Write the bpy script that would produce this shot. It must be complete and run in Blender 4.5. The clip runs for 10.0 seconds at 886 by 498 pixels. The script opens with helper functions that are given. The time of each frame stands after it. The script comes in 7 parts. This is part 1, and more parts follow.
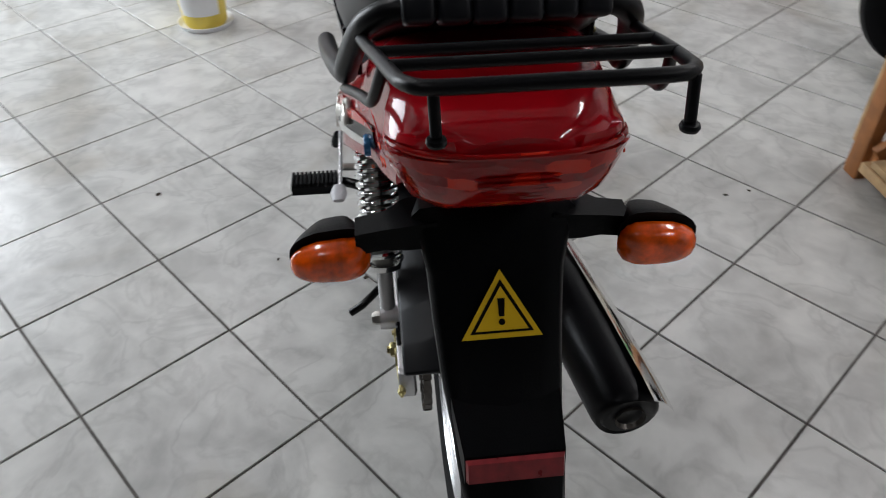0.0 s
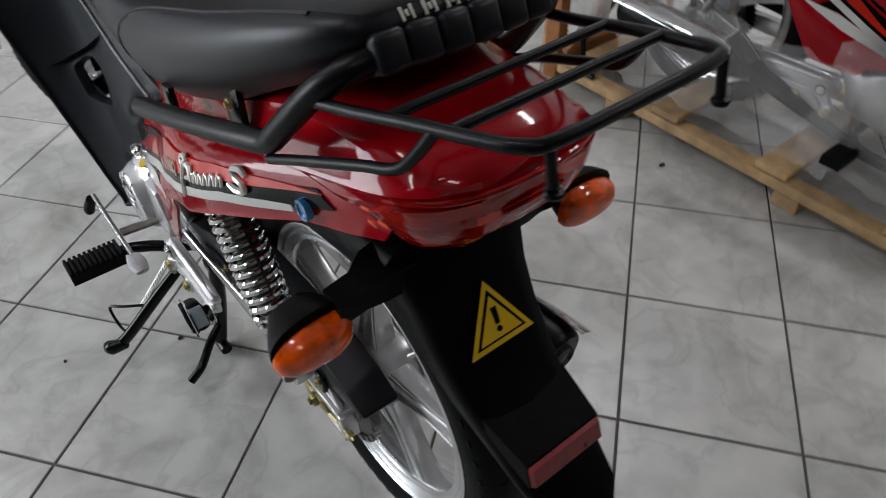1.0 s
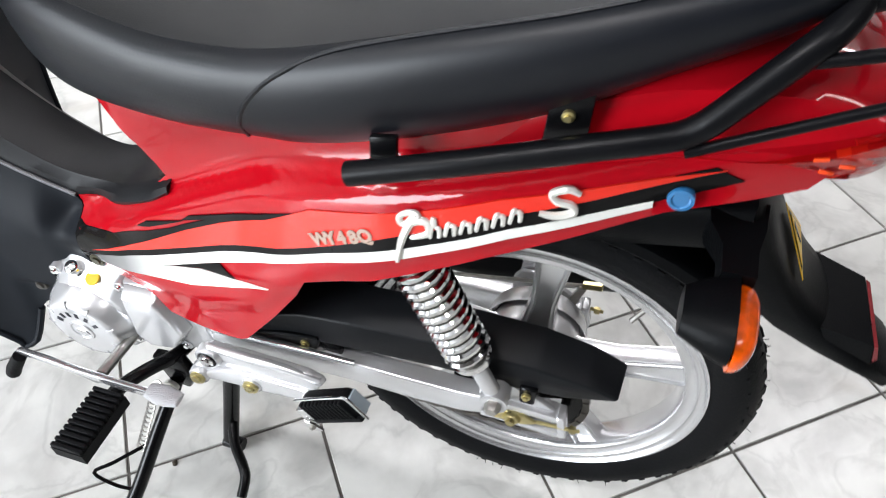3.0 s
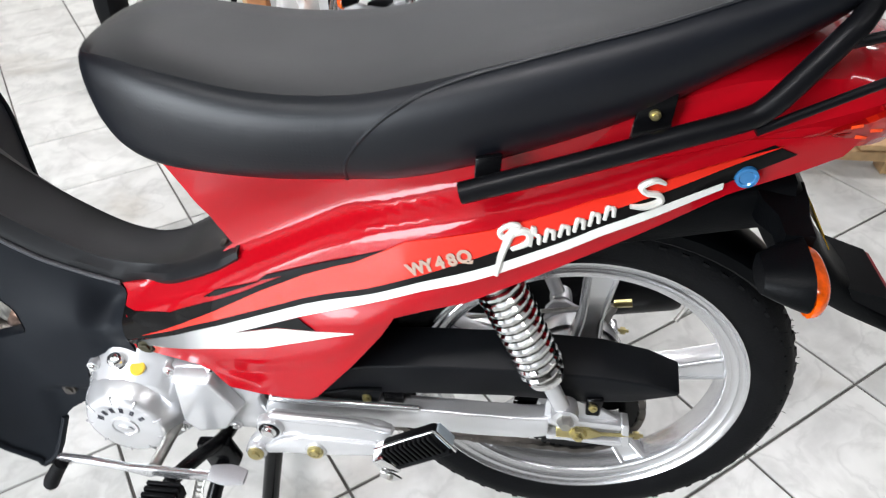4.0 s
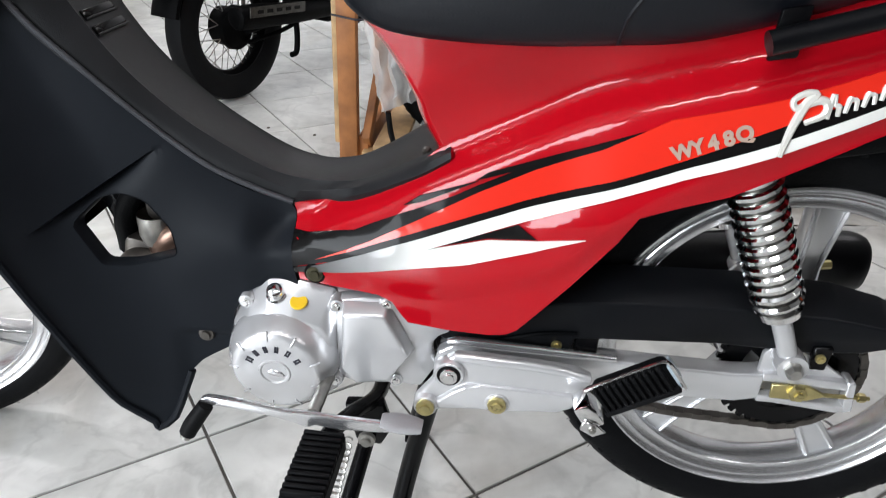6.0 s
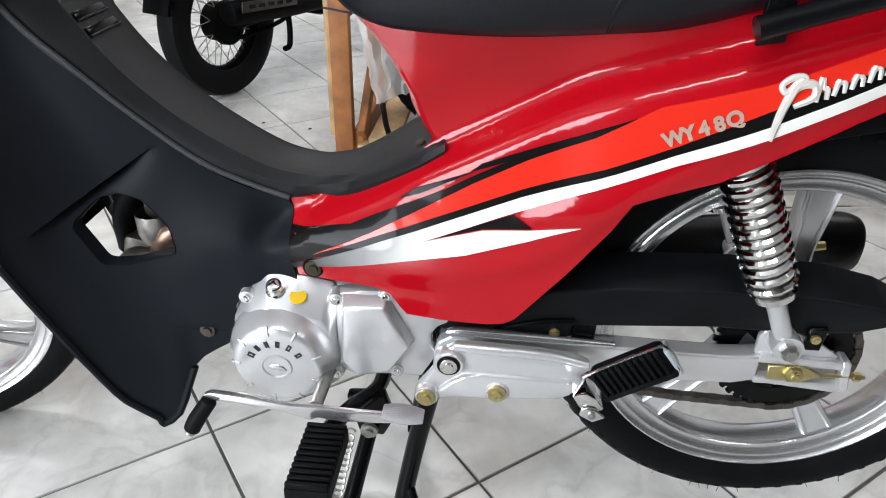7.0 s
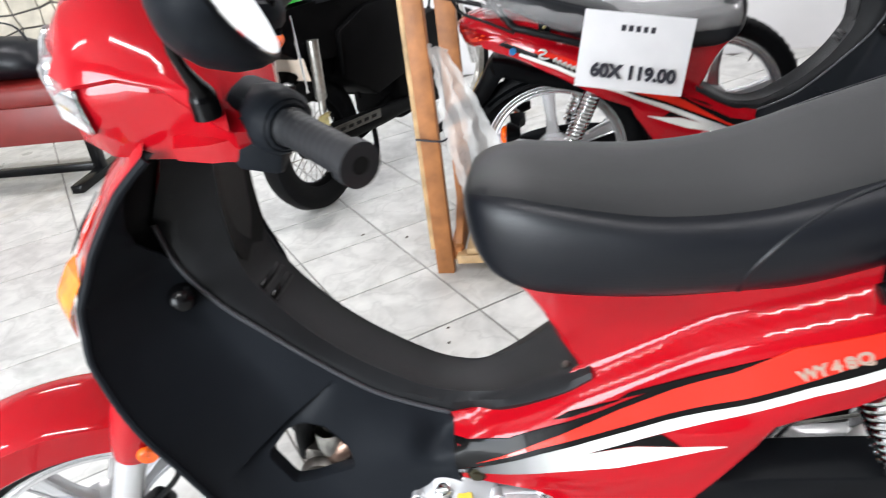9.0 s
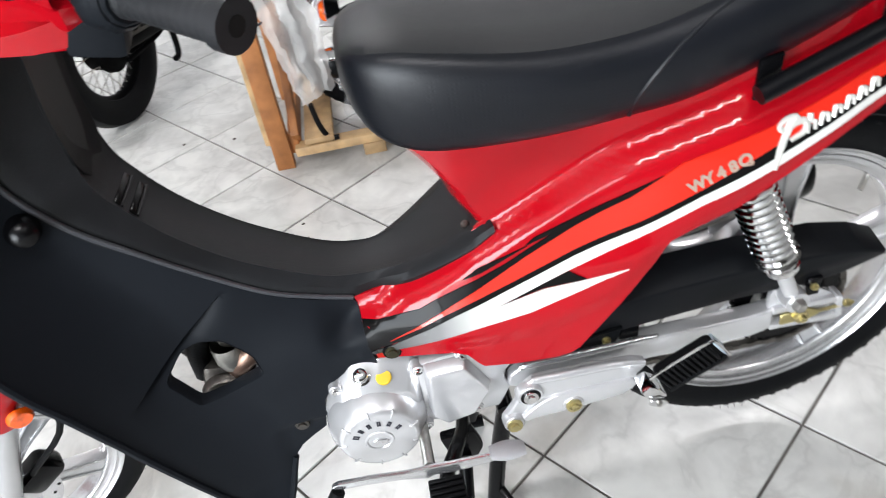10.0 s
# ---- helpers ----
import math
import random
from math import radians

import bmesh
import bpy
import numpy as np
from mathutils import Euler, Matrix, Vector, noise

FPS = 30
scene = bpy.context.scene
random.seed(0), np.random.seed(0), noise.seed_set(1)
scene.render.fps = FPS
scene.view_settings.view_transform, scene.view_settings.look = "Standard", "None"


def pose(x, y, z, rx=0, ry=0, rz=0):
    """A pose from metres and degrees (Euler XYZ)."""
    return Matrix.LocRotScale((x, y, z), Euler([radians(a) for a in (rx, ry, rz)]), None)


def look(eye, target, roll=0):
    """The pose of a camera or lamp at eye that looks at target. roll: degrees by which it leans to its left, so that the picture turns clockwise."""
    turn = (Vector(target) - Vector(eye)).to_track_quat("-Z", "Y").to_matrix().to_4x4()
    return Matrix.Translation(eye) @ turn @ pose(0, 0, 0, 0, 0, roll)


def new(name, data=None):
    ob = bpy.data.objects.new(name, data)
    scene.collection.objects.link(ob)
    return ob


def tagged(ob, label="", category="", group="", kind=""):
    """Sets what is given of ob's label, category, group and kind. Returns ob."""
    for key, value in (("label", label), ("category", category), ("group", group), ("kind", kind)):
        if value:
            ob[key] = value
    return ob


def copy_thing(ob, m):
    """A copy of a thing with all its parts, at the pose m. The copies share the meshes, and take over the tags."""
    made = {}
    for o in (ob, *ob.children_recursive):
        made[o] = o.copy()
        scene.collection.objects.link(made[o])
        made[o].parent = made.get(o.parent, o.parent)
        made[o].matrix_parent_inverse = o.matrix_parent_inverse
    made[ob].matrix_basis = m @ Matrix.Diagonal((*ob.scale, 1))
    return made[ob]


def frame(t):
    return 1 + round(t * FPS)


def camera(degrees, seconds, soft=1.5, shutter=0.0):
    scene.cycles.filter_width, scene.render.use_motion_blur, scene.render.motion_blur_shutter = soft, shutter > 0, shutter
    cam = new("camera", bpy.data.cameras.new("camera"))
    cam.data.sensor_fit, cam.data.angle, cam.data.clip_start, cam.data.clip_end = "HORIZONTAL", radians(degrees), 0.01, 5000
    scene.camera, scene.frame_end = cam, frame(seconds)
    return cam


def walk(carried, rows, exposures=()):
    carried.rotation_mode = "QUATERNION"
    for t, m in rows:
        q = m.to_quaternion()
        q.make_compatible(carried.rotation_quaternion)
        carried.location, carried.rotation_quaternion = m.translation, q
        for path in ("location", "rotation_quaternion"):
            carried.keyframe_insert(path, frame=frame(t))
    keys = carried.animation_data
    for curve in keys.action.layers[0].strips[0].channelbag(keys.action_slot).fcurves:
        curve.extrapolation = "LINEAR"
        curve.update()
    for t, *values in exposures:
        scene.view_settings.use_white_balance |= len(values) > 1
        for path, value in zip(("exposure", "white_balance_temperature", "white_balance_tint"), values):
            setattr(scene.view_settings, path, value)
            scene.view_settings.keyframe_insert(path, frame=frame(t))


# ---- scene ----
cam = camera(63.98, 10.0, soft=1.0, shutter=0.4)
walk(cam, [
    (0, pose(0.7062, -0.1005, 1.1266, 50.250, 0.448, 84.041)),
    (0.2, pose(0.6852, -0.1265, 1.1394, 50.089, 0.259, 79.607)),
    (0.5, pose(0.6433, -0.1988, 1.1593, 52.261, -0.135, 69.321)),
    (0.8, pose(0.6033, -0.2777, 1.1579, 48.535, 0.525, 57.279)),
    (1, pose(0.5592, -0.3066, 1.1611, 46.735, 0.898, 51.819)),
    (1.5, pose(0.3833, -0.3507, 1.1297, 39.070, 3.387, 45.436)),
    (1.8, pose(0.3079, -0.3532, 1.1337, 37.861, 3.512, 41.941)),
    (2, pose(0.2773, -0.3569, 1.1294, 37.222, 2.960, 38.967)),
    (2.5, pose(0.1609, -0.4028, 1.1374, 39.362, 2.428, 26.297)),
    (3, pose(0.0538, -0.5608, 1.1472, 42.952, 0.075, 17.355)),
    (4.3, pose(-0.1764, -0.7623, 1.1017, 56.678, -1.370, 4.355)),
    (4.5, pose(-0.2265, -0.8008, 1.0281, 59.476, -3.266, 4.409)),
    (5, pose(-0.2942, -0.7761, 0.9361, 58.787, -3.340, 8.295)),
    (5.5, pose(-0.3579, -0.7814, 0.9033, 61.550, -3.808, 7.444)),
    (6, pose(-0.3652, -0.7875, 0.8946, 60.191, -2.470, 6.375)),
    (6.2, pose(-0.3631, -0.7875, 0.8953, 59.328, -2.148, 6.537)),
    (7.5, pose(-0.3608, -0.7988, 0.9024, 59.524, -0.413, 5.050)),
    (7.8, pose(-0.3416, -0.8021, 0.9143, 60.172, 0.307, 4.702)),
    (8, pose(-0.3266, -0.8041, 0.9474, 59.373, 0.162, 3.443)),
    (8.3, pose(-0.3136, -0.8439, 1.0288, 58.914, 0.030, 4.164)),
    (8.5, pose(-0.3340, -0.8545, 1.0944, 59.732, 3.767, 5.402)),
    (8.8, pose(-0.3890, -0.8119, 1.1443, 62.891, 6.265, 5.782)),
    (9, pose(-0.4444, -0.7793, 1.1620, 61.892, 6.615, 7.862)),
    (9.2, pose(-0.4800, -0.7583, 1.1665, 59.539, 7.686, 8.329)),
    (9.5, pose(-0.5064, -0.7501, 1.1298, 53.927, 6.129, 3.219)),
    (9.8, pose(-0.5312, -0.7506, 1.1187, 52.162, 6.435, -5.944)),
    (10, pose(-0.5298, -0.7520, 1.1257, 50.971, 7.523, -9.723)),
], exposures=[(0.0, -0.12), (0.5, -0.18), (0.9, -0.38), (1.2, 0.18), (1.55, 0.78), (2.0, 0.8), (2.4, 1.0), (3.2, 1.02), (4.5, 0.98), (5.5, 0.6), (7.5, 0.63), (8.3, 0.94), (8.5, 1.06), (9.0, 1.06), (9.5, 1.0), (10.0, 0.93)])

# ---- world and light ----
world = bpy.data.worlds.new("sky")
scene.world = world
world.use_nodes = True
wn = world.node_tree.nodes
sky = wn.new("ShaderNodeTexSky")
sky.sky_type = "NISHITA"
sky.sun_disc = False
sky.sun_elevation = radians(50)
sky.sun_rotation = radians(200)
wn["Background"].inputs[1].default_value = 0.12
world.node_tree.links.new(sky.outputs[0], wn["Background"].inputs[0])


def area_lamp(name, m, w, h, watts, colour=(1, 1, 1)):
    d = bpy.data.lights.new(name, "AREA")
    d.shape, d.size, d.size_y, d.energy, d.color = "RECTANGLE", w, h, watts, colour
    ob = new(name, d)
    ob.matrix_world = m
    return ob


# daylight through the open shop front, and the ceiling tubes
area_lamp("shopfront_daylight", look((-3.25, -3.5, 1.3), (-1.6, 0, 0.6)), 2.0, 2.4, 165, (0.88, 0.94, 1.0))
TUBES = [(-3.2, -1.3, 10), (-3.2, 2.1, 14), (-0.9, -1.3, 17), (-0.9, 2.1, 21), (1.5, -1.3, 5), (1.5, 2.1, 16)]
for tx, ty, watts in TUBES:
    area_lamp("ceiling_tube_light", pose(tx, ty, 2.86), 1.2, 0.16, watts, (0.985, 0.965, 1.0))

# ---- materials ----
def mat(name, col, rough=0.5, metal=0.0, var=0.12, scale=14.0, bump=0.0, bscale=220.0, coat=0.0, spec=0.5, rvar=0.08, each=0.0):
    """A surface with slow stains, fine grain, uneven gloss and relief. each: how far single objects differ."""
    m = bpy.data.materials.new(name)
    m.use_nodes = True
    n, ln = m.node_tree.nodes, m.node_tree.links.new
    b = n["Principled BSDF"]
    tc = n.new("ShaderNodeTexCoord")
    big, fine = n.new("ShaderNodeTexNoise"), n.new("ShaderNodeTexNoise")
    big.inputs["Scale"].default_value, fine.inputs["Scale"].default_value = scale, bscale
    big.inputs["Detail"].default_value, fine.inputs["Detail"].default_value = 5.0, 2.0
    ln(tc.outputs["Object"], big.inputs["Vector"])
    ln(tc.outputs["Object"], fine.inputs["Vector"])
    ramp = n.new("ShaderNodeMapRange")
    ramp.inputs["From Min"].default_value, ramp.inputs["From Max"].default_value = 0.3, 0.7
    ramp.inputs["To Min"].default_value, ramp.inputs["To Max"].default_value = 1.0 - var, 1.0 + var * 0.6
    ln(big.outputs["Fac"], ramp.inputs["Value"])
    hsv = n.new("ShaderNodeHueSaturation")
    hsv.inputs["Color"].default_value = (*col, 1)
    val = ramp.outputs["Result"]
    if each:
        info, mr, mul = n.new("ShaderNodeObjectInfo"), n.new("ShaderNodeMapRange"), n.new("ShaderNodeMath")
        mr.inputs["To Min"].default_value, mr.inputs["To Max"].default_value = 1.0 - each, 1.0 + each
        mul.operation = "MULTIPLY"
        ln(info.outputs["Random"], mr.inputs["Value"])
        ln(val, mul.inputs[0])
        ln(mr.outputs["Result"], mul.inputs[1])
        val = mul.outputs[0]
    ln(val, hsv.inputs["Value"])
    ln(hsv.outputs["Color"], b.inputs["Base Color"])
    rr = n.new("ShaderNodeMapRange")
    rr.inputs["To Min"].default_value, rr.inputs["To Max"].default_value = max(0.02, rough - rvar), min(1.0, rough + rvar)
    ln(big.outputs["Fac"], rr.inputs["Value"])
    ln(rr.outputs["Result"], b.inputs["Roughness"])
    b.inputs["Metallic"].default_value = metal
    b.inputs["Specular IOR Level"].default_value = spec
    b.inputs["Coat Weight"].default_value = coat
    b.inputs["Coat Roughness"].default_value = 0.04
    if bump:
        bp = n.new("ShaderNodeBump")
        bp.inputs["Strength"].default_value, bp.inputs["Distance"].default_value = bump, 0.002
        ln(fine.outputs["Fac"], bp.inputs["Height"])
        ln(bp.outputs["Normal"], b.inputs["Normal"])
    return m


def clear(name, col, rough=0.05, trans=0.9, ior=1.45):
    m = mat(name, col, rough, var=0.05, rvar=0.02)
    b = m.node_tree.nodes["Principled BSDF"]
    b.inputs["Transmission Weight"].default_value = trans
    b.inputs["IOR"].default_value = ior
    return m


RED = mat("red_paint", (0.37, 0.0028, 0.0085), 0.2, 0.0, 0.06, 6, coat=0.6, rvar=0.04, spec=0.05)
ORANGE_RED = mat("orange_red_decal", (0.66, 0.024, 0.012), 0.2, var=0.04, coat=0.8, spec=0.08)
WHITE_DECAL = mat("white_decal", (0.66, 0.65, 0.58), 0.25, var=0.04, coat=0.6, spec=0.08)
FADE_DECAL = mat("white_to_grey_decal", (0.80, 0.80, 0.76), 0.25, var=0.04, coat=0.6, spec=0.08)
fn, fl = FADE_DECAL.node_tree.nodes, FADE_DECAL.node_tree.links.new
f_tc, f_sep, f_ramp = fn.new("ShaderNodeTexCoord"), fn.new("ShaderNodeSeparateXYZ"), fn.new("ShaderNodeValToRGB")
f_mr = fn.new("ShaderNodeMapRange")
f_mr.inputs["From Min"].default_value, f_mr.inputs["From Max"].default_value = -0.6, -0.42
f_ramp.color_ramp.elements[0].color, f_ramp.color_ramp.elements[1].color = (0.008, 0.008, 0.008, 1), (0.80, 0.80, 0.76, 1)
f_ramp.color_ramp.elements.new(0.5).color = (0.22, 0.22, 0.22, 1)
fl(f_tc.outputs["Object"], f_sep.inputs[0])
fl(f_sep.outputs["X"], f_mr.inputs["Value"])
fl(f_mr.outputs["Result"], f_ramp.inputs["Fac"])
fl(f_ramp.outputs["Color"], fn["Principled BSDF"].inputs["Base Color"])
BLACK_DECAL = mat("black_decal", (0.006, 0.0056, 0.0056), 0.2, var=0.1, coat=0.12, spec=0.05)
BLUE_BADGE = mat("blue_badge", (0.03, 0.18, 0.42), 0.2, 0.3, coat=0.8)
YELLOW_DECAL = mat("yellow_decal", (0.75, 0.48, 0.01), 0.35, var=0.06)
PLASTIC = mat("matt_black_plastic", (0.0098, 0.0116, 0.0146), 0.46, spec=0.07, var=0.15, scale=8, bump=0.1, bscale=900, rvar=0.05)
# darker copy of the plastic: shade on turned-away parts is put into its colour
DARKENED_PLASTIC = mat("darkened_black_plastic", (0.002, 0.0023, 0.0028), 0.36, spec=0.07, var=0.25, scale=12, bump=0.15, bscale=500, rvar=0.08)
MAT_RUBBER = mat("grey_black_mat_plastic", (0.0130, 0.0136, 0.0148), 0.45, spec=0.16, var=0.2, scale=18, bump=0.2, bscale=700)
GRIP_RUBBER = mat("grey_grip_rubber", (0.019, 0.020, 0.022), 0.5, spec=0.2, var=0.12, scale=30, bump=0.15, bscale=700)
GUARD_PLASTIC = mat("satin_black_guard_plastic", (0.0055, 0.006, 0.0072), 0.4, spec=0.14, var=0.15, scale=12, bump=0.1, bscale=600)
GRIME = mat("grimy_black_metal", (0.0022, 0.0022, 0.0024), 0.5, spec=0.03, var=0.5, scale=20, bump=0.2, bscale=300)
# lighter than its plastic: the highlight along the seam is in this colour
SEAM = mat("plastic_edge_highlight", (0.05, 0.052, 0.058), 0.3, spec=0.7, var=0.15, scale=30)
GLOSS_BLACK = mat("black_gloss_metal", (0.003, 0.003, 0.0035), 0.22, spec=0.18, var=0.2, rvar=0.08)
SATIN_BLACK = mat("satin_black_tube", (0.0035, 0.0037, 0.0046), 0.34, spec=0.16, var=0.2, bump=0.08, bscale=600)
RUBBER = mat("tyre_rubber", (0.0042, 0.0044, 0.0050), 0.55, spec=0.09, var=0.25, scale=25, bump=0.25, bscale=300)
VINYL = mat("black_seat_vinyl", (0.0042, 0.0052, 0.0078), 0.40, spec=0.30, var=0.12, scale=10, bump=0.1, bscale=1100, rvar=0.05)
VINYL_TOP = mat("grey_seat_vinyl", (0.0128, 0.0138, 0.0148), 0.46, spec=0.24, var=0.12, scale=10, bump=0.14, bscale=1100, rvar=0.05)
# the front half of the seat is dimpled
vn, vl = VINYL.node_tree.nodes, VINYL.node_tree.links.new
v_tc, v_sep, v_mask, v_vor = vn.new("ShaderNodeTexCoord"), vn.new("ShaderNodeSeparateXYZ"), vn.new("ShaderNodeMapRange"), vn.new("ShaderNodeTexVoronoi")
v_pit, v_mul, v_bump = vn.new("ShaderNodeMapRange"), vn.new("ShaderNodeMath"), vn.new("ShaderNodeBump")
v_vor.inputs["Scale"].default_value, v_vor.inputs["Randomness"].default_value = 210.0, 0.0
v_mask.inputs["From Min"].default_value, v_mask.inputs["From Max"].default_value = -0.27, -0.275
v_pit.inputs["From Min"].default_value, v_pit.inputs["From Max"].default_value = 0.12, 0.4
v_mul.operation = "MULTIPLY"
v_bump.inputs["Strength"].default_value, v_bump.inputs["Distance"].default_value = 0.09, 0.001
vl(v_tc.outputs["Object"], v_sep.inputs[0])
vl(v_tc.outputs["Object"], v_vor.inputs["Vector"])
vl(v_sep.outputs["X"], v_mask.inputs["Value"])
vl(v_vor.outputs["Distance"], v_pit.inputs["Value"])
vl(v_pit.outputs["Result"], v_mul.inputs[0])
vl(v_mask.outputs["Result"], v_mul.inputs[1])
vl(v_mul.outputs[0], v_bump.inputs["Height"])
vl(v_bump.outputs["Normal"], vn["Principled BSDF"].inputs["Normal"])
ALU = mat("silver_painted_alloy", (0.66, 0.66, 0.67), 0.25, 0.6, rvar=0.02, var=0.03, scale=20)
ALU_BRIGHT = mat("bright_alloy", (0.70, 0.70, 0.71), 0.25, 0.9, var=0.02, scale=30, rvar=0.01)
CHROME = mat("chrome", (0.80, 0.80, 0.80), 0.09, 1.0, var=0.08, scale=40, rvar=0.04)
STEEL = mat("zinc_steel", (0.42, 0.41, 0.38), 0.35, 0.9, var=0.25, scale=60)
GOLD = mat("yellow_zinc_bolt", (0.55, 0.47, 0.22), 0.3, 0.9, var=0.25, scale=60)
DARK_STEEL = mat("oily_dark_steel", (0.11, 0.10, 0.09), 0.36, 0.8, var=0.3, scale=60)
# the wide colour variation paints the bright spots within the amber lenses
AMBER = mat("amber_lens", (0.90, 0.11, 0.002), 0.14, var=0.55, scale=60, coat=0.3)
AMBER_FRONT = mat("yellow_amber_lens", (0.88, 0.22, 0.001), 0.2, var=0.3, scale=70, coat=0.08, spec=0.2)
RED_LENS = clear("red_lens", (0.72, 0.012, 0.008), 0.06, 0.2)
# prisms moulded into the lens: a bump, and cell colours that paint their glints
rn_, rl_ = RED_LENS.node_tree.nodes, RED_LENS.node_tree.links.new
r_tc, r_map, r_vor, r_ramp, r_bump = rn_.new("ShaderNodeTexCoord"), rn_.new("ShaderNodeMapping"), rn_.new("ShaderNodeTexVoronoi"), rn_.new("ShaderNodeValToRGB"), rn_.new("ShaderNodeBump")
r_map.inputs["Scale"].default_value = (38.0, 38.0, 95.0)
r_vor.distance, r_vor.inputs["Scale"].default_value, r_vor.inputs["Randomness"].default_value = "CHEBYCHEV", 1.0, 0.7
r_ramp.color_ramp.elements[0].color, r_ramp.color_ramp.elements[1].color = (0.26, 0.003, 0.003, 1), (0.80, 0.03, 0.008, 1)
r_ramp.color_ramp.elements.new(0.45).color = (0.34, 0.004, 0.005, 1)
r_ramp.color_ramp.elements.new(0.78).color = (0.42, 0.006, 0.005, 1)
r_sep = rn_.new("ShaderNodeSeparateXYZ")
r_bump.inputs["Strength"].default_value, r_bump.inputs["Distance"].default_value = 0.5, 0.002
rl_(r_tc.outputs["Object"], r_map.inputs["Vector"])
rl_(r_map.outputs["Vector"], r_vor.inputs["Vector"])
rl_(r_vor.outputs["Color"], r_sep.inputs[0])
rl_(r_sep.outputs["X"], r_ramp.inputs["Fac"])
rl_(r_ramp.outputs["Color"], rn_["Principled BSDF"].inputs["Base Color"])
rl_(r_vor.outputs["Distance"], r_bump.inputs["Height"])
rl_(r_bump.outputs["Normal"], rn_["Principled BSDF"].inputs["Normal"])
LENS = clear("clear_lens", (0.95, 0.96, 0.97), 0.04, 0.85)
SCRIPT = mat("raised_silver_script", (0.72, 0.71, 0.66), 0.25, 0.3, var=0.08)
GREY_PRINT = mat("grey_print", (0.42, 0.30, 0.24), 0.4)
TILE = mat("white_glazed_floor_tile", (0.56, 0.555, 0.535), 0.3, var=0.08, scale=3.0, rvar=0.08)
tn_, tl_ = TILE.node_tree.nodes, TILE.node_tree.links.new
t_info, t_mul, t_add, t_tc = tn_.new("ShaderNodeObjectInfo"), tn_.new("ShaderNodeMath"), tn_.new("ShaderNodeVectorMath"), tn_.new("ShaderNodeTexCoord")
t_mul.operation, t_mul.inputs[1].default_value = "MULTIPLY", 57.0
tl_(t_info.outputs["Random"], t_mul.inputs[0])
tl_(t_tc.outputs["Object"], t_add.inputs[0])
tl_(t_mul.outputs[0], t_add.inputs[1])
t_geo = tn_.new("ShaderNodeNewGeometry")
t_vein, t_cloud, t_dirt = (tn_.new("ShaderNodeTexNoise") for _ in range(3))
for node, sc, det, dis, src in ((t_vein, 6.5, 9.0, 0.5, t_add.outputs[0]), (t_cloud, 11.0, 4.0, 0.4, t_add.outputs[0]), (t_dirt, 2.1, 6.0, 0.8, t_geo.outputs["Position"])):
    node.inputs["Scale"].default_value, node.inputs["Detail"].default_value, node.inputs["Distortion"].default_value = sc, det, dis
    tl_(src, node.inputs["Vector"])
t_r1, t_r2, t_r3 = (tn_.new("ShaderNodeValToRGB") for _ in range(3))
for node, stops in ((t_r1, ((0.34, 0.53), (0.46, 0.63), (0.495, 0.55), (0.53, 0.635), (0.68, 0.69))), (t_r2, ((0.30, 0.78), (0.60, 1.0))), (t_r3, ((0.44, 1.0), (0.57, 0.94), (0.69, 0.75)))):
    cr = node.color_ramp
    while len(cr.elements) < len(stops):
        cr.elements.new(0.5)
    for el, (p, v) in zip(cr.elements, stops):
        el.position = p
        tint = (1.0, 0.965, 0.90) if node is t_r3 and v < 0.9 else (1, 1, 0.985)
        el.color = (v * tint[0], v * tint[1], v * tint[2], 1)
tl_(t_vein.outputs["Fac"], t_r1.inputs["Fac"])
tl_(t_cloud.outputs["Fac"], t_r2.inputs["Fac"])
tl_(t_dirt.outputs["Fac"], t_r3.inputs["Fac"])
t_m1, t_m2 = tn_.new("ShaderNodeMixRGB"), tn_.new("ShaderNodeMixRGB")
for node, x, y in ((t_m1, t_r1, t_r2), (t_m2, t_m1, t_r3)):
    node.blend_type, node.inputs["Fac"].default_value = "MULTIPLY", 1.0
    tl_(x.outputs["Color"], node.inputs[1])
    tl_(y.outputs["Color"], node.inputs[2])
tl_(t_m2.outputs["Color"], tn_["Principled BSDF"].inputs["Base Color"])
GROUT = mat("dirty_grey_grout", (0.13, 0.12, 0.11), 0.85, var=0.4, scale=9, bump=0.3, bscale=500)
WALL_DARK = mat("unseen_dark_wall", (0.07, 0.065, 0.06), 0.7, var=0.3, scale=2, bump=0.08)
WALL_WHITE = mat("white_wall_paint", (0.80, 0.80, 0.81), 0.6, var=0.05, scale=2, bump=0.08, bscale=260)
CEIL = mat("grey_unseen_ceiling", (0.42, 0.415, 0.41), 0.7, var=0.04, scale=2, bump=0.05)
WOOD = mat("orange_pine_wood", (0.36, 0.14, 0.042), 0.55, var=0.35, scale=16, bump=0.25, bscale=180, each=0.12)
PALE_WOOD = mat("pale_pallet_wood", (0.52, 0.34, 0.17), 0.6, var=0.35, scale=18, bump=0.3, bscale=160, each=0.15)
PAPER = mat("white_paper", (0.82, 0.82, 0.83), 0.7, var=0.03)
INK = mat("dark_ink", (0.02, 0.02, 0.03), 0.6)
FILM = mat("clear_plastic_film", (0.9, 0.9, 0.9), 0.12, var=0.1, spec=0.6)
FILM.node_tree.nodes["Principled BSDF"].inputs["Alpha"].default_value = 0.2
MILKY_FILM = mat("milky_plastic_film", (0.82, 0.81, 0.79), 0.3, var=0.15)
MILKY_FILM.node_tree.nodes["Principled BSDF"].inputs["Alpha"].default_value = 0.5
YELLOW = mat("yellow_bucket_plastic", (0.80, 0.62, 0.10), 0.4, var=0.15, scale=12)
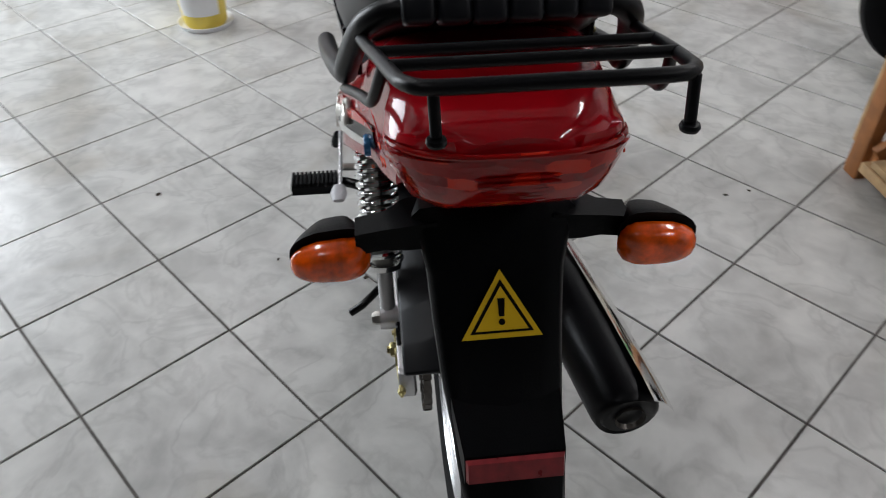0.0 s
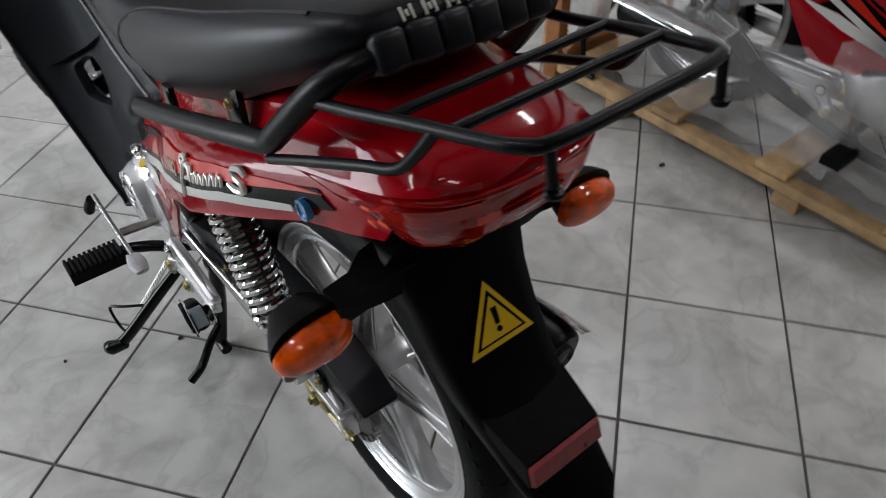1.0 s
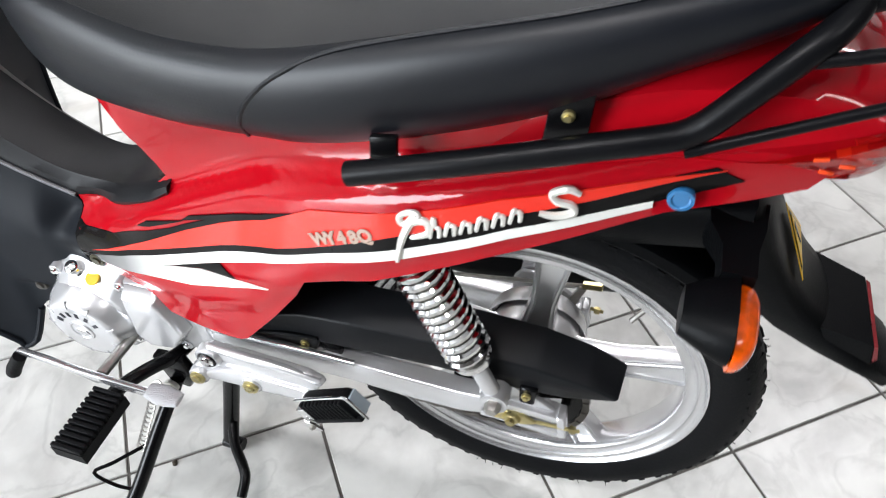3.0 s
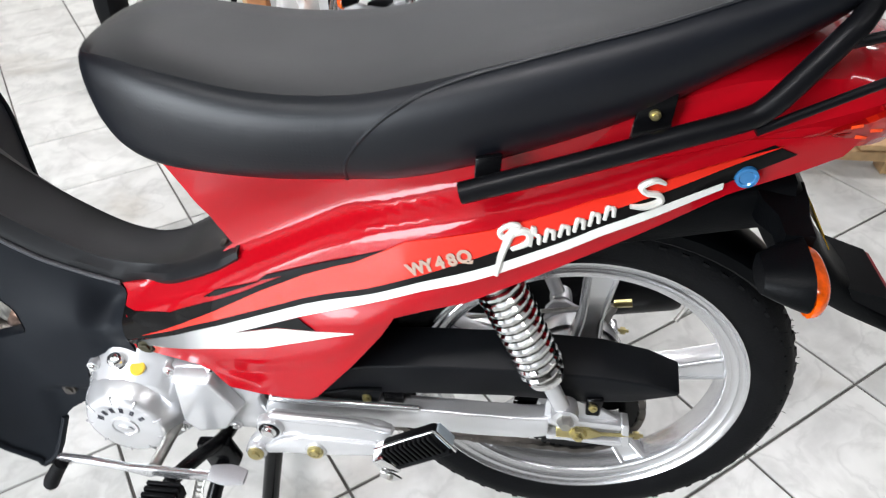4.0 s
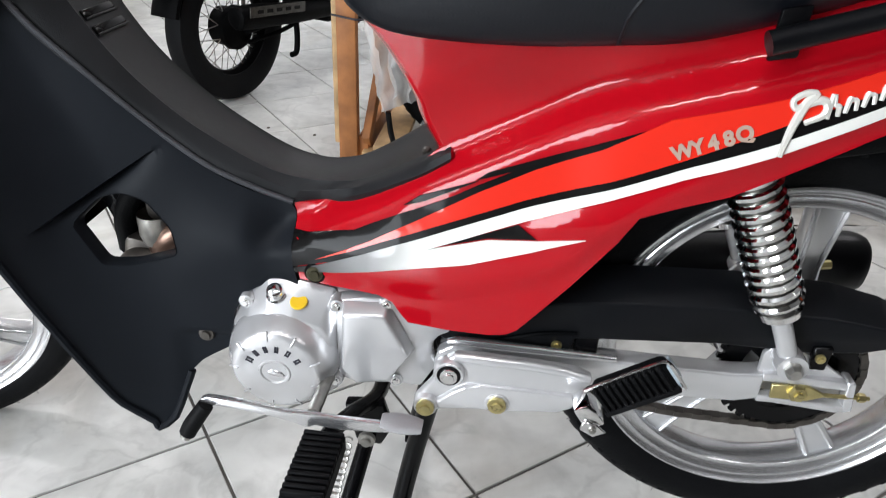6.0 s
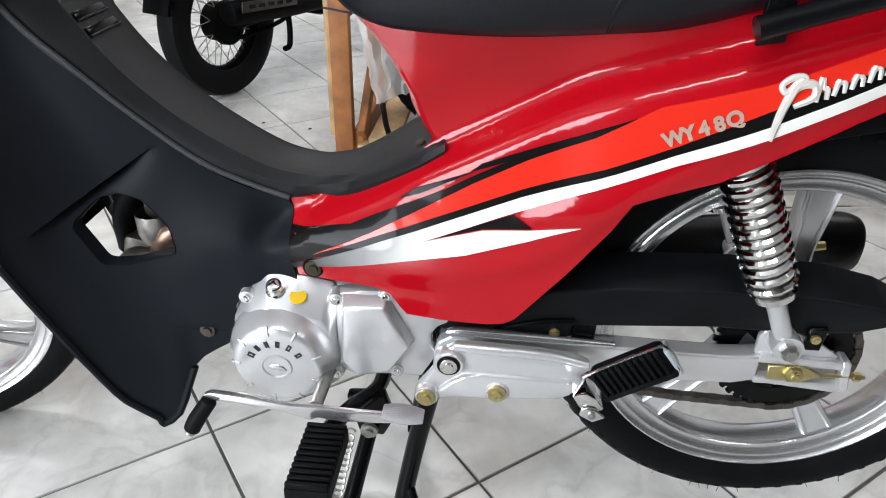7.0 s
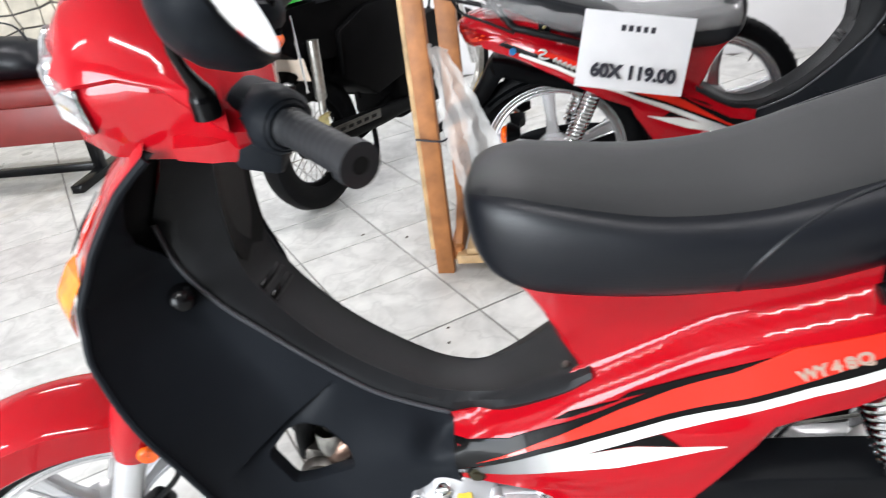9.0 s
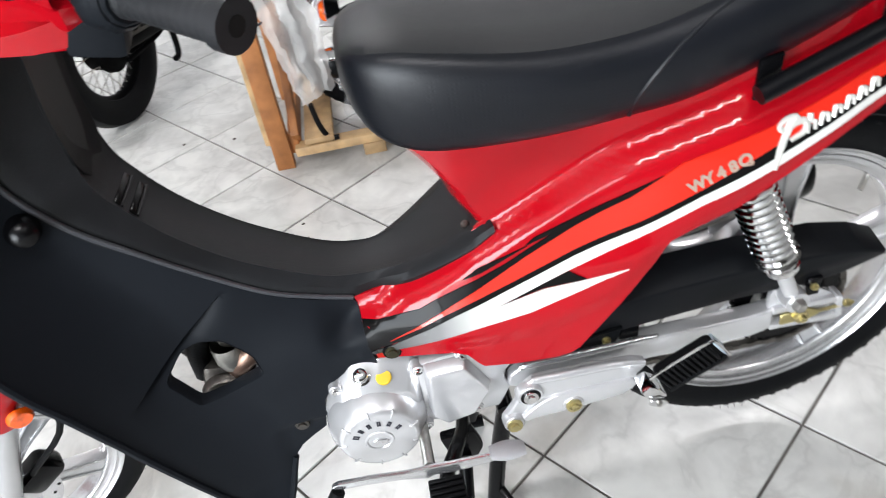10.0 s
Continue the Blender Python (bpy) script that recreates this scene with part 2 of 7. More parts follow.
WHITE_PLASTIC = mat("white_plastic", (0.78, 0.79, 0.80), 0.35, var=0.06)
RED_SEAT = mat("red_bench_vinyl", (0.17, 0.010, 0.007), 0.4, var=0.12, bump=0.15)
STONE = mat("cream_stone_cladding", (0.62, 0.57, 0.47), 0.6, var=0.25, scale=10, bump=0.4, bscale=60, each=0.1)
GREEN = mat("green_paint", (0.03, 0.42, 0.05), 0.25, coat=0.8)
TUBE_GLOW = bpy.data.materials.new("fluorescent_tube")
TUBE_GLOW.use_nodes = True
TUBE_GLOW.node_tree.nodes["Principled BSDF"].inputs["Emission Color"].default_value = (1, 0.98, 0.95, 1)
TUBE_GLOW.node_tree.nodes["Principled BSDF"].inputs["Emission Strength"].default_value = 6.0


# ---- mesh helpers ----
def done(bm, angle=38):
    bmesh.ops.remove_doubles(bm, verts=bm.verts, dist=1e-6)
    bmesh.ops.recalc_face_normals(bm, faces=bm.faces)
    me = bpy.data.meshes.new("mesh")
    bm.to_mesh(me)
    bm.free()
    me.polygons.foreach_set("use_smooth", [True] * len(me.polygons))
    me.set_sharp_from_angle(angle=radians(angle))
    return me


def part(name, bm, material, parent=None, label="", angle=38):
    """Links a bmesh (or mesh) as one mesh object under a thing or a part."""
    me = bm if isinstance(bm, bpy.types.Mesh) else done(bm, angle)
    if not me.materials:
        me.materials.append(material)
    ob = new(name, me)
    ob.parent = parent
    if label:
        ob["label"] = label
    return ob


def thing(name, label, category, m=None, group="", kind=""):
    ob = new(name)
    ob.empty_display_size = 0.1
    if m is not None:
        ob.matrix_world = m
    return tagged(ob, label, category, group, kind)


def ring_faces(bm, rings, close=True, caps=True):
    vs = [[bm.verts.new(p) for p in r] for r in rings]
    n = len(vs[0])
    for a, b in zip(vs, vs[1:]):
        for i in range(n if close else n - 1):
            j = (i + 1) % n
            bm.faces.new((a[i], a[j], b[j], b[i]))
    if caps and close:
        bm.faces.new(vs[0])
        bm.faces.new(list(reversed(vs[-1])))
    return bm


def loft(rings, close=True, caps=True, bm=None):
    return ring_faces(bm or bmesh.new(), rings, close, caps)


def spline(pts, k=5):
    """A smooth line through the points."""
    p = [Vector(a) for a in pts]
    if len(p) < 3 or k < 2:
        return p
    q = [p[0] * 2 - p[1]] + p + [p[-1] * 2 - p[-2]]
    out = []
    for a, b, c, d in zip(q, q[1:], q[2:], q[3:]):
        for i in range(k):
            t = i / k
            out.append(0.5 * ((2 * b) + (c - a) * t + (2 * a - 5 * b + 4 * c - d) * t * t + (3 * b - a - 3 * c + d) * t ** 3))
    return out + [p[-1]]


def sweep(pts, r, n=10, k=5, flat=1.0, bm=None, caps=True):
    """A tube along a smooth line. r: one radius, or one for each point given. flat: height over width."""
    line = spline(pts, k)
    if isinstance(r, (int, float)):
        rad = [r] * len(line)
    else:
        rad = list(np.interp(np.linspace(0, 1, len(line)), np.linspace(0, 1, len(r)), r))
    up = None
    rings = []
    for i, p in enumerate(line):
        d = (line[min(i + 1, len(line) - 1)] - line[max(i - 1, 0)]).normalized()
        if up is None:
            up = d.orthogonal() if abs(d.z) > 0.95 else Vector((0, 0, 1))
        up = (up - d * up.dot(d)).normalized()
        side = d.cross(up)
        rings.append([p + side * (rad[i] * math.cos(a)) + up * (rad[i] * flat * math.sin(a)) for a in np.linspace(0, 2 * math.pi, n, endpoint=False)])
    return loft(rings, caps=caps, bm=bm)


def lathe(prof, c, n=40, axis="y", bm=None, closed=False):
    """prof: (radius, offset along the axis) turned about an axis through c."""
    rings = []
    for a in np.linspace(0, 2 * math.pi, n, endpoint=False):
        ca, sa = math.cos(a), math.sin(a)
        ring = []
        for r, o in prof:
            v = {"y": (r * ca, o, r * sa), "x": (o, r * ca, r * sa), "z": (r * ca, r * sa, o)}[axis]
            ring.append(Vector(c) + Vector(v))
        rings.append(ring)
    bm = bm or bmesh.new()
    vs = [[bm.verts.new(p) for p in r] for r in rings]
    m = len(prof)
    for i in range(n):
        a, b = vs[i], vs[(i + 1) % n]
        for j in range(m if closed else m - 1):
            bm.faces.new((a[j], a[(j + 1) % m], b[(j + 1) % m], b[j]))
    return bm


def slab(outline, y0, y1, bev=0.004, seg=2, bm=None):
    """A plate: an outline in x and z, thick from y0 to y1, with rounded edges."""
    own = bmesh.new()
    a = [own.verts.new((x, y0, z)) for x, z in outline]
    b = [own.verts.new((x, y1, z)) for x, z in outline]
    own.faces.new(a)
    own.faces.new(list(reversed(b)))
    n = len(a)
    for i in range(n):
        own.faces.new((a[i], b[i], b[(i + 1) % n], a[(i + 1) % n]))
    bmesh.ops.recalc_face_normals(own, faces=own.faces)
    if bev:
        bmesh.ops.bevel(own, geom=list(own.edges), offset=bev, segments=seg, profile=0.5, affect="EDGES", clamp_overlap=True)
    return join(bm, own)


def join(bm, other):
    if bm is None:
        return other
    me = bpy.data.meshes.new("tmp")
    other.to_mesh(me)
    other.free()
    bm.from_mesh(me)
    bpy.data.meshes.remove(me)
    return bm


def block(c, size, bev=0.003, m=None, bm=None, seg=2):
    own = bmesh.new()
    bmesh.ops.create_cube(own, size=1.0)
    bmesh.ops.scale(own, vec=size, verts=own.verts)
    if bev:
        bmesh.ops.bevel(own, geom=list(own.edges), offset=bev, segments=seg, profile=0.5, affect="EDGES", clamp_overlap=True)
    if m is not None:
        bmesh.ops.transform(own, matrix=m, verts=own.verts)
    bmesh.ops.translate(own, vec=c, verts=own.verts)
    return join(bm, own)


def shell(outline, yf, thick=0.003, grid=0.02, side=-1, off=0.0, bm=None, holes=(), creases=()):
    """A curved panel: an outline in x and z laid on the surface y = side * yf(x, z), with thickness towards the middle.
    holes: outlines cut out of it. creases: lines (x, z, x, z) along which it may fold sharply."""
    own = bmesh.new()
    own.faces.new([own.verts.new((x, 0, z)) for x, z in outline])

    def cut(co, no):
        bmesh.ops.bisect_plane(own, geom=own.verts[:] + own.edges[:] + own.faces[:], dist=1e-6, plane_co=co, plane_no=no)
    xs, zs = [p[0] for p in outline], [p[1] for p in outline]
    for lo, hi, no in ((min(xs), max(xs), (1, 0, 0)), (min(zs), max(zs), (0, 0, 1))):
        g = math.floor(lo / grid + 1) * grid
        while g < hi - 1e-5:
            cut([g * v for v in no], no)
            g += grid
    for x0, z0, x1, z1 in creases:
        cut((x0, 0, z0), (z0 - z1, 0, x1 - x0))
    for h in holes:
        for (x0, z0), (x1, z1) in zip(h, h[1:] + h[:1]):
            near = [f for f in own.faces if math.hypot(f.calc_center_median().x - (x0 + x1) / 2, f.calc_center_median().z - (z0 + z1) / 2) < math.hypot(x1 - x0, z1 - z0) + 2 * grid]
            geom = list({v for f in near for v in f.verts}) + list({e for f in near for e in f.edges}) + near
            bmesh.ops.bisect_plane(own, geom=geom, dist=1e-6, plane_co=(x0, 0, z0), plane_no=(z0 - z1, 0, x1 - x0))
        bad = [f for f in own.faces if inside(f.calc_center_median().x, f.calc_center_median().z, h)]
        bmesh.ops.delete(own, geom=bad, context="FACES")
    bmesh.ops.triangulate(own, faces=[f for f in own.faces if len(f.verts) > 4])
    for v in own.verts:
        v.co.y = side * (yf(v.co.x, v.co.z) + off)
    ext = bmesh.ops.extrude_face_region(own, geom=own.faces[:], use_keep_orig=True)
    for g in ext["geom"]:
        if isinstance(g, bmesh.types.BMVert):
            g.co.y -= side * thick
    bmesh.ops.recalc_face_normals(own, faces=own.faces)
    return join(bm, own)


def frustum(back, front, y0, y1, bev=0.003, seg=2, bm=None):
    """A plate whose back outline at y0 and front outline at y1 differ, point by point."""
    own = bmesh.new()
    a = [own.verts.new((x, y0, z)) for x, z in back]
    b = [own.verts.new((x, y1, z)) for x, z in front]
    own.faces.new(a)
    own.faces.new(list(reversed(b)))
    n = len(a)
    for i in range(n):
        own.faces.new((a[i], b[i], b[(i + 1) % n], a[(i + 1) % n]))
    bmesh.ops.recalc_face_normals(own, faces=own.faces)
    if bev:
        bmesh.ops.bevel(own, geom=list(own.edges), offset=bev, segments=seg, profile=0.5, affect="EDGES", clamp_overlap=True)
    return join(bm, own)


def grown(outline, f, c=None):
    """An outline scaled about its middle."""
    cx, cz = c or (sum(p[0] for p in outline) / len(outline), sum(p[1] for p in outline) / len(outline))
    return [(cx + (x - cx) * f, cz + (z - cz) * f) for x, z in outline]


def inside(x, z, poly):
    hit = False
    for (x0, z0), (x1, z1) in zip(poly, poly[1:] + poly[:1]):
        if (z0 > z) != (z1 > z) and x < (x1 - x0) * (z - z0) / (z1 - z0) + x0:
            hit = not hit
    return hit


def table(pairs):
    xs, ys = [p[0] for p in pairs], [p[1] for p in pairs]
    return lambda v: float(np.interp(v, xs, ys))


def soft_table(pairs, r=0.03):
    """A table with its kinks rounded off."""
    f = table(pairs)
    return lambda v: sum(f(v + r * k / 4) * (5 - abs(k)) for k in range(-4, 5)) / 25.0


def step(a, b, v):
    t = min(1.0, max(0.0, (v - a) / (b - a)))
    return t * t * (3 - 2 * t)


def bolt(name, c, r, parent, material, depth=0.008, side=-1):
    bm = lathe([(0.0001, side * depth), (r * 0.55, side * depth), (r * 0.6, side * depth * 0.6), (r * 0.95, side * depth * 0.55), (r, side * depth * 0.3), (r, 0)], c, 12)
    return part(name, bm, material, parent)


def lettering(text, size, parent, at, material, name="printed_text"):
    cu = bpy.data.curves.new(name, "FONT")
    cu.body, cu.size, cu.extrude, cu.offset = text, size, 0.0004, 0.05 * size
    cu.align_x, cu.align_y = "CENTER", "CENTER"
    tmp = new(name, cu)
    me = bpy.data.meshes.new_from_object(tmp.evaluated_get(bpy.context.evaluated_depsgraph_get()))
    bpy.data.objects.remove(tmp)
    me.materials.clear()
    me.materials.append(material)
    ob = new(name, me)
    ob.parent = parent
    ob.matrix_basis = Matrix.Translation(at)
    return ob

# ---- the room ----
X0, X1, Y0, Y1, ZC = -5.2, 3.2, -3.6, 3.7, 3.0


def structure(name, bm, material, label, category):
    return tagged(part(name, bm, material), label, category, kind="structure")


floor = structure("floor", block(((X0 + X1) / 2, (Y0 + Y1) / 2, -0.054), (X1 - X0 + 0.5, Y1 - Y0 + 0.5, 0.1), 0), GROUT,
                  "shop floor of white glazed tiles with grey joints", "floor")
# unseen ceiling: its grey sets how much light bounces back down
structure("ceiling", block(((X0 + X1) / 2, (Y0 + Y1) / 2, ZC + 0.08), (X1 - X0 + 0.5, Y1 - Y0 + 0.5, 0.16), 0), CEIL, "plain unseen ceiling, its grey set for the bounce light", "ceiling")
structure("wall_north", block(((X0 + X1) / 2, Y1 + 0.125, ZC / 2), (X1 - X0 + 0.5, 0.25, ZC), 0), WALL_WHITE, "plain white painted wall behind the parked motorcycles", "wall")
# south and east walls are unseen; their dark tone keeps reflected light low
bm = block((-4.85, Y0 - 0.125, ZC / 2), (1.1, 0.25, ZC), 0)
block((0.625, Y0 - 0.125, ZC / 2), (5.65, 0.25, ZC), 0, bm=bm)
block((-3.25, Y0 - 0.125, 2.75), (2.1, 0.25, 0.5), 0, bm=bm)
structure("wall_south", bm, WALL_DARK, "unseen wall with the wide open shop front, dark to cut reflected light", "wall")
structure("wall_east", block((X1 + 0.125, (Y0 + Y1) / 2, ZC / 2), (0.25, Y1 - Y0, ZC), 0), WALL_DARK, "plain unseen shop wall, dark to cut reflected light", "wall")
structure("wall_west", block((X0 - 0.125, (Y0 + Y1) / 2, ZC / 2), (0.25, Y1 - Y0, ZC), 0), WALL_WHITE, "plain white painted shop wall", "wall")
structure("ground", block((-1.9, -8.0, -0.08), (20, 8.3, 0.1), 0), mat("street_paving", (0.30, 0.29, 0.28), 0.8, var=0.3, scale=3), "grey street paving outside the shop front", "ground")

for tx, ty, watts in TUBES:
    lamp = thing("ceiling_light", "white fluorescent batten fixed to the ceiling", "ceiling light", pose(tx, ty, ZC), "ceiling lights")
    part("housing", block((0, 0, -0.03), (1.25, 0.2, 0.06), 0.008), WHITE_PLASTIC, lamp)
    for dy in (-0.05, 0.05):
        part("tube", sweep([(-0.6, dy, -0.078), (0.6, dy, -0.078)], 0.013, 10), TUBE_GLOW, lamp)

# ---- the moped ----
# x runs towards the tail, y to its right side, z up; the rear axle stands over x = 0.
AX = 0.353          # rear axle height, the bike stands on its centre stand
FX, FZ = -1.24, 0.25   # front axle

WIDTH = soft_table([(-0.64, 0.086), (-0.58, 0.098), (-0.5, 0.12), (-0.4, 0.139), (-0.28, 0.152), (-0.15, 0.160), (-0.05, 0.156), (0.03, 0.141), (0.1, 0.121), (0.17, 0.109), (0.24, 0.09)])
SHOULDER = soft_table([(-0.64, 0.455), (-0.5, 0.54), (-0.42, 0.588), (-0.28, 0.668), (-0.15, 0.715), (0.0, 0.765), (0.1, 0.80), (0.2, 0.835)])
LOWEDGE = soft_table([(-0.6, 0.42), (-0.4, 0.44), (-0.3, 0.48), (-0.24, 0.548), (-0.15, 0.612), (-0.05, 0.672), (0.03, 0.71), (0.1, 0.742), (0.17, 0.765)])


def flank(x, z):
    """Half width of the bodywork: widest at its lower edge, with a soft step in below the seat."""
    s, lo = SHOULDER(x), LOWEDGE(x)
    y = WIDTH(x) - 0.20 * max(0.0, min(z, s) - lo) - 0.65 * max(0.0, min(z, s) - 0.488) * step(-0.45, -0.6, x)
    d = z - s
    y -= 0.034 * step(-0.004, 0.026, d) - 0.010 * step(0.05, 0.12, d)
    y -= 0.010 * step(0.04, 0.0, z - lo)
    # the raised boss behind the arrow-shaped stripe
    y += 0.006 * math.exp(-((x + 0.295) / 0.04) ** 2 - ((z - 0.562 - 0.3 * (x + 0.295)) / 0.013) ** 2)
    return y


def body_panels(bike, side):
    outline = [(-0.61, 0.515), (-0.606, 0.485), (-0.6, 0.452), (-0.5975, 0.431), (-0.56, 0.432), (-0.52, 0.435), (-0.498, 0.436), (-0.48, 0.431), (-0.468, 0.415), (-0.46, 0.407), (-0.42, 0.408), (-0.365, 0.412), (-0.347, 0.416), (-0.335, 0.424), (-0.322, 0.441),
               (-0.284, 0.492), (-0.244, 0.55), (-0.228, 0.582), (-0.199, 0.594), (-0.15, 0.613), (-0.1, 0.642), (-0.04, 0.677), (0.03, 0.711), (0.1, 0.744), (0.165, 0.766), (0.2, 0.779),
               (0.212, 0.80), (0.18, 0.862), (0.1, 0.845), (0.0, 0.815), (-0.1, 0.786), (-0.2, 0.757), (-0.3, 0.746), (-0.42, 0.738), (-0.524, 0.752), (-0.515, 0.736),
               (-0.49, 0.712), (-0.47, 0.686), (-0.452, 0.655), (-0.446, 0.636), (-0.432, 0.612), (-0.47, 0.577), (-0.53, 0.54), (-0.575, 0.5215)]
    panel = part("side_panel", shell(outline, flank, 0.004, 0.007, side), RED, bike, "glossy red side fairing with stripe decals", 50)
    # stripes
    black = [(-0.606, 0.488), (-0.606, 0.449), (-0.5, 0.488), (-0.446, 0.516), (-0.338, 0.570), (-0.195, 0.636), (-0.12, 0.668), (-0.02, 0.717), (0.05, 0.744), (0.09, 0.758), (0.123, 0.773), (0.152, 0.787), (0.129, 0.797),
             (0.062, 0.771), (-0.031, 0.743), (-0.115, 0.707), (-0.214, 0.676), (-0.275, 0.648), (-0.334, 0.619), (-0.392, 0.586), (-0.416, 0.571), (-0.473, 0.541), (-0.529, 0.508)]
    part("black_decal", shell(black, flank, 0.0012, 0.009, side, 0.0019), BLACK_DECAL, panel)
    red = [(-0.575, 0.4655), (-0.514, 0.4945), (-0.446, 0.529), (-0.338, 0.5815), (-0.259, 0.6145), (-0.195, 0.6465), (-0.15, 0.671), (-0.086, 0.704), (-0.026, 0.733), (0.05, 0.762), (0.137, 0.796), (0.062, 0.7755), (-0.031, 0.748), (-0.115, 0.712), (-0.214, 0.680), (-0.271, 0.643), (-0.334, 0.612), (-0.391, 0.579), (-0.447, 0.5425), (-0.507, 0.503)]
    part("orange_red_decal", shell(red, flank, 0.0018, 0.009, side, 0.0026), ORANGE_RED, panel)
    white = [(-0.603, 0.449), (-0.573, 0.459), (-0.514, 0.487), (-0.446, 0.520), (-0.418, 0.534), (-0.338, 0.573), (-0.259, 0.606), (-0.195, 0.638), (-0.121, 0.671), (-0.022, 0.720), (0.05, 0.747), (0.09, 0.760), (0.091, 0.752), (0.05, 0.736), (-0.02, 0.7085), (-0.12, 0.659), (-0.194, 0.628), (-0.266, 0.592), (-0.344, 0.556), (-0.4, 0.528),
             (-0.443, 0.507), (-0.376, 0.531), (-0.323, 0.540), (-0.276, 0.551), (-0.328, 0.527), (-0.395, 0.500), (-0.473, 0.478), (-0.543, 0.457), (-0.603, 0.442)]
    for slash in ([(-0.392, 0.5925), (-0.381, 0.602), (-0.272, 0.649), (-0.33, 0.619), (-0.365, 0.6035)], [(-0.470, 0.5515), (-0.452, 0.566), (-0.39, 0.592), (-0.41, 0.581), (-0.447, 0.561)]):
        part("black_slash", shell(slash, flank, 0.0018, 0.009, side, 0.0031), BLACK_DECAL, panel)
    wedge = [(-0.438, 0.5105), (-0.376, 0.533), (-0.325, 0.5415), (-0.345, 0.5535), (-0.395, 0.5295)]
    part("black_decal", shell(wedge, flank, 0.0012, 0.012, side, 0.0023), BLACK_DECAL, panel)
    part("white_decal", shell(white, flank, 0.0018, 0.009, side, 0.0026), FADE_DECAL, panel)
    c = (0.110, side * (flank(0.110, 0.766) + 0.001), 0.766)
    part("round_badge", lathe([(0.0001, side * 0.005), (0.0065, side * 0.005), (0.0078, side * 0.0065), (0.0105, side * 0.0062), (0.0112, side * 0.004), (0.0112, 0)], c, 28), BLUE_BADGE, panel, "round blue badge")
    # the raised script emblem as plain strokes, and the small grey print as bars
    def on(x, z, o=0.004):
        return (x, side * (flank(x, z) + o), z)
    bm = sweep([on(-0.118, 0.660), on(-0.114, 0.684), on(-0.106, 0.708), on(-0.099, 0.717), on(-0.108, 0.717), on(-0.1165, 0.71), on(-0.112, 0.704), on(-0.098, 0.712), on(-0.089, 0.711), on(-0.089, 0.701), on(-0.104, 0.692)], [0.0026, 0.004, 0.0048, 0.004, 0.0034, 0.003, 0.0034, 0.0044, 0.004, 0.0036, 0.0026], 7, 5, 0.8)
    part("script_capital", bm, SCRIPT, panel, "raised silver script emblem")
    x = -0.0865
    for h in (0.021, 0.012, 0.011, 0.012, 0.012, 0.012):
        b = 0.6965 + (x + 0.0865) * 0.47
        part("script_stroke", sweep([on(x, b + 0.001), on(x + 0.002, b + 0.001 + h), on(x + 0.0045, b + 0.001 + min(h, 0.0125)), on(x + 0.0078, b + 0.002 + 0.85 * min(h, 0.0125)), on(x + 0.0085, b + 0.004)], [0.0022, 0.0028, 0.002, 0.0026, 0.002], 6, 4, 0.8), SCRIPT, panel)
        x += 0.0136
    part("script_capital", sweep([on(0.034, 0.765), on(0.024, 0.7685), on(0.012, 0.763), on(0.017, 0.7565), on(0.028, 0.7545), on(0.031, 0.748), on(0.018, 0.743), on(0.004, 0.7435)], [0.0026, 0.004, 0.004, 0.004, 0.0044, 0.0042, 0.0038, 0.0026], 7, 5, 0.8), SCRIPT, panel)
    for i in range(5):
        x = -0.206 + i * 0.0125
        z = 0.6455 + (x + 0.206) * 0.47
        cx, cz = x + 0.005, z + 0.008
        ch = lettering("WY48Q"[i if side < 0 else 4 - i], 0.0185, panel, (0, 0, 0), GREY_PRINT, "printed_letter")
        al = radians(25)
        ex, ey = Vector((math.cos(al), 0, math.sin(al))) * -side, Vector((-math.sin(al) * 1.0, side * -0.2, math.cos(al)))
        ez = ex.cross(ey).normalized()
        ch.matrix_basis = Matrix.Translation((cx, side * (flank(cx, cz) + 0.004), cz)) @ Matrix((ex, ey, ez)).transposed().to_4x4()
    bolt("panel_screw", (-0.576, side * (flank(-0.576, 0.446) + 0.001), 0.446), 0.0105, panel, mat("dark_olive_screw", (0.07, 0.065, 0.04), 0.35, 0.8, var=0.3, scale=60), 0.006, side)
    part("screw_washer", lathe([(0.0001, side * 0.003), (0.0125, side * 0.003), (0.0135, side * 0.001), (0.0135, 0)], (-0.576, side * (flank(-0.576, 0.446) - 0.0005), 0.446), 20), GLOSS_BLACK, panel)
    return panel


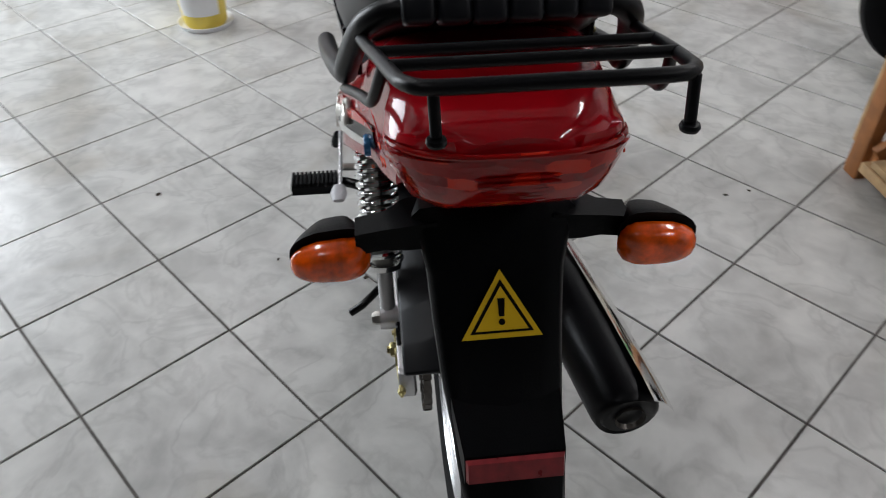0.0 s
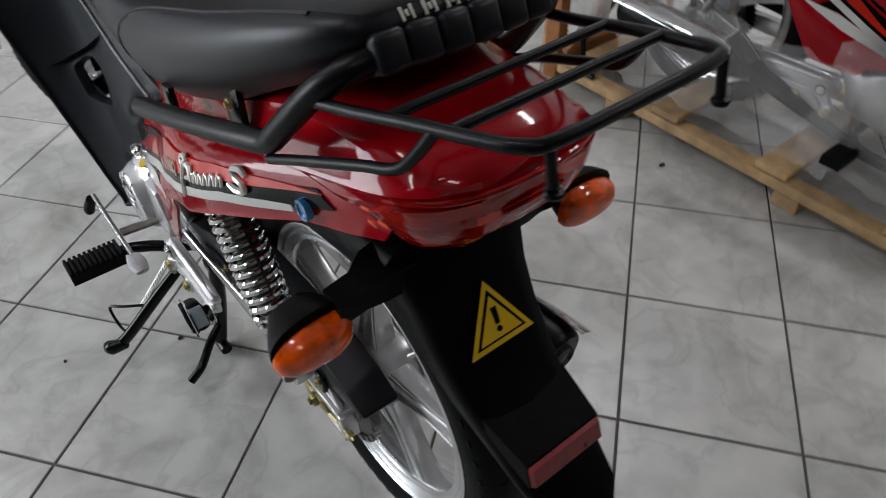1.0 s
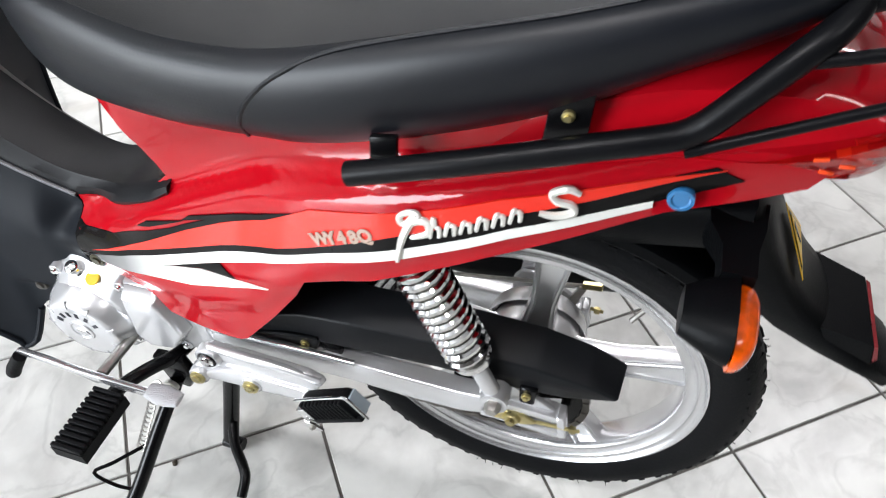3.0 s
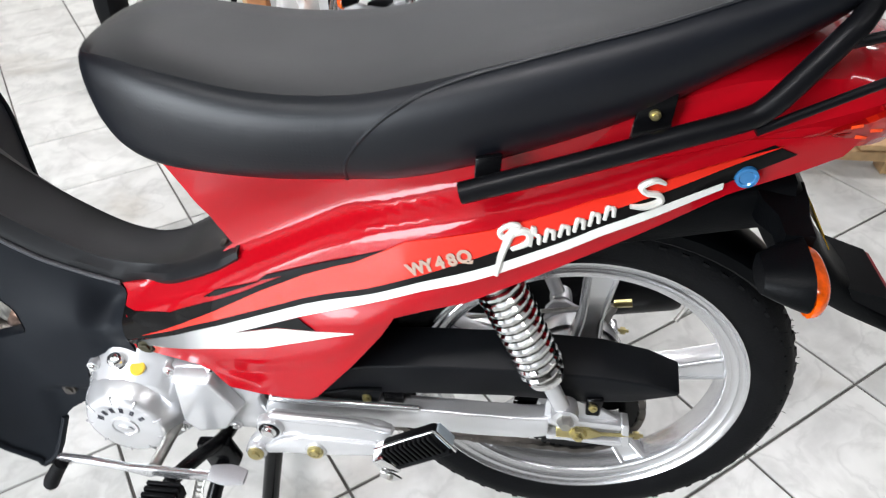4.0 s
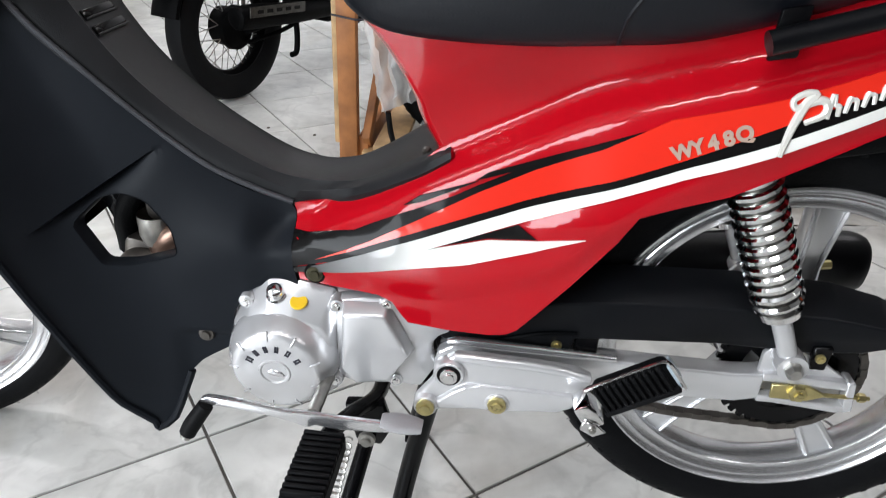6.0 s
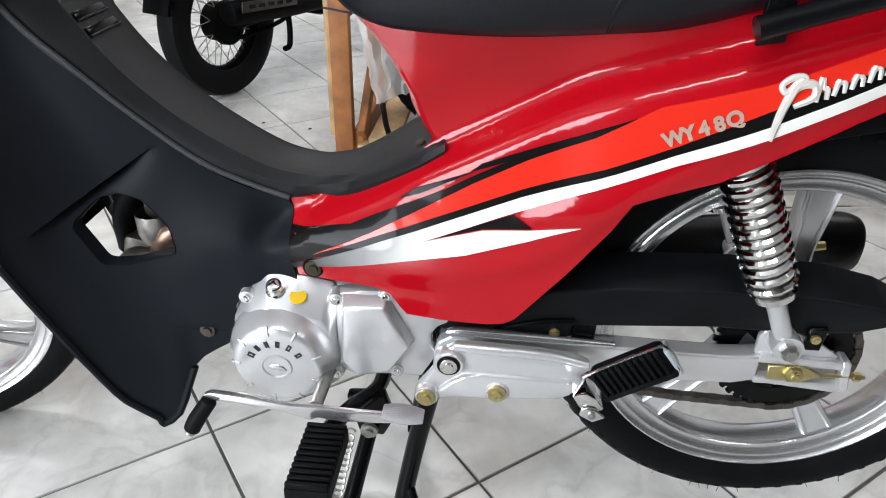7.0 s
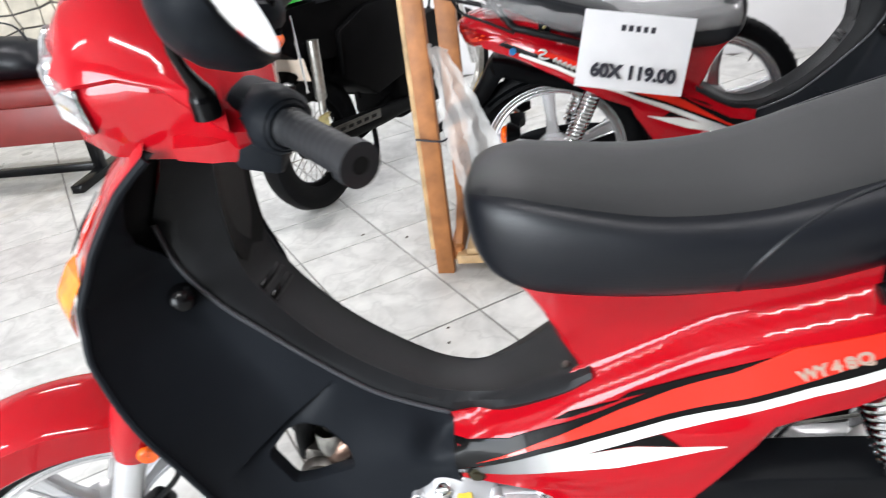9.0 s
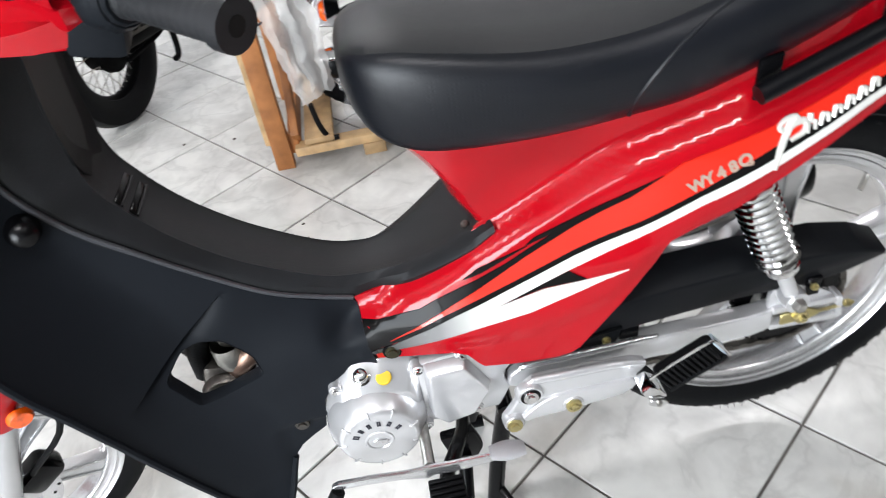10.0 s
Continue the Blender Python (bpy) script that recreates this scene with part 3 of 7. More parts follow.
def tail(bike):
    # x, ridge, top, bottom, half width
    st = [(-0.16, 0.735, 0.78, 0.64, 0.1), (-0.05, 0.765, 0.81, 0.68, 0.11), (0.03, 0.785, 0.855, 0.705, 0.12), (0.09, 0.80, 0.874, 0.728, 0.112), (0.15, 0.817, 0.876, 0.754, 0.105), (0.195, 0.831, 0.876, 0.772, 0.101), (0.23, 0.842, 0.872, 0.783, 0.093),
          (0.255, 0.849, 0.866, 0.797, 0.075), (0.267, 0.852, 0.859, 0.822, 0.05)]
    fine = [[p + (q - p) * k / 4 for p, q in zip(u, v)] for u, v in zip(st, st[1:]) for k in range(4)] + [st[-1]]
    for _ in range(2):
        fine = [fine[0]] + [[(p + 2 * q + r) / 4 for p, q, r in zip(u, v, w)] for u, v, w in zip(fine, fine[1:], fine[2:])] + [fine[-1]]
    rings = []
    for x, zm, zt, zb, w in fine:
        h = [(0, zt), (0.45 * w, zt - 0.002), (0.72 * w, zt - 0.008), (0.88 * w, zt - 0.02), (0.97 * w, zm + 0.006), (w, zm), (0.965 * w, zm - 0.006), (0.90 * w, zm - 0.03), (0.80 * w, zb + 0.011), (0.62 * w, zb), (0, zb - 0.002)]
        rings.append([(x, y, z) for y, z in h] + [(x, -y, z) for y, z in reversed(h[1:-1])])
    part("tail_cowl", loft(rings), RED, bike, "glossy red rear cowl", 32)
    # tail lamp lens wraps the lower half of the tail end
    rings = []
    for x, zm, zt, zb, w in fine[13:]:
        f = min(1.0, max(0.04, (x - 0.15) / 0.075)) ** 0.7
        w, zb = w + 0.0045, zb - 0.004
        e = 0.004 * step(0.18, 0.22, x)
        h = [(0, zm - 0.007), (0.5 * w, zm - 0.007), (1.0 * w, zm - 0.008), (0.925 * w, zm - 0.03), (0.82 * w, zb + 0.011), (0.64 * w, zb), (0, zb - 0.002)]
        h = [(y - 0.006 * (1 - f), 0.803 + (z - 0.803) * f) for y, z in h[1:]]
        h = [(0, h[0][1])] + h[:-1] + [(0, h[-1][1])]
        rings.append([(x + e, y, z) for y, z in h] + [(x + e, -y, z) for y, z in reversed(h[1:-1])])
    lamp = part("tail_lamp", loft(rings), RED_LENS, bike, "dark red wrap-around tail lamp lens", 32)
    # thin red-amber plates on the lens stand in for glints from inside it
    for sg in (-1, 1):
        for k, (x, z) in enumerate(((0.196, 0.8165), (0.215, 0.812), (0.203, 0.8055))):
            part("lamp_reflector", block((x, sg * (0.1052 - 0.16 * (x - 0.18)), z), (0.011, 0.0014, 0.0034), 0.0004, pose(0, 0, 0, 0, 10 * k - 12, sg * -7), seg=1), mat("red_amber_glint", (0.78, 0.06, 0.008), 0.15, var=0.4, scale=90), lamp)
    bm = None
    for i in range(6):
        z = 0.8 + i * 0.0055
        x = float(np.interp(z, [0.783, 0.797, 0.822, 0.84], [0.235, 0.2605, 0.272, 0.273]))
        bm = sweep([(x - 0.011, -0.046, z), (x - 0.001, -0.03, z), (x, 0, z), (x - 0.001, 0.03, z), (x - 0.011, 0.046, z)], 0.0014, 6, 4, bm=bm)
    for sg in (-1, 1):
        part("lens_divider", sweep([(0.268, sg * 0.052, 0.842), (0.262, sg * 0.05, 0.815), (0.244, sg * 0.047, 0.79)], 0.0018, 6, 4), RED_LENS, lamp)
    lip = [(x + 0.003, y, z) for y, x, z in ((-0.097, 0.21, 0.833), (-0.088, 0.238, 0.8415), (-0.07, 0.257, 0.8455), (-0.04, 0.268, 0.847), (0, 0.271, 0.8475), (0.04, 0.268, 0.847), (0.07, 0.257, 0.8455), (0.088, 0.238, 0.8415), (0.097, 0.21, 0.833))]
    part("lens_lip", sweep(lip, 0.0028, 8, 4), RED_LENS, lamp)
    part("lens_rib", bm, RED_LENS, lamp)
    for s in (-1, 1):
        part("bracket", slab([(-0.005, 0.79), (0.03, 0.80), (0.032, 0.86), (0.0, 0.85)], s * 0.122, s * 0.115, 0.002), GLOSS_BLACK, bike)
        part("bracket", slab([(-0.145, 0.74), (-0.12, 0.745), (-0.118, 0.79), (-0.143, 0.785)], s * 0.138, s * 0.131, 0.002), GLOSS_BLACK, bike)
        bolt("bracket_bolt", (0.014, s * 0.122, 0.83), 0.0052, bike, GOLD, 0.006, s)


def rear_guard(bike):
    # x, z, half width, depth of the sides
    st = [(-0.24, 0.56, 0.05, 0.03), (-0.16, 0.625, 0.055, 0.035), (-0.06, 0.665, 0.06, 0.04), (0.06, 0.70, 0.065, 0.045), (0.14, 0.732, 0.075, 0.05), (0.185, 0.742, 0.078, 0.055), (0.203, 0.722, 0.073, 0.055), (0.22, 0.685, 0.066, 0.05),
          (0.243, 0.645, 0.063, 0.045), (0.275, 0.607, 0.059, 0.035), (0.315, 0.572, 0.053, 0.025), (0.352, 0.545, 0.05, 0.016), (0.385, 0.522, 0.044, 0.012), (0.402, 0.507, 0.026, 0.006)]
    rings = []
    for i, (x, z, w, d) in enumerate(st):
        a, b = st[max(0, i - 1)], st[min(len(st) - 1, i + 1)]
        t = Vector((b[0] - a[0], 0, b[1] - a[1])).normalized()
        inn = Vector((t.z, 0, -t.x))          # towards the wheel
        p = Vector((x, 0, z))
        o = [(-w, d), (-w, 0.012), (-0.9 * w, 0.003), (-0.6 * w, 0), (0, -0.002), (0.6 * w, 0), (0.9 * w, 0.003), (w, 0.012), (w, d)]
        ring = [p + Vector((0, y, 0)) + inn * q for y, q in o] + [p + Vector((0, y * 0.95, 0)) + inn * (q + 0.003) for y, q in reversed(o)]
        rings.append(ring)
    guard = part("rear_mudguard", loft(rings), DARKENED_PLASTIC, bike, "matt black rear mudguard with flap", 50)
    guard.matrix_basis = Matrix.Translation((-0.007, 0, -0.004))
    # warning triangle lies on the guard
    def at(u, v, o=0.0):
        a, b = Vector((0.2145, 0, 0.697)), Vector((0.2505, 0, 0.634))
        n = Vector((0.063, 0, 0.036)).normalized()
        return a.lerp(b, v) + Vector((0, u, 0)) + n * (o + 0.003 + 0.001 * v)
    def flat(poly, o, th, material, name):
        m = bmesh.new()
        top = [m.verts.new(at(u, v, o + th)) for u, v in poly]
        bot = [m.verts.new(at(u, v, o)) for u, v in poly]
        m.faces.new(top)
        m.faces.new(list(reversed(bot)))
        for i in range(len(poly)):
            j = (i + 1) % len(poly)
            m.faces.new((top[i], bot[i], bot[j], top[j]))
        return part(name, m, material, guard)
    flat([(0, 0.12), (-0.039, 1.04), (0.039, 1.04)], 0.0015, 0.0008, YELLOW_DECAL, "warning_sticker")
    flat([(0, 0.25), (-0.0305, 0.965), (0.0305, 0.965)], 0.0024, 0.0005, BLACK_DECAL, "sticker_border")
    flat([(0, 0.34), (-0.0255, 0.93), (0.0255, 0.93)], 0.003, 0.0005, YELLOW_DECAL, "sticker_field")
    flat([(-0.0035, 0.5), (0.0035, 0.5), (0.0025, 0.74), (-0.0025, 0.74)], 0.0036, 0.0005, BLACK_DECAL, "exclamation_bar")
    flat([(0.0032 * math.cos(a), 0.815 + 0.045 * math.sin(a)) for a in np.linspace(0, 6.28, 12, endpoint=False)], 0.0036, 0.0005, BLACK_DECAL, "exclamation_dot")
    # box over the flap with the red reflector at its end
    part("plate_box", loft([[(0.288, -0.053, 0.591), (0.288, 0.053, 0.591), (0.297, 0.053, 0.575), (0.297, -0.053, 0.575)], [(0.344, -0.047, 0.574), (0.344, 0.047, 0.574), (0.352, 0.047, 0.545), (0.352, -0.047, 0.545)]]), DARKENED_PLASTIC, guard)
    part("reflector", loft([[(0.3455, -0.046, 0.572), (0.3455, 0.046, 0.572), (0.3525, 0.046, 0.549), (0.3525, -0.046, 0.549)], [(0.350, -0.044, 0.5705), (0.350, 0.044, 0.5705), (0.357, 0.044, 0.551), (0.357, -0.044, 0.551)]]), mat("dull_red_reflector", (0.22, 0.015, 0.02), 0.3, var=0.3, scale=80), guard, "red plastic reflector strip")


def turn_signal(bike, s):
    """Rear turn signal on its stalk; s: -1 for the left one."""
    cx, cz = (0.173, 0.688) if s < 0 else (0.194, 0.699)
    stalk = part("turn_signal", loft([[(x0, s * y, z0 - h), (x1, s * y, z0 - h), (x1, s * y, z0 + h), (x0, s * y, z0 + h)] for x0, x1, y, z0, h in ((0.14, 0.19, 0.055, 0.712, 0.015), (0.143, 0.188, 0.085, 0.709, 0.014), (0.155, 0.184, 0.105, 0.706, 0.012), (0.156, 0.184, 0.132, 0.702, 0.012))]), DARKENED_PLASTIC, bike, "amber rear turn signal on a black stalk")
    for sgn, length, material, name in ((-1, 0.04, DARKENED_PLASTIC, "signal_body"), (1, 0.018, AMBER, "amber_lens")):
        rings = []
        for k in range(7):
            t = k / 6
            f = 1 - 0.72 * t ** 1.25 if sgn < 0 else math.sqrt(max(0.0, 1 - (t * 0.95) ** 2))
            x = cx + sgn * (0.001 + length * t)
            ring = []
            for a in np.linspace(0, 2 * math.pi, 18, endpoint=False):
                yy, zz = math.cos(a), math.sin(a)
                # blunt towards the stalk, tapered to the outside
                wid = 0.0395 * (abs(yy) ** 0.7) * (1 if yy > 0 else -1)
                tall = 0.030 * (abs(zz) ** 0.8) * (1 if zz > 0 else -1) * (1.0 - 0.3 * (yy + 1) / 2)
                ring.append((x, s * (0.158 + wid * (0.35 + 0.65 * f)), cz + (tall * 0.96 - 0.006 if sgn > 0 else tall * 1.04 + 0.001) * (0.3 + 0.7 * f) - 0.006 * (yy + 1) * 0.5))
            rings.append(ring)
        part(name, loft(rings), material, stalk, "", 50)
    return stalk


def grab_rail(bike):
    rail = thing_part("luggage_rack", bike, "satin black grab rail with luggage rack")
    half = [(-0.155, -0.16, 0.7605), (-0.05, -0.151, 0.7925), (0.05, -0.138, 0.8225), (0.085, -0.1315, 0.832), (0.097, -0.129, 0.8365), (0.106, -0.1275, 0.8435), (0.117, -0.125, 0.8555), (0.152, -0.112, 0.896), (0.17, -0.1, 0.914), (0.181, -0.078, 0.925), (0.186, -0.03, 0.928)]
    line = half + [(x, -y, z) for x, y, z in reversed(half)]
    part("grab_rail", sweep(line, 0.0107, 14, 5), SATIN_BLACK, rail)
    for i in range(6):
        y = -0.0665 + i * 0.0266
        part("pad_segment", block((0.187 - 0.06 * abs(y), y, 0.928), (0.032, 0.0265, 0.030), 0.006, pose(0, 0, 0, 0, -25, 0), None, 3), VINYL, rail, "black rubber pad segment")
    r = 0.0048
    u = [(0.15, -0.113, 0.893), (0.2, -0.106, 0.905), (0.26, -0.098, 0.922), (0.315, -0.09, 0.936), (0.338, -0.084, 0.942), (0.348, -0.068, 0.944), (0.35, 0, 0.945)]
    part("rack_frame", sweep(u + [(x, -y, z) for x, y, z in reversed(u[:-1])], r, 10, 4), SATIN_BLACK, rail)
    for x, z, w in ((0.235, 0.916, 0.1), (0.29, 0.931, 0.093)):
        part("rack_bar", sweep([(x, -w, z), (x, w, z)], 0.0041, 10), SATIN_BLACK, rail)
    for s in (-1, 1):
        part("hoop", sweep([(0.1, s * 0.131, 0.822), (0.15, s * 0.124, 0.845), (0.215, s * 0.112, 0.872), (0.246, s * 0.106, 0.884), (0.262, s * 0.102, 0.9), (0.278, s * 0.096, 0.926)], 0.0045, 10, 4), SATIN_BLACK, rail)
        leg = part("rack_leg", sweep([(0.345, s * 0.076 + 0.006, 0.942), (0.35, s * 0.076 + 0.007, 0.914)], 0.0037, 10), SATIN_BLACK, rail)
        part("foot_disc", lathe([(0.0001, 0.0022), (0.0058, 0.0022), (0.0066, 0.0), (0.0058, -0.0022), (0.0001, -0.0022)], (0.351, s * 0.076 + 0.007, 0.911), 16, "z"), SATIN_BLACK, leg)


def thing_part(name, parent, label=""):
    ob = new(name)
    ob.parent = parent
    ob.empty_display_size = 0.05
    if label:
        ob["label"] = label
    return ob


SEAT = [(-0.562, 0.80, 0.834, 0.04), (-0.554, 0.776, 0.847, 0.066), (-0.535, 0.75, 0.855, 0.088), (-0.5, 0.733, 0.857, 0.104), (-0.45, 0.728, 0.850, 0.117), (-0.36, 0.730, 0.838, 0.131), (-0.27, 0.738, 0.841, 0.138), (-0.2, 0.748, 0.857, 0.142),
        (-0.1, 0.78, 0.887, 0.143), (0.0, 0.821, 0.916, 0.138), (0.08, 0.865, 0.94, 0.127), (0.14, 0.897, 0.955, 0.112), (0.172, 0.914, 0.958, 0.094), (0.186, 0.927, 0.948, 0.07)]


def seat(bike):
    rings, tops = [], []
    def stations():
        yield from (tuple(v) for v in spline(SEAT, 5))
    for x, zb, zt, w in stations():
        h = zt - zb
        o = [(0, zb), (0.74 * w, zb), (0.83 * w, zb + 0.002), (0.875 * w, zb + 0.009), (0.93 * w, zb + 0.2 * h), (0.975 * w, zb + 0.4 * h), (0.99 * w, zb + 0.58 * h), (0.975 * w, zb + 0.72 * h), (0.93 * w, zb + 0.835 * h), (0.86 * w, zb + 0.905 * h), (0.7 * w, zb + 0.955 * h), (0.4 * w, zb + 0.985 * h), (0, zb + h)]
        rings.append([(x, y, z) for y, z in o] + [(x, -y, z) for y, z in reversed(o[1:-1])])
        t = [(0.84 * w, zb + 0.915 * h), (0.7 * w, zb + 0.965 * h), (0.4 * w, zb + 0.997 * h), (0, zb + 1.01 * h)]
        tops.append([(x, -y, z) for y, z in t] + [(x, y, z) for y, z in reversed(t[:-1])])
    cushion = part("seat", loft(rings), VINYL, bike, "black vinyl dual seat with a grey top", 60)
    bm = loft(tops[2:-3], False, False)
    e = bmesh.ops.extrude_face_region(bm, geom=bm.faces[:], use_keep_orig=True)
    for g in e["geom"]:
        if isinstance(g, bmesh.types.BMVert):
            g.co.z -= 0.006
    part("seat_top", bm, VINYL_TOP, cushion, "smooth grey-black seat top", 60)
    def on(x, f, s):
        v = [float(np.interp(x, [q[0] for q in SEAT], [q[k] for q in SEAT])) for k in (1, 2, 3)]
        w = float(np.interp(f, [0, 0.08, 0.2, 0.4, 0.58, 0.72, 0.835, 0.905], [0.83, 0.875, 0.93, 0.975, 0.99, 0.975, 0.93, 0.86])) * v[2]
        return (x, s * w, v[0] + f * (v[1] - v[0]))
    for s in (-1, 1):
        part("piping", sweep([on(-0.272, 0.04, s), on(-0.268, 0.3, s), on(-0.25, 0.55, s), on(-0.22, 0.76, s), on(-0.17, 0.88, s), on(-0.08, 0.905, s), on(0.0, 0.905, s), on(0.08, 0.905, s), on(0.14, 0.9, s)], 0.0022, 6, 6), VINYL, cushion)
    # block letters on the back of the seat stand as plain white bars
    for i in range(6):
        y = -0.046 + i * 0.0186
        x = 0.188 - abs(y) * 0.06
        for dy in (-0.0042, 0.0, 0.0042):
            part("print_bar", block((x - 0.003, y + dy, 0.9495), (0.004, 0.0024, 0.0105 if dy else 0.005), 0.0006, pose(0, 0, 0, 0, -38, 0)), WHITE_DECAL, cushion)


def wheel(parent, name, label, cx, cz, front=False):
    w = thing_part(name, parent, label)
    c = (cx, 0, cz)
    R = 0.291
    prof = [(0.226, -0.026), (0.236, -0.031), (0.252, -0.038), (0.27, -0.037), (0.282, -0.029), (0.2885, -0.016), (R, 0), (0.2885, 0.016), (0.282, 0.029), (0.27, 0.037), (0.252, 0.038), (0.236, 0.031), (0.226, 0.026), (0.22, 0)]
    part("tyre", lathe(prof, c, 72, closed=True), RUBBER, w, "black road tyre with knobbly tread")
    bm = bmesh.new()
    for i in range(60):
        a = 2 * math.pi * i / 60
        for s, off in ((-1, 0), (1, 0.5)):
            aa = a + off * 2 * math.pi / 60
            m = Matrix.Translation(c) @ Matrix.Rotation(-aa, 4, "Y") @ pose(0.2845, s * 0.0165, 0, 0, 0, s * 32)
            block((0, 0, 0), (0.0075, 0.0145, 0.016), 0, bm=bm)
            bmesh.ops.transform(bm, matrix=m, verts=bm.verts[-8:])
            m = Matrix.Translation(c) @ Matrix.Rotation(-aa - 0.05, 4, "Y") @ pose(0.266, s * 0.0335, 0)
            block((0, 0, 0), (0.016, 0.0065, 0.009), 0, bm=bm)
            bmesh.ops.transform(bm, matrix=m, verts=bm.verts[-8:])
    rnd = random.Random(7)
    for i in range(150):
        a = rnd.uniform(0, 2 * math.pi)
        sd = rnd.choice((-1, 1))
        r, y = (0.288, sd * rnd.uniform(0.006, 0.02)) if rnd.random() < 0.5 else (0.275, sd * 0.035)
        u = Vector((math.cos(a), 0, math.sin(a)))
        p = Vector(c) + u * r + Vector((0, y, 0))
        sweep([p, p + u * 0.007 + Vector((rnd.uniform(-0.003, 0.003), sd * 0.002, rnd.uniform(-0.003, 0.003)))], 0.0005, 3, 1, bm=bm)
    tread = part("tread", bm, RUBBER, w)
    tagged(tread, kind="stuff")
    face = [(0.230, -0.0305), (0.2275, -0.031), (0.2255, -0.0285), (0.2225, -0.0258), (0.2185, -0.0246), (0.2165, -0.0256), (0.2145, -0.0238), (0.2075, -0.0208), (0.2045, -0.0216), (0.2015, -0.0218), (0.199, -0.0185), (0.1975, -0.012)]
    rim = face + [(r, -o) for r, o in reversed(face)] + [(0.231, 0.026), (0.22, 0.021), (0.213, 0.017), (0.208, 0.009), (0.208, -0.009), (0.213, -0.017), (0.22, -0.021), (0.231, -0.026)]
    part("rim", lathe(rim, c, 72, closed=True), ALU_BRIGHT, w, "silver cast alloy rim")
    for i in range(5):
        a = radians(86 - 72 * i) if not front else radians(40 - 72 * i)
        m = Matrix.Translation(c) @ Matrix.Rotation(-a, 4, "Y")
        bm = loft([[(0.045, -0.016, -0.024), (0.045, 0.016, -0.024), (0.045, 0.016, 0.024), (0.045, -0.016, 0.024)], [(0.12, -0.013, -0.016), (0.12, 0.013, -0.016), (0.12, 0.013, 0.016), (0.12, -0.013, 0.016)], [(0.202, -0.014, -0.022), (0.202, 0.014, -0.022), (0.202, 0.014, 0.022), (0.202, -0.014, 0.022)]])
        bmesh.ops.bevel(bm, geom=list(bm.edges), offset=0.003, segments=2, profile=0.5, affect="EDGES", clamp_overlap=True)
        for s in (-1, 1):
            for zz in (-1, 1):
                sweep([(0.05, s * 0.0165, zz * 0.019), (0.12, s * 0.0135, zz * 0.011), (0.2, s * 0.0145, zz * 0.017)], 0.003, 6, 3, bm=bm)
        bmesh.ops.transform(bm, matrix=m, verts=bm.verts)
        part("spoke", bm, ALU, w)
    part("hub", lathe([(0.012, -0.05), (0.03, -0.048), (0.055, -0.035), (0.064, -0.02), (0.066, 0.02), (0.062, 0.04), (0.04, 0.046), (0.012, 0.05)], c, 40), ALU, w)
    part("axle", lathe([(0.0001, -0.1), (0.0105, -0.1), (0.0105, -0.09), (0.0085, -0.085), (0.0085, 0.11), (0.0115, 0.115), (0.0105, 0.128), (0.0001, 0.128)], c, 16), STEEL, w)
    part("valve", sweep([(cx + 0.13, -0.006, cz + 0.155), (cx + 0.112, -0.02, cz + 0.135)], 0.0035, 8), STEEL, w)
    if front:
        d = lathe([(0.075, -0.052), (0.112, -0.052), (0.112, -0.048), (0.075, -0.048)], c, 56, closed=True)
        disc = part("brake_disc", d, ALU_BRIGHT, w, "drilled steel brake disc")
        bm = bmesh.new()
        for i in range(30):
            a = 2 * math.pi * i / 30
            r = 0.088 + 0.009 * (i % 3)
            lathe([(0.0001, -0.0525), (0.0034, -0.0525)], (cx + r * math.cos(a), 0, cz + r * math.sin(a)), 8, bm=bm)
        part("disc_hole", bm, BLACK_DECAL, disc)
        part("disc_carrier", lathe([(0.03, -0.054), (0.078, -0.051), (0.078, -0.047), (0.03, -0.045)], c, 40, closed=True), ALU, w)
    return w


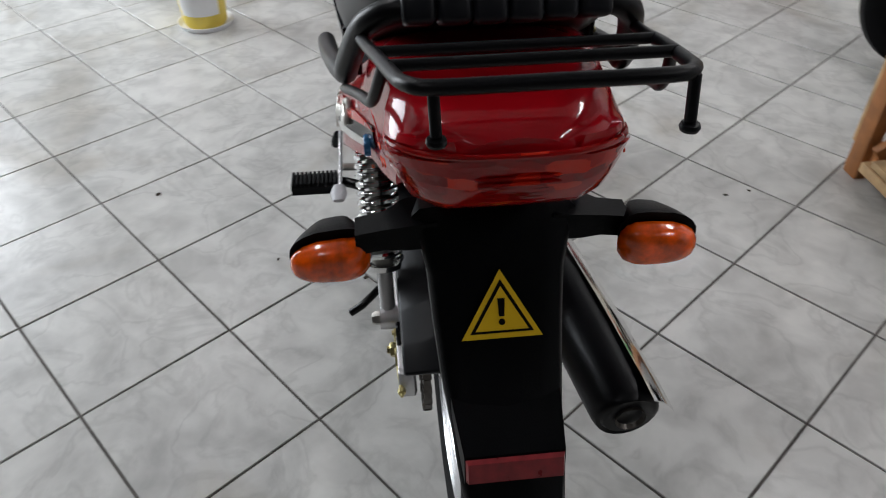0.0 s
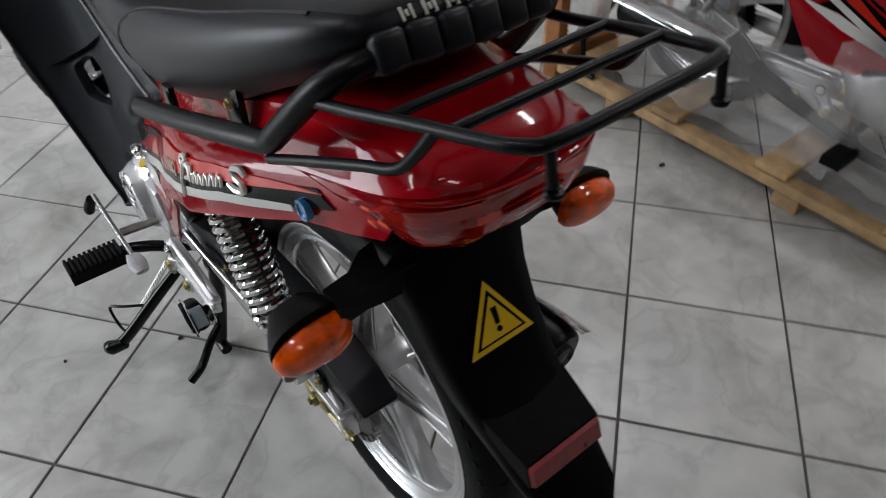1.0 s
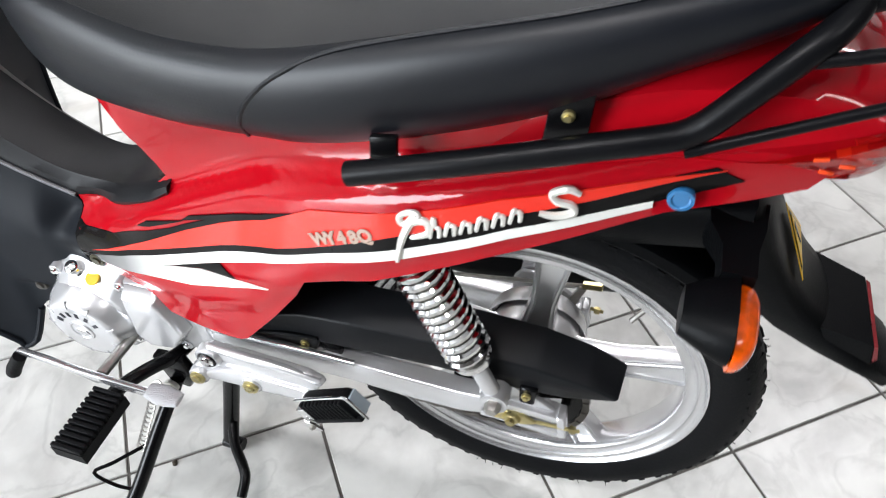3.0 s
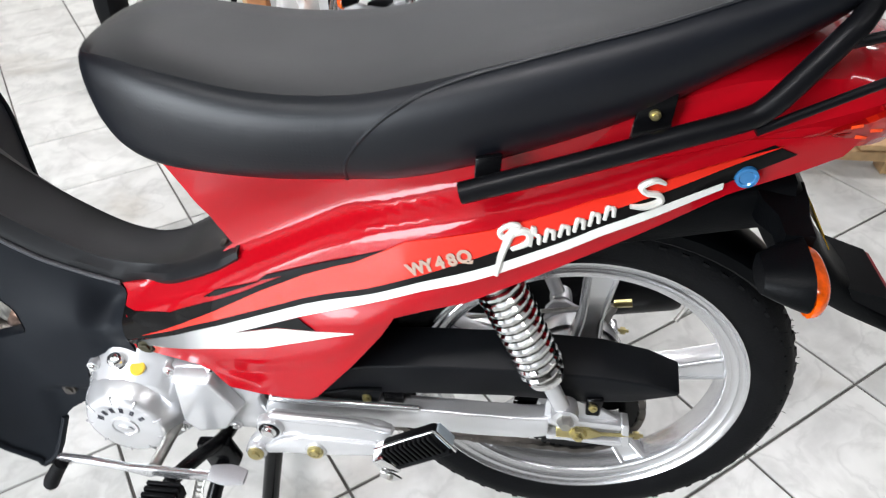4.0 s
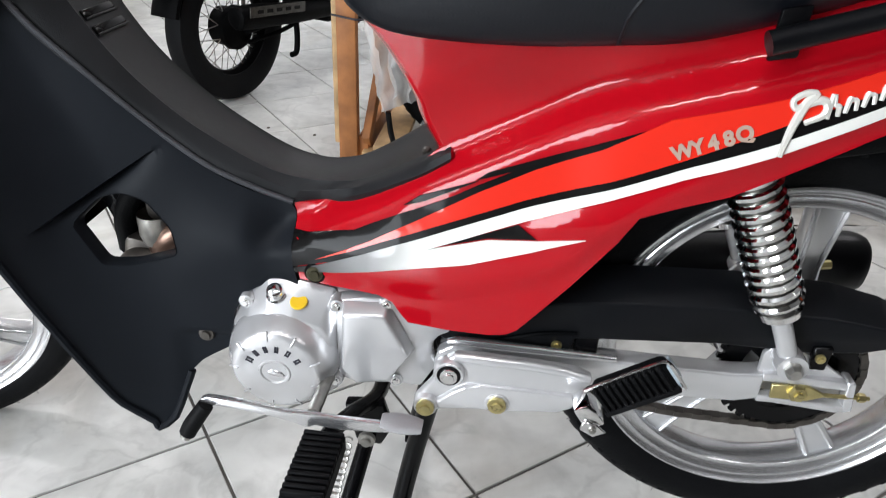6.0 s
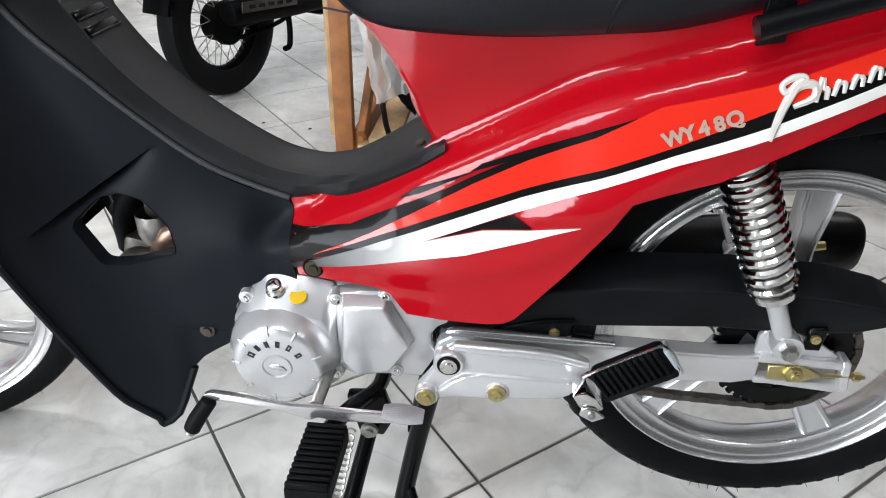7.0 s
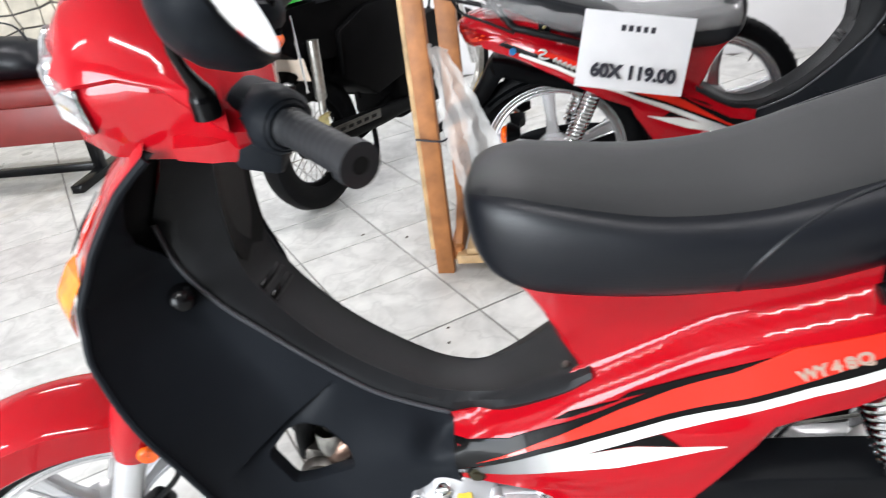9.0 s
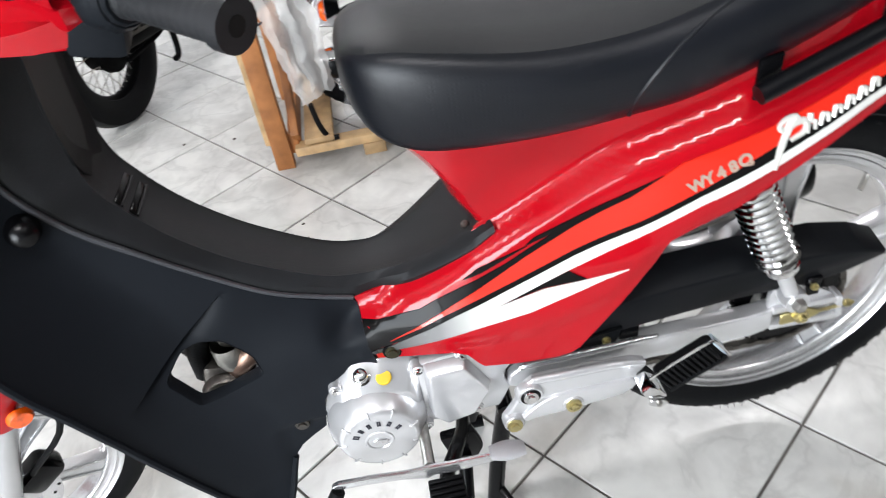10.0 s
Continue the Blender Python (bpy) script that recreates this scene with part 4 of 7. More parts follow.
def chain_drive(bike):
    c = (0.0, 0, AX)
    bm = lathe([(0.056, -0.066), (0.081, -0.066), (0.081, -0.06), (0.056, -0.06)], c, 48, closed=True)
    lathe([(0.02, -0.066), (0.036, -0.066), (0.036, -0.06), (0.02, -0.06)], c, 36, bm=bm, closed=True)
    for i in range(6):
        a = radians(20 + 60 * i)
        block((0.046 * math.cos(a), -0.063, AX + 0.046 * math.sin(a)), (0.026, 0.006, 0.022), 0.001, Matrix.Rotation(-a, 4, "Y"), bm, 1)
    for i in range(40):
        a = 2 * math.pi * i / 40
        block((0.0835 * math.cos(a), -0.063, AX + 0.0835 * math.sin(a)), (0.007, 0.005, 0.006), 0, Matrix.Rotation(-a, 4, "Y"), bm)
    part("rear_sprocket", bm, GLOSS_BLACK, bike, "black rear chain sprocket")
    line = [(-0.46, 0.385), (-0.3, 0.408), (-0.15, 0.428)]
    line += [(0.087 * math.cos(a), AX + 0.087 * math.sin(a)) for a in np.linspace(radians(100), radians(-98), 22)]
    line += [(-0.12, 0.2695), (-0.25, 0.283), (-0.36, 0.298), (-0.46, 0.33)]
    pts, bm, gap = [Vector((x, 0, z)) for x, z in line], bmesh.new(), 0.0
    n = 0
    for a, b in zip(pts, pts[1:]):
        d = b - a
        while gap < d.length:
            p = a + d * (gap / d.length)
            ang = math.atan2(d.z, d.x)
            wide = 0.0095 if n % 2 else 0.0125
            start = len(bm.verts)
            block((0, 0, 0), (0.0122, wide, 0.0092 if n % 2 else 0.0078), 0, bm=bm)
            bm.verts.ensure_lookup_table()
            bmesh.ops.transform(bm, matrix=Matrix.Translation((p.x, -0.063, p.z)) @ Matrix.Rotation(-ang, 4, "Y"), verts=bm.verts[start:])
            gap += 0.0118
            n += 1
        gap -= d.length
    tagged(part("drive_chain", bm, DARK_STEEL, bike, "oily dark roller chain"), kind="stuff")
    guard = [(-0.43, 0.384), (-0.40, 0.402), (-0.36, 0.42), (-0.315, 0.449), (-0.287, 0.462), (-0.214, 0.472), (-0.089, 0.478), (0.022, 0.474), (0.08, 0.461), (0.122, 0.441), (0.12, 0.431), (0.06, 0.411), (0.0, 0.404), (-0.099, 0.405), (-0.262, 0.392), (-0.268, 0.371), (-0.37, 0.368), (-0.42, 0.372)]
    face = [(-0.43, 0.38), (-0.40, 0.391), (-0.36, 0.405), (-0.318, 0.427), (-0.29, 0.437), (-0.214, 0.446), (-0.089, 0.452), (0.022, 0.451), (0.08, 0.444), (0.118, 0.434), (0.116, 0.428), (0.06, 0.409), (0.0, 0.402), (-0.099, 0.403), (-0.262, 0.39), (-0.268, 0.369), (-0.37, 0.366), (-0.42, 0.37)]
    g = part("chain_guard", frustum(guard, face, -0.045, -0.094, 0.004, 3), GUARD_PLASTIC, bike, "matt black plastic chain guard")
    part("guard_fold", sweep([(-0.355, -0.094, 0.378), (-0.31, -0.0955, 0.393), (-0.285, -0.0955, 0.3975), (-0.262, -0.095, 0.399)], 0.003, 8, 4), DARKENED_PLASTIC, g)
    part("guard_strap", slab([(-0.262, 0.395), (-0.234, 0.396), (-0.234, 0.36), (-0.262, 0.36)], -0.09, -0.08, 0.002, 1), GLOSS_BLACK, g)
    part("guard_stay", slab([(0.004, 0.415), (0.026, 0.417), (0.024, 0.384), (0.006, 0.384)], -0.1, -0.09, 0.002, 1), GLOSS_BLACK, g)
    bolt("guard_bolt", (-0.2835, -0.092, 0.3785), 0.0068, bike, GOLD, 0.007)
    bolt("stay_bolt", (0.0135, -0.1, 0.402), 0.006, bike, GOLD, 0.006)


def running_gear(bike):
    arm = [(-0.43, 0.335), (-0.425, 0.355), (-0.408, 0.366), (-0.269, 0.368), (-0.134, 0.3665), (-0.075, 0.3665), (-0.05, 0.369), (-0.038, 0.372), (-0.038, 0.334), (-0.05, 0.33), (-0.066, 0.3255), (-0.131, 0.323), (-0.225, 0.326), (-0.4, 0.318)]
    for s in (-1, 1):
        sw = part("swingarm", slab(arm, s * 0.1, s * 0.072, 0.004, 3), ALU, bike, "silver painted swingarm")
        part("arm_rail", sweep([(-0.412, s * 0.108, 0.378), (-0.395, s * 0.109, 0.3815), (-0.33, s * 0.107, 0.379), (-0.212, s * 0.1, 0.371)], [0.005, 0.0062, 0.006, 0.0045], 10, 4), ALU_BRIGHT, sw)
        # fork end: two rails round the slot, with the lug of the shock above
        part("slot_rail", slab([(-0.041, 0.3735), (-0.01, 0.3735), (0.05, 0.371), (0.06, 0.366), (0.059, 0.359), (-0.041, 0.362)], s * 0.101, s * 0.076, 0.002, 2), ALU, sw)
        part("slot_rail", slab([(-0.041, 0.341), (0.062, 0.3355), (0.066, 0.331), (0.056, 0.325), (-0.022, 0.331), (-0.041, 0.3305)], s * 0.101, s * 0.076, 0.002, 2), ALU, sw)
        part("end_plate", slab([(0.054, 0.372), (0.064, 0.371), (0.0705, 0.33), (0.06, 0.326)], s * 0.1015, s * 0.078, 0.0015, 1), ALU, sw)
        part("shock_lug", slab([(-0.046, 0.37), (-0.046, 0.396), (-0.036, 0.41), (-0.016, 0.412), (0.0, 0.402), (0.02, 0.394), (0.052, 0.372)], s * 0.094, s * 0.086, 0.002, 2), ALU, sw)
        part("slot_shadow", slab([(-0.038, 0.364), (0.055, 0.36), (0.058, 0.336), (-0.038, 0.34)], s * 0.088, s * 0.08, 0.001, 1), STEEL, sw)
        part("adjuster_plate", slab([(-0.03, 0.3605), (0.006, 0.363), (0.014, 0.362), (0.032, 0.353), (0.03, 0.348), (0.013, 0.3405), (-0.028, 0.3405)], s * 0.104, s * 0.1, 0.001, 1), GOLD, bike)
        part("axle_nut", lathe([(0.0001, s * 0.115), (0.0055, s * 0.115), (0.006, s * 0.111), (0.0095, s * 0.1105), (0.0115, s * 0.108), (0.0115, s * 0.104)], (0, 0, AX), 6), GOLD, bike)
        part("adjuster_bolt", sweep([(0.03, s * 0.101, 0.3505), (0.085, s * 0.098, 0.35)], 0.0026, 8), GOLD, bike)
        part("adjuster_nut", lathe([(0.0001, 0.004), (0.0055, 0.004), (0.006, 0.0), (0.0055, -0.004), (0.0001, -0.004)], (0.076, s * 0.098, 0.35), 6, "x"), GOLD, bike)
        # shock absorber
        lo, hi = Vector((-0.022, s * 0.109, 0.398)), Vector((-0.128, s * 0.112, 0.64))
        d = hi - lo
        shock = part("shock_absorber", sweep([lo, lo + d * 0.3], [0.011, 0.0115], 12, 1), ALU, bike, "chrome coil-over rear shock")
        part("damper", sweep([lo + d * 0.28, hi], 0.0175, 14, 1), STEEL, shock)
        e1 = d.normalized()
        e2 = e1.orthogonal().normalized()
        e3 = e1.cross(e2)
        helix = []
        turns, r0 = 13.0, 0.0245
        for i in range(int(turns * 14) + 1):
            a = 2 * math.pi * i / 14
            helix.append(lo + d * (0.33 + 0.62 * i / (turns * 14)) + e2 * (r0 * math.cos(a)) + e3 * (r0 * math.sin(a)))
        part("coil_spring", sweep(helix, 0.0048, 7, 1), CHROME, shock, "bright chrome coil spring")
        part("spring_cup", lathe_dir(lo + d * 0.30, e1, [(0.012, -0.006), (0.024, -0.005), (0.0255, 0.003), (0.018, 0.006)]), CHROME, shock)
        part("eye", lathe([(0.006, s * 0.012), (0.017, s * 0.012), (0.018, 0), (0.017, -s * 0.014), (0.006, -s * 0.014)], lo, 20), ALU, shock)
        part("shock_nut", lathe([(0.0001, s * 0.024), (0.007, s * 0.024), (0.0105, s * 0.018), (0.0105, s * 0.01)], lo, 6), STEEL, shock)
    # inner rear mudguard and frame
    part("frame_tube", sweep([(-0.42, 0, 0.56), (-0.25, 0, 0.63), (-0.05, 0, 0.70), (0.12, 0, 0.76)], 0.022, 10), GLOSS_BLACK, bike)
    part("inner_mudguard", arc_guard((0, AX), 0.31, 0.05, radians(48), radians(178)), DARKENED_PLASTIC, bike, "black inner mudguard over the rear wheel")
    # brake drum, brake rod and lever on the far side
    part("brake_drum", lathe([(0.02, 0.06), (0.066, 0.058), (0.07, 0.045), (0.07, 0.03)], (0, 0, AX), 40), ALU, bike)
    part("brake_arm", slab([(0.02, 0.36), (0.045, 0.43), (0.055, 0.427), (0.035, 0.355)], 0.062, 0.068, 0.001, 1), STEEL, bike)
    part("brake_rod", sweep([(0.055, 0.07, 0.428), (-0.2, 0.085, 0.36), (-0.45, 0.095, 0.30)], 0.003, 8), STEEL, bike)
    part("rod_nut", sweep([(0.05, 0.07, 0.429), (0.075, 0.069, 0.434)], 0.006, 6), GOLD, bike)
    # silencer on the right side
    ex = part("exhaust", sweep([(0.172, 0.189, 0.378), (0.155, 0.188, 0.378), (0.05, 0.18, 0.37), (-0.1, 0.167, 0.357), (-0.19, 0.16, 0.348), (-0.26, 0.155, 0.335), (-0.42, 0.14, 0.28), (-0.6, 0.1, 0.22), (-0.78, 0.06, 0.24), (-0.86, 0.03, 0.33)], [0.034, 0.046, 0.05, 0.05, 0.044, 0.026, 0.016, 0.0155, 0.0155, 0.0155], 20, 4), SATIN_BLACK, bike, "black silencer with a chrome heat shield")
    shield = []
    for x, z, y, r in ((0.19, 0.383, 0.19, 0.052), (0.145, 0.379, 0.187, 0.054), (0.0, 0.367, 0.176, 0.0555), (-0.14, 0.354, 0.164, 0.0545), (-0.18, 0.35, 0.161, 0.053)):
        shield.append([(x, y + r * math.sin(a), z + r * math.cos(a)) for a in np.linspace(radians(18), radians(62), 8)])
    bm = loft(shield, False, False)
    e = bmesh.ops.extrude_face_region(bm, geom=bm.faces[:], use_keep_orig=True)
    for g in e["geom"]:
        if isinstance(g, bmesh.types.BMVert):
            g.co.z -= 0.002
    part("heat_shield", bm, CHROME, ex, "polished chrome heat shield")
    part("outlet", lathe([(0.017, 0.0), (0.02, 0.006), (0.02, 0.0)], (0.172, 0.189, 0.38), 20, "x", closed=True), DARK_STEEL, ex)


def lathe_dir(c, axis, prof):
    bm = lathe(prof, (0, 0, 0), 24, "z")
    bmesh.ops.transform(bm, matrix=Matrix.Translation(c) @ Vector(axis).to_track_quat("Z", "Y").to_matrix().to_4x4(), verts=bm.verts)
    return bm


def arc_guard(c, r, w, a0, a1, n=26, th=0.003, drop=0.02):
    rings = []
    for a in np.linspace(a0, a1, n):
        u = Vector((math.cos(a), 0, math.sin(a)))
        p = Vector((c[0], 0, c[1]))
        o = [(-w, r - drop), (-w * 0.97, r - 0.008), (-w * 0.8, r - 0.001), (-w * 0.4, r + 0.003), (0, r + 0.004), (w * 0.4, r + 0.003), (w * 0.8, r - 0.001), (w * 0.97, r - 0.008), (w, r - drop)]
        rings.append([p + u * q + Vector((0, y, 0)) for y, q in o] + [p + u * (q - th) + Vector((0, y * 0.96, 0)) for y, q in reversed(o)])
    return loft(rings)


def engine(bike):
    eng = thing_part("engine", bike, "silver painted horizontal engine")
    case = [(-0.69, 0.345), (-0.685, 0.395), (-0.66, 0.42), (-0.6, 0.425), (-0.54, 0.42), (-0.51, 0.42), (-0.47, 0.405), (-0.44, 0.4), (-0.415, 0.395), (-0.425, 0.37), (-0.435, 0.35), (-0.45, 0.304), (-0.487, 0.29), (-0.55, 0.282), (-0.6, 0.268), (-0.655, 0.284)]
    part("crankcase", slab(case, -0.082, 0.09, 0.01, 3), ALU, eng)
    rim = [(-0.553, 0.418), (-0.52, 0.425), (-0.495, 0.427), (-0.481, 0.422), (-0.458, 0.401), (-0.432, 0.3985), (-0.41, 0.398), (-0.41, 0.386), (-0.423, 0.379), (-0.432, 0.366), (-0.432, 0.348), (-0.424, 0.334), (-0.444, 0.296), (-0.478, 0.297), (-0.53, 0.291), (-0.553, 0.30)]
    part("sprocket_cover", frustum(rim, grown(rim, 0.975), -0.082, -0.101, 0.004, 2), ALU, eng, "silver sprocket cover")
    hexa = [(-0.539, 0.414), (-0.487, 0.417), (-0.456, 0.357), (-0.481, 0.315), (-0.524, 0.305), (-0.543, 0.327)]
    part("cover_boss", frustum(grown(hexa, 1.09), grown(hexa, 0.93), -0.100, -0.121, 0.0035, 3), ALU, eng)
    GC = Vector((-0.619, 0, 0.3265))
    # housing round the generator, with slanting shoulders
    house = [(-0.691, 0.335), (-0.69, 0.362), (-0.665, 0.404), (-0.638, 0.4275), (-0.597, 0.43), (-0.553, 0.4225), (-0.5435, 0.403), (-0.5445, 0.31), (-0.556, 0.262), (-0.61, 0.252), (-0.667, 0.275)]
    front = [(-0.678, 0.335), (-0.674, 0.357), (-0.655, 0.381), (-0.632, 0.392), (-0.603, 0.392), (-0.568, 0.381), (-0.557, 0.366), (-0.557, 0.318), (-0.566, 0.277), (-0.61, 0.265), (-0.66, 0.285)]
    part("generator_housing", frustum(house, front, -0.08, -0.112, 0.004, 3), ALU, eng)
    g = part("generator_cover", lathe([(0.0001, -0.1365), (0.021, -0.1365), (0.048, -0.1362), (0.0535, -0.1348), (0.0565, -0.1315), (0.0585, -0.1275), (0.067, -0.114), (0.0705, -0.1), (0.071, -0.086)], GC, 72), ALU, eng, "round silver generator cover", 50)
    for deg in (18, 62, 98, 142, 178, 222, 262, 300, 340):
        a = radians(deg)
        m = Matrix.Translation(GC + Vector((0.052 * math.cos(a), -0.1345, 0.052 * math.sin(a)))) @ Matrix.Rotation(-a, 4, "Y") @ pose(0, 0, 0, 0, 0, 18)
        bm = block((0, 0, 0), (0.013, 0.004, 0.0024), 0.0008)
        bmesh.ops.transform(bm, matrix=m, verts=bm.verts)
        part("cover_rib", bm, ALU, g)
    for deg, w in ((153, 0.0068), (130, 0.0052), (107, 0.0052), (84, 0.0052), (60, 0.0056), (35, 0.0056)):
        a = radians(deg)
        m = Matrix.Translation(GC + Vector((0.0345 * math.cos(a), -0.1369, 0.0345 * math.sin(a)))) @ Matrix.Rotation(-(a - math.pi / 2), 4, "Y")
        for dx in (-w / 2 + 0.0011, w / 2 - 0.0011):
            bm = block((dx, 0, 0), (0.0022, 0.0009, 0.0092), 0.0002, seg=1)
            block((0, 0, 0.0035 if dx < 0 else -0.003), (w, 0.0009, 0.0018), 0.0002, bm=bm, seg=1)
            bmesh.ops.transform(bm, matrix=m, verts=bm.verts)
            part("print_bar", bm, INK, g)
    bm = lathe([(0.0001, -0.0006), (0.0155, -0.0006), (0.0172, -0.0022), (0.0192, -0.0022), (0.0205, 0.0)], (0, 0, 0), 32)
    bmesh.ops.scale(bm, vec=(1.02, 1, 0.93), verts=bm.verts)
    bmesh.ops.translate(bm, vec=GC + Vector((-0.001, -0.1362, 0.0)), verts=bm.verts)
    badge = part("oval_badge", bm, ALU, g)
    part("badge_emblem", frustum([(-0.631, 0.327), (-0.624, 0.331), (-0.611, 0.329), (-0.606, 0.322), (-0.613, 0.32), (-0.626, 0.322)], [(-0.629, 0.327), (-0.623, 0.33), (-0.612, 0.328), (-0.608, 0.3225), (-0.613, 0.321), (-0.625, 0.323)], -0.1366, -0.1384, 0.0005, 1), ALU_BRIGHT, badge)
    part("yellow_mark", lathe_dir((-0.596, -0.099, 0.4075), (0.05, -0.48, 0.88), [(0.0001, 0.0015), (0.0098, 0.0015), (0.0108, 0.0)]), YELLOW_DECAL, eng)
    cap = part("filler_cap", lathe_dir((-0.625, -0.093, 0.412), (-0.05, -0.55, 0.83), [(0.0001, 0.0135), (0.007, 0.0135), (0.0092, 0.012), (0.0105, 0.009), (0.0105, 0.001), (0.013, 0.0), (0.013, -0.006)]), CHROME, eng)
    for x, y, z in ((-0.664, -0.092, 0.398), (-0.549, -0.1, 0.41), (-0.488, -0.1, 0.4195), (-0.552, -0.105, 0.30), (-0.476, -0.099, 0.306)):
        b = part("bolt_boss", lathe([(0.0001, -0.004), (0.0088, -0.004), (0.0095, 0.004), (0.0098, 0.012)], (x, y, z), 16), ALU, eng)
        bolt("case_bolt", (x, y - 0.003, z), 0.0062, b, CHROME, 0.006)
    part("bracket_shadow_gap", slab([(-0.431, 0.366), (-0.42, 0.379), (-0.409, 0.384), (-0.402, 0.37), (-0.41, 0.35), (-0.428, 0.345)], -0.085, -0.07, 0.002, 1), GLOSS_BLACK, eng)
    # cylinder, head and cooling fins run forward
    for i in range(7):
        x = -0.705 - i * 0.011
        part("cooling_fin", block((x, 0, 0.385), (0.004, 0.12, 0.11), 0.001, pose(0, 0, 0, 0, 12, 0)), ALU, eng)
    part("cylinder_head", block((-0.81, 0, 0.395), (0.07, 0.11, 0.1), 0.012, pose(0, 0, 0, 0, 12, 0)), DARK_STEEL, eng)
    part("head_cover", lathe([(0.0001, -0.012), (0.03, -0.012), (0.036, -0.004), (0.036, 0.0)], (-0.81, -0.055, 0.40), 28), DARK_STEEL, eng)
    part("carburettor", block((-0.775, -0.02, 0.50), (0.055, 0.06, 0.06), 0.012), DARK_STEEL, eng)
    part("float_bowl", lathe([(0.0001, -0.03), (0.018, -0.028), (0.022, -0.015), (0.022, 0.012)], (-0.79, -0.045, 0.47), 20, "z"), STEEL, eng)
    part("header_pipe", sweep([(-0.72, -0.02, 0.45), (-0.75, -0.045, 0.462), (-0.78, -0.05, 0.445), (-0.80, -0.03, 0.40)], 0.017, 14), mat("heat_browned_steel", (0.16, 0.10, 0.075), 0.3, 0.8, var=0.3, scale=30), eng)
    part("breather_hose", sweep([(-0.76, 0.0, 0.53), (-0.80, -0.03, 0.52), (-0.83, -0.04, 0.48), (-0.84, -0.03, 0.42)], 0.014, 10), RUBBER, eng)
    part("intake_hose", sweep([(-0.75, -0.02, 0.495), (-0.70, -0.02, 0.50), (-0.64, 0, 0.51)], 0.022, 14), DARK_STEEL, eng)
    # step bracket below the side panel
    br = [(-0.4485, 0.311), (-0.43, 0.338), (-0.419, 0.36), (-0.413, 0.374), (-0.4, 0.383), (-0.37, 0.3835), (-0.30, 0.381), (-0.262, 0.378), (-0.243, 0.37), (-0.2395, 0.36), (-0.252, 0.345), (-0.256, 0.322), (-0.27, 0.313), (-0.344, 0.305), (-0.40, 0.2985), (-0.434, 0.292), (-0.4465, 0.30)]
    web = [(-0.425, 0.312), (-0.404, 0.331), (-0.39, 0.34), (-0.372, 0.3445), (-0.33, 0.3445), (-0.262, 0.3435), (-0.25, 0.337), (-0.258, 0.324), (-0.272, 0.3165), (-0.344, 0.3085), (-0.395, 0.3065), (-0.42, 0.302)]
    for s in (-1, 1):
        b = part("step_bracket", frustum(br, grown(br, 0.975), s * 0.126, s * 0.1375, 0.003, 3), ALU, bike, "silver cast footrest bracket")
        part("bracket_web", frustum(web, grown(web, 0.95), s * 0.135, s * 0.1435, 0.0025, 2), ALU, b)
        part("bracket_rib", sweep([(-0.402, s * 0.135, 0.378), (-0.36, s * 0.137, 0.3785), (-0.29, s * 0.137, 0.376), (-0.245, s * 0.136, 0.366)], [0.006, 0.0065, 0.0062, 0.005], 10, 4), ALU, b)
        part("bolt_boss", lathe([(0.0001, s * 0.144), (0.014, s * 0.144), (0.0165, s * 0.1445), (0.0185, s * 0.142), (0.0195, s * 0.13)], (-0.407, 0, 0.356), 24), ALU, b)
        # flat black disc on the boss, painting the shade of a sunk bolt
        part("bolt_recess", lathe([(0.0001, s * 0.001), (0.0135, s * 0.001), (0.0142, 0)], (-0.407, s * 0.1443, 0.356), 24), GLOSS_BLACK, b)
        bolt("socket_bolt", (-0.407, s * 0.1445, 0.356), 0.011, b, CHROME, 0.006, s)
        for x, z in ((-0.433, 0.306), (-0.348, 0.3215)):
            part("bolt_boss", lathe([(0.0001, s * 0.146), (0.0135, s * 0.146), (0.0148, s * 0.1445), (0.0155, s * 0.13)], (x, 0, z), 20), ALU, b)
            bolt("flange_bolt", (x, s * 0.146, z), 0.0115, b, GOLD, 0.007, s)
        # folded passenger footrest: clevis, square ribbed rubber, wire bail
        peg = part("passenger_footrest", slab([(-0.264, 0.352), (-0.249, 0.361), (-0.236, 0.35), (-0.226, 0.337), (-0.24, 0.327), (-0.254, 0.336)], s * 0.145, s * 0.177, 0.003, 2), CHROME, bike, "folded passenger footrest with a ribbed rubber")
        part("clevis_plate", slab([(-0.252, 0.341), (-0.236, 0.338), (-0.224, 0.328), (-0.238, 0.32), (-0.254, 0.329)], s * 0.178, s * 0.181, 0.001, 1), CHROME, peg)
        bolt("clevis_pin", (-0.24, s * 0.181, 0.331), 0.0045, peg, STEEL, 0.004, s)
        a, c2 = Vector((-0.2385, s * 0.172, 0.371)), Vector((-0.1685, s * 0.18, 0.4245))
        d = c2 - a
        e1 = d.normalized()
        e2 = Vector((0, s, 0))
        e2 = (e2 - e1 * e2.dot(e1)).normalized()
        e3 = e1.cross(e2) * s
        e3 = e3 if e3.z > 0 else -e3
        frame3 = Matrix((e1, e2, e3)).transposed().to_4x4()
        rub = part("rubber", block(a + d * 0.5, (d.length, 0.023, 0.042), 0.009, frame3, None, 3), RUBBER, peg)
        for i in range(11):
            p = a + d * (0.075 + 0.083 * i) + e2 * 0.0115 + e3 * 0.004
            part("rib", block(p, (0.0042, 0.008, 0.032), 0.0012, frame3, None, 1), RUBBER, rub)
        part("ridge", block(a + d * 0.5 + e2 * 0.011 - e3 * 0.0155, (d.length * 0.99, 0.008, 0.0075), 0.0025, frame3), RUBBER, rub)
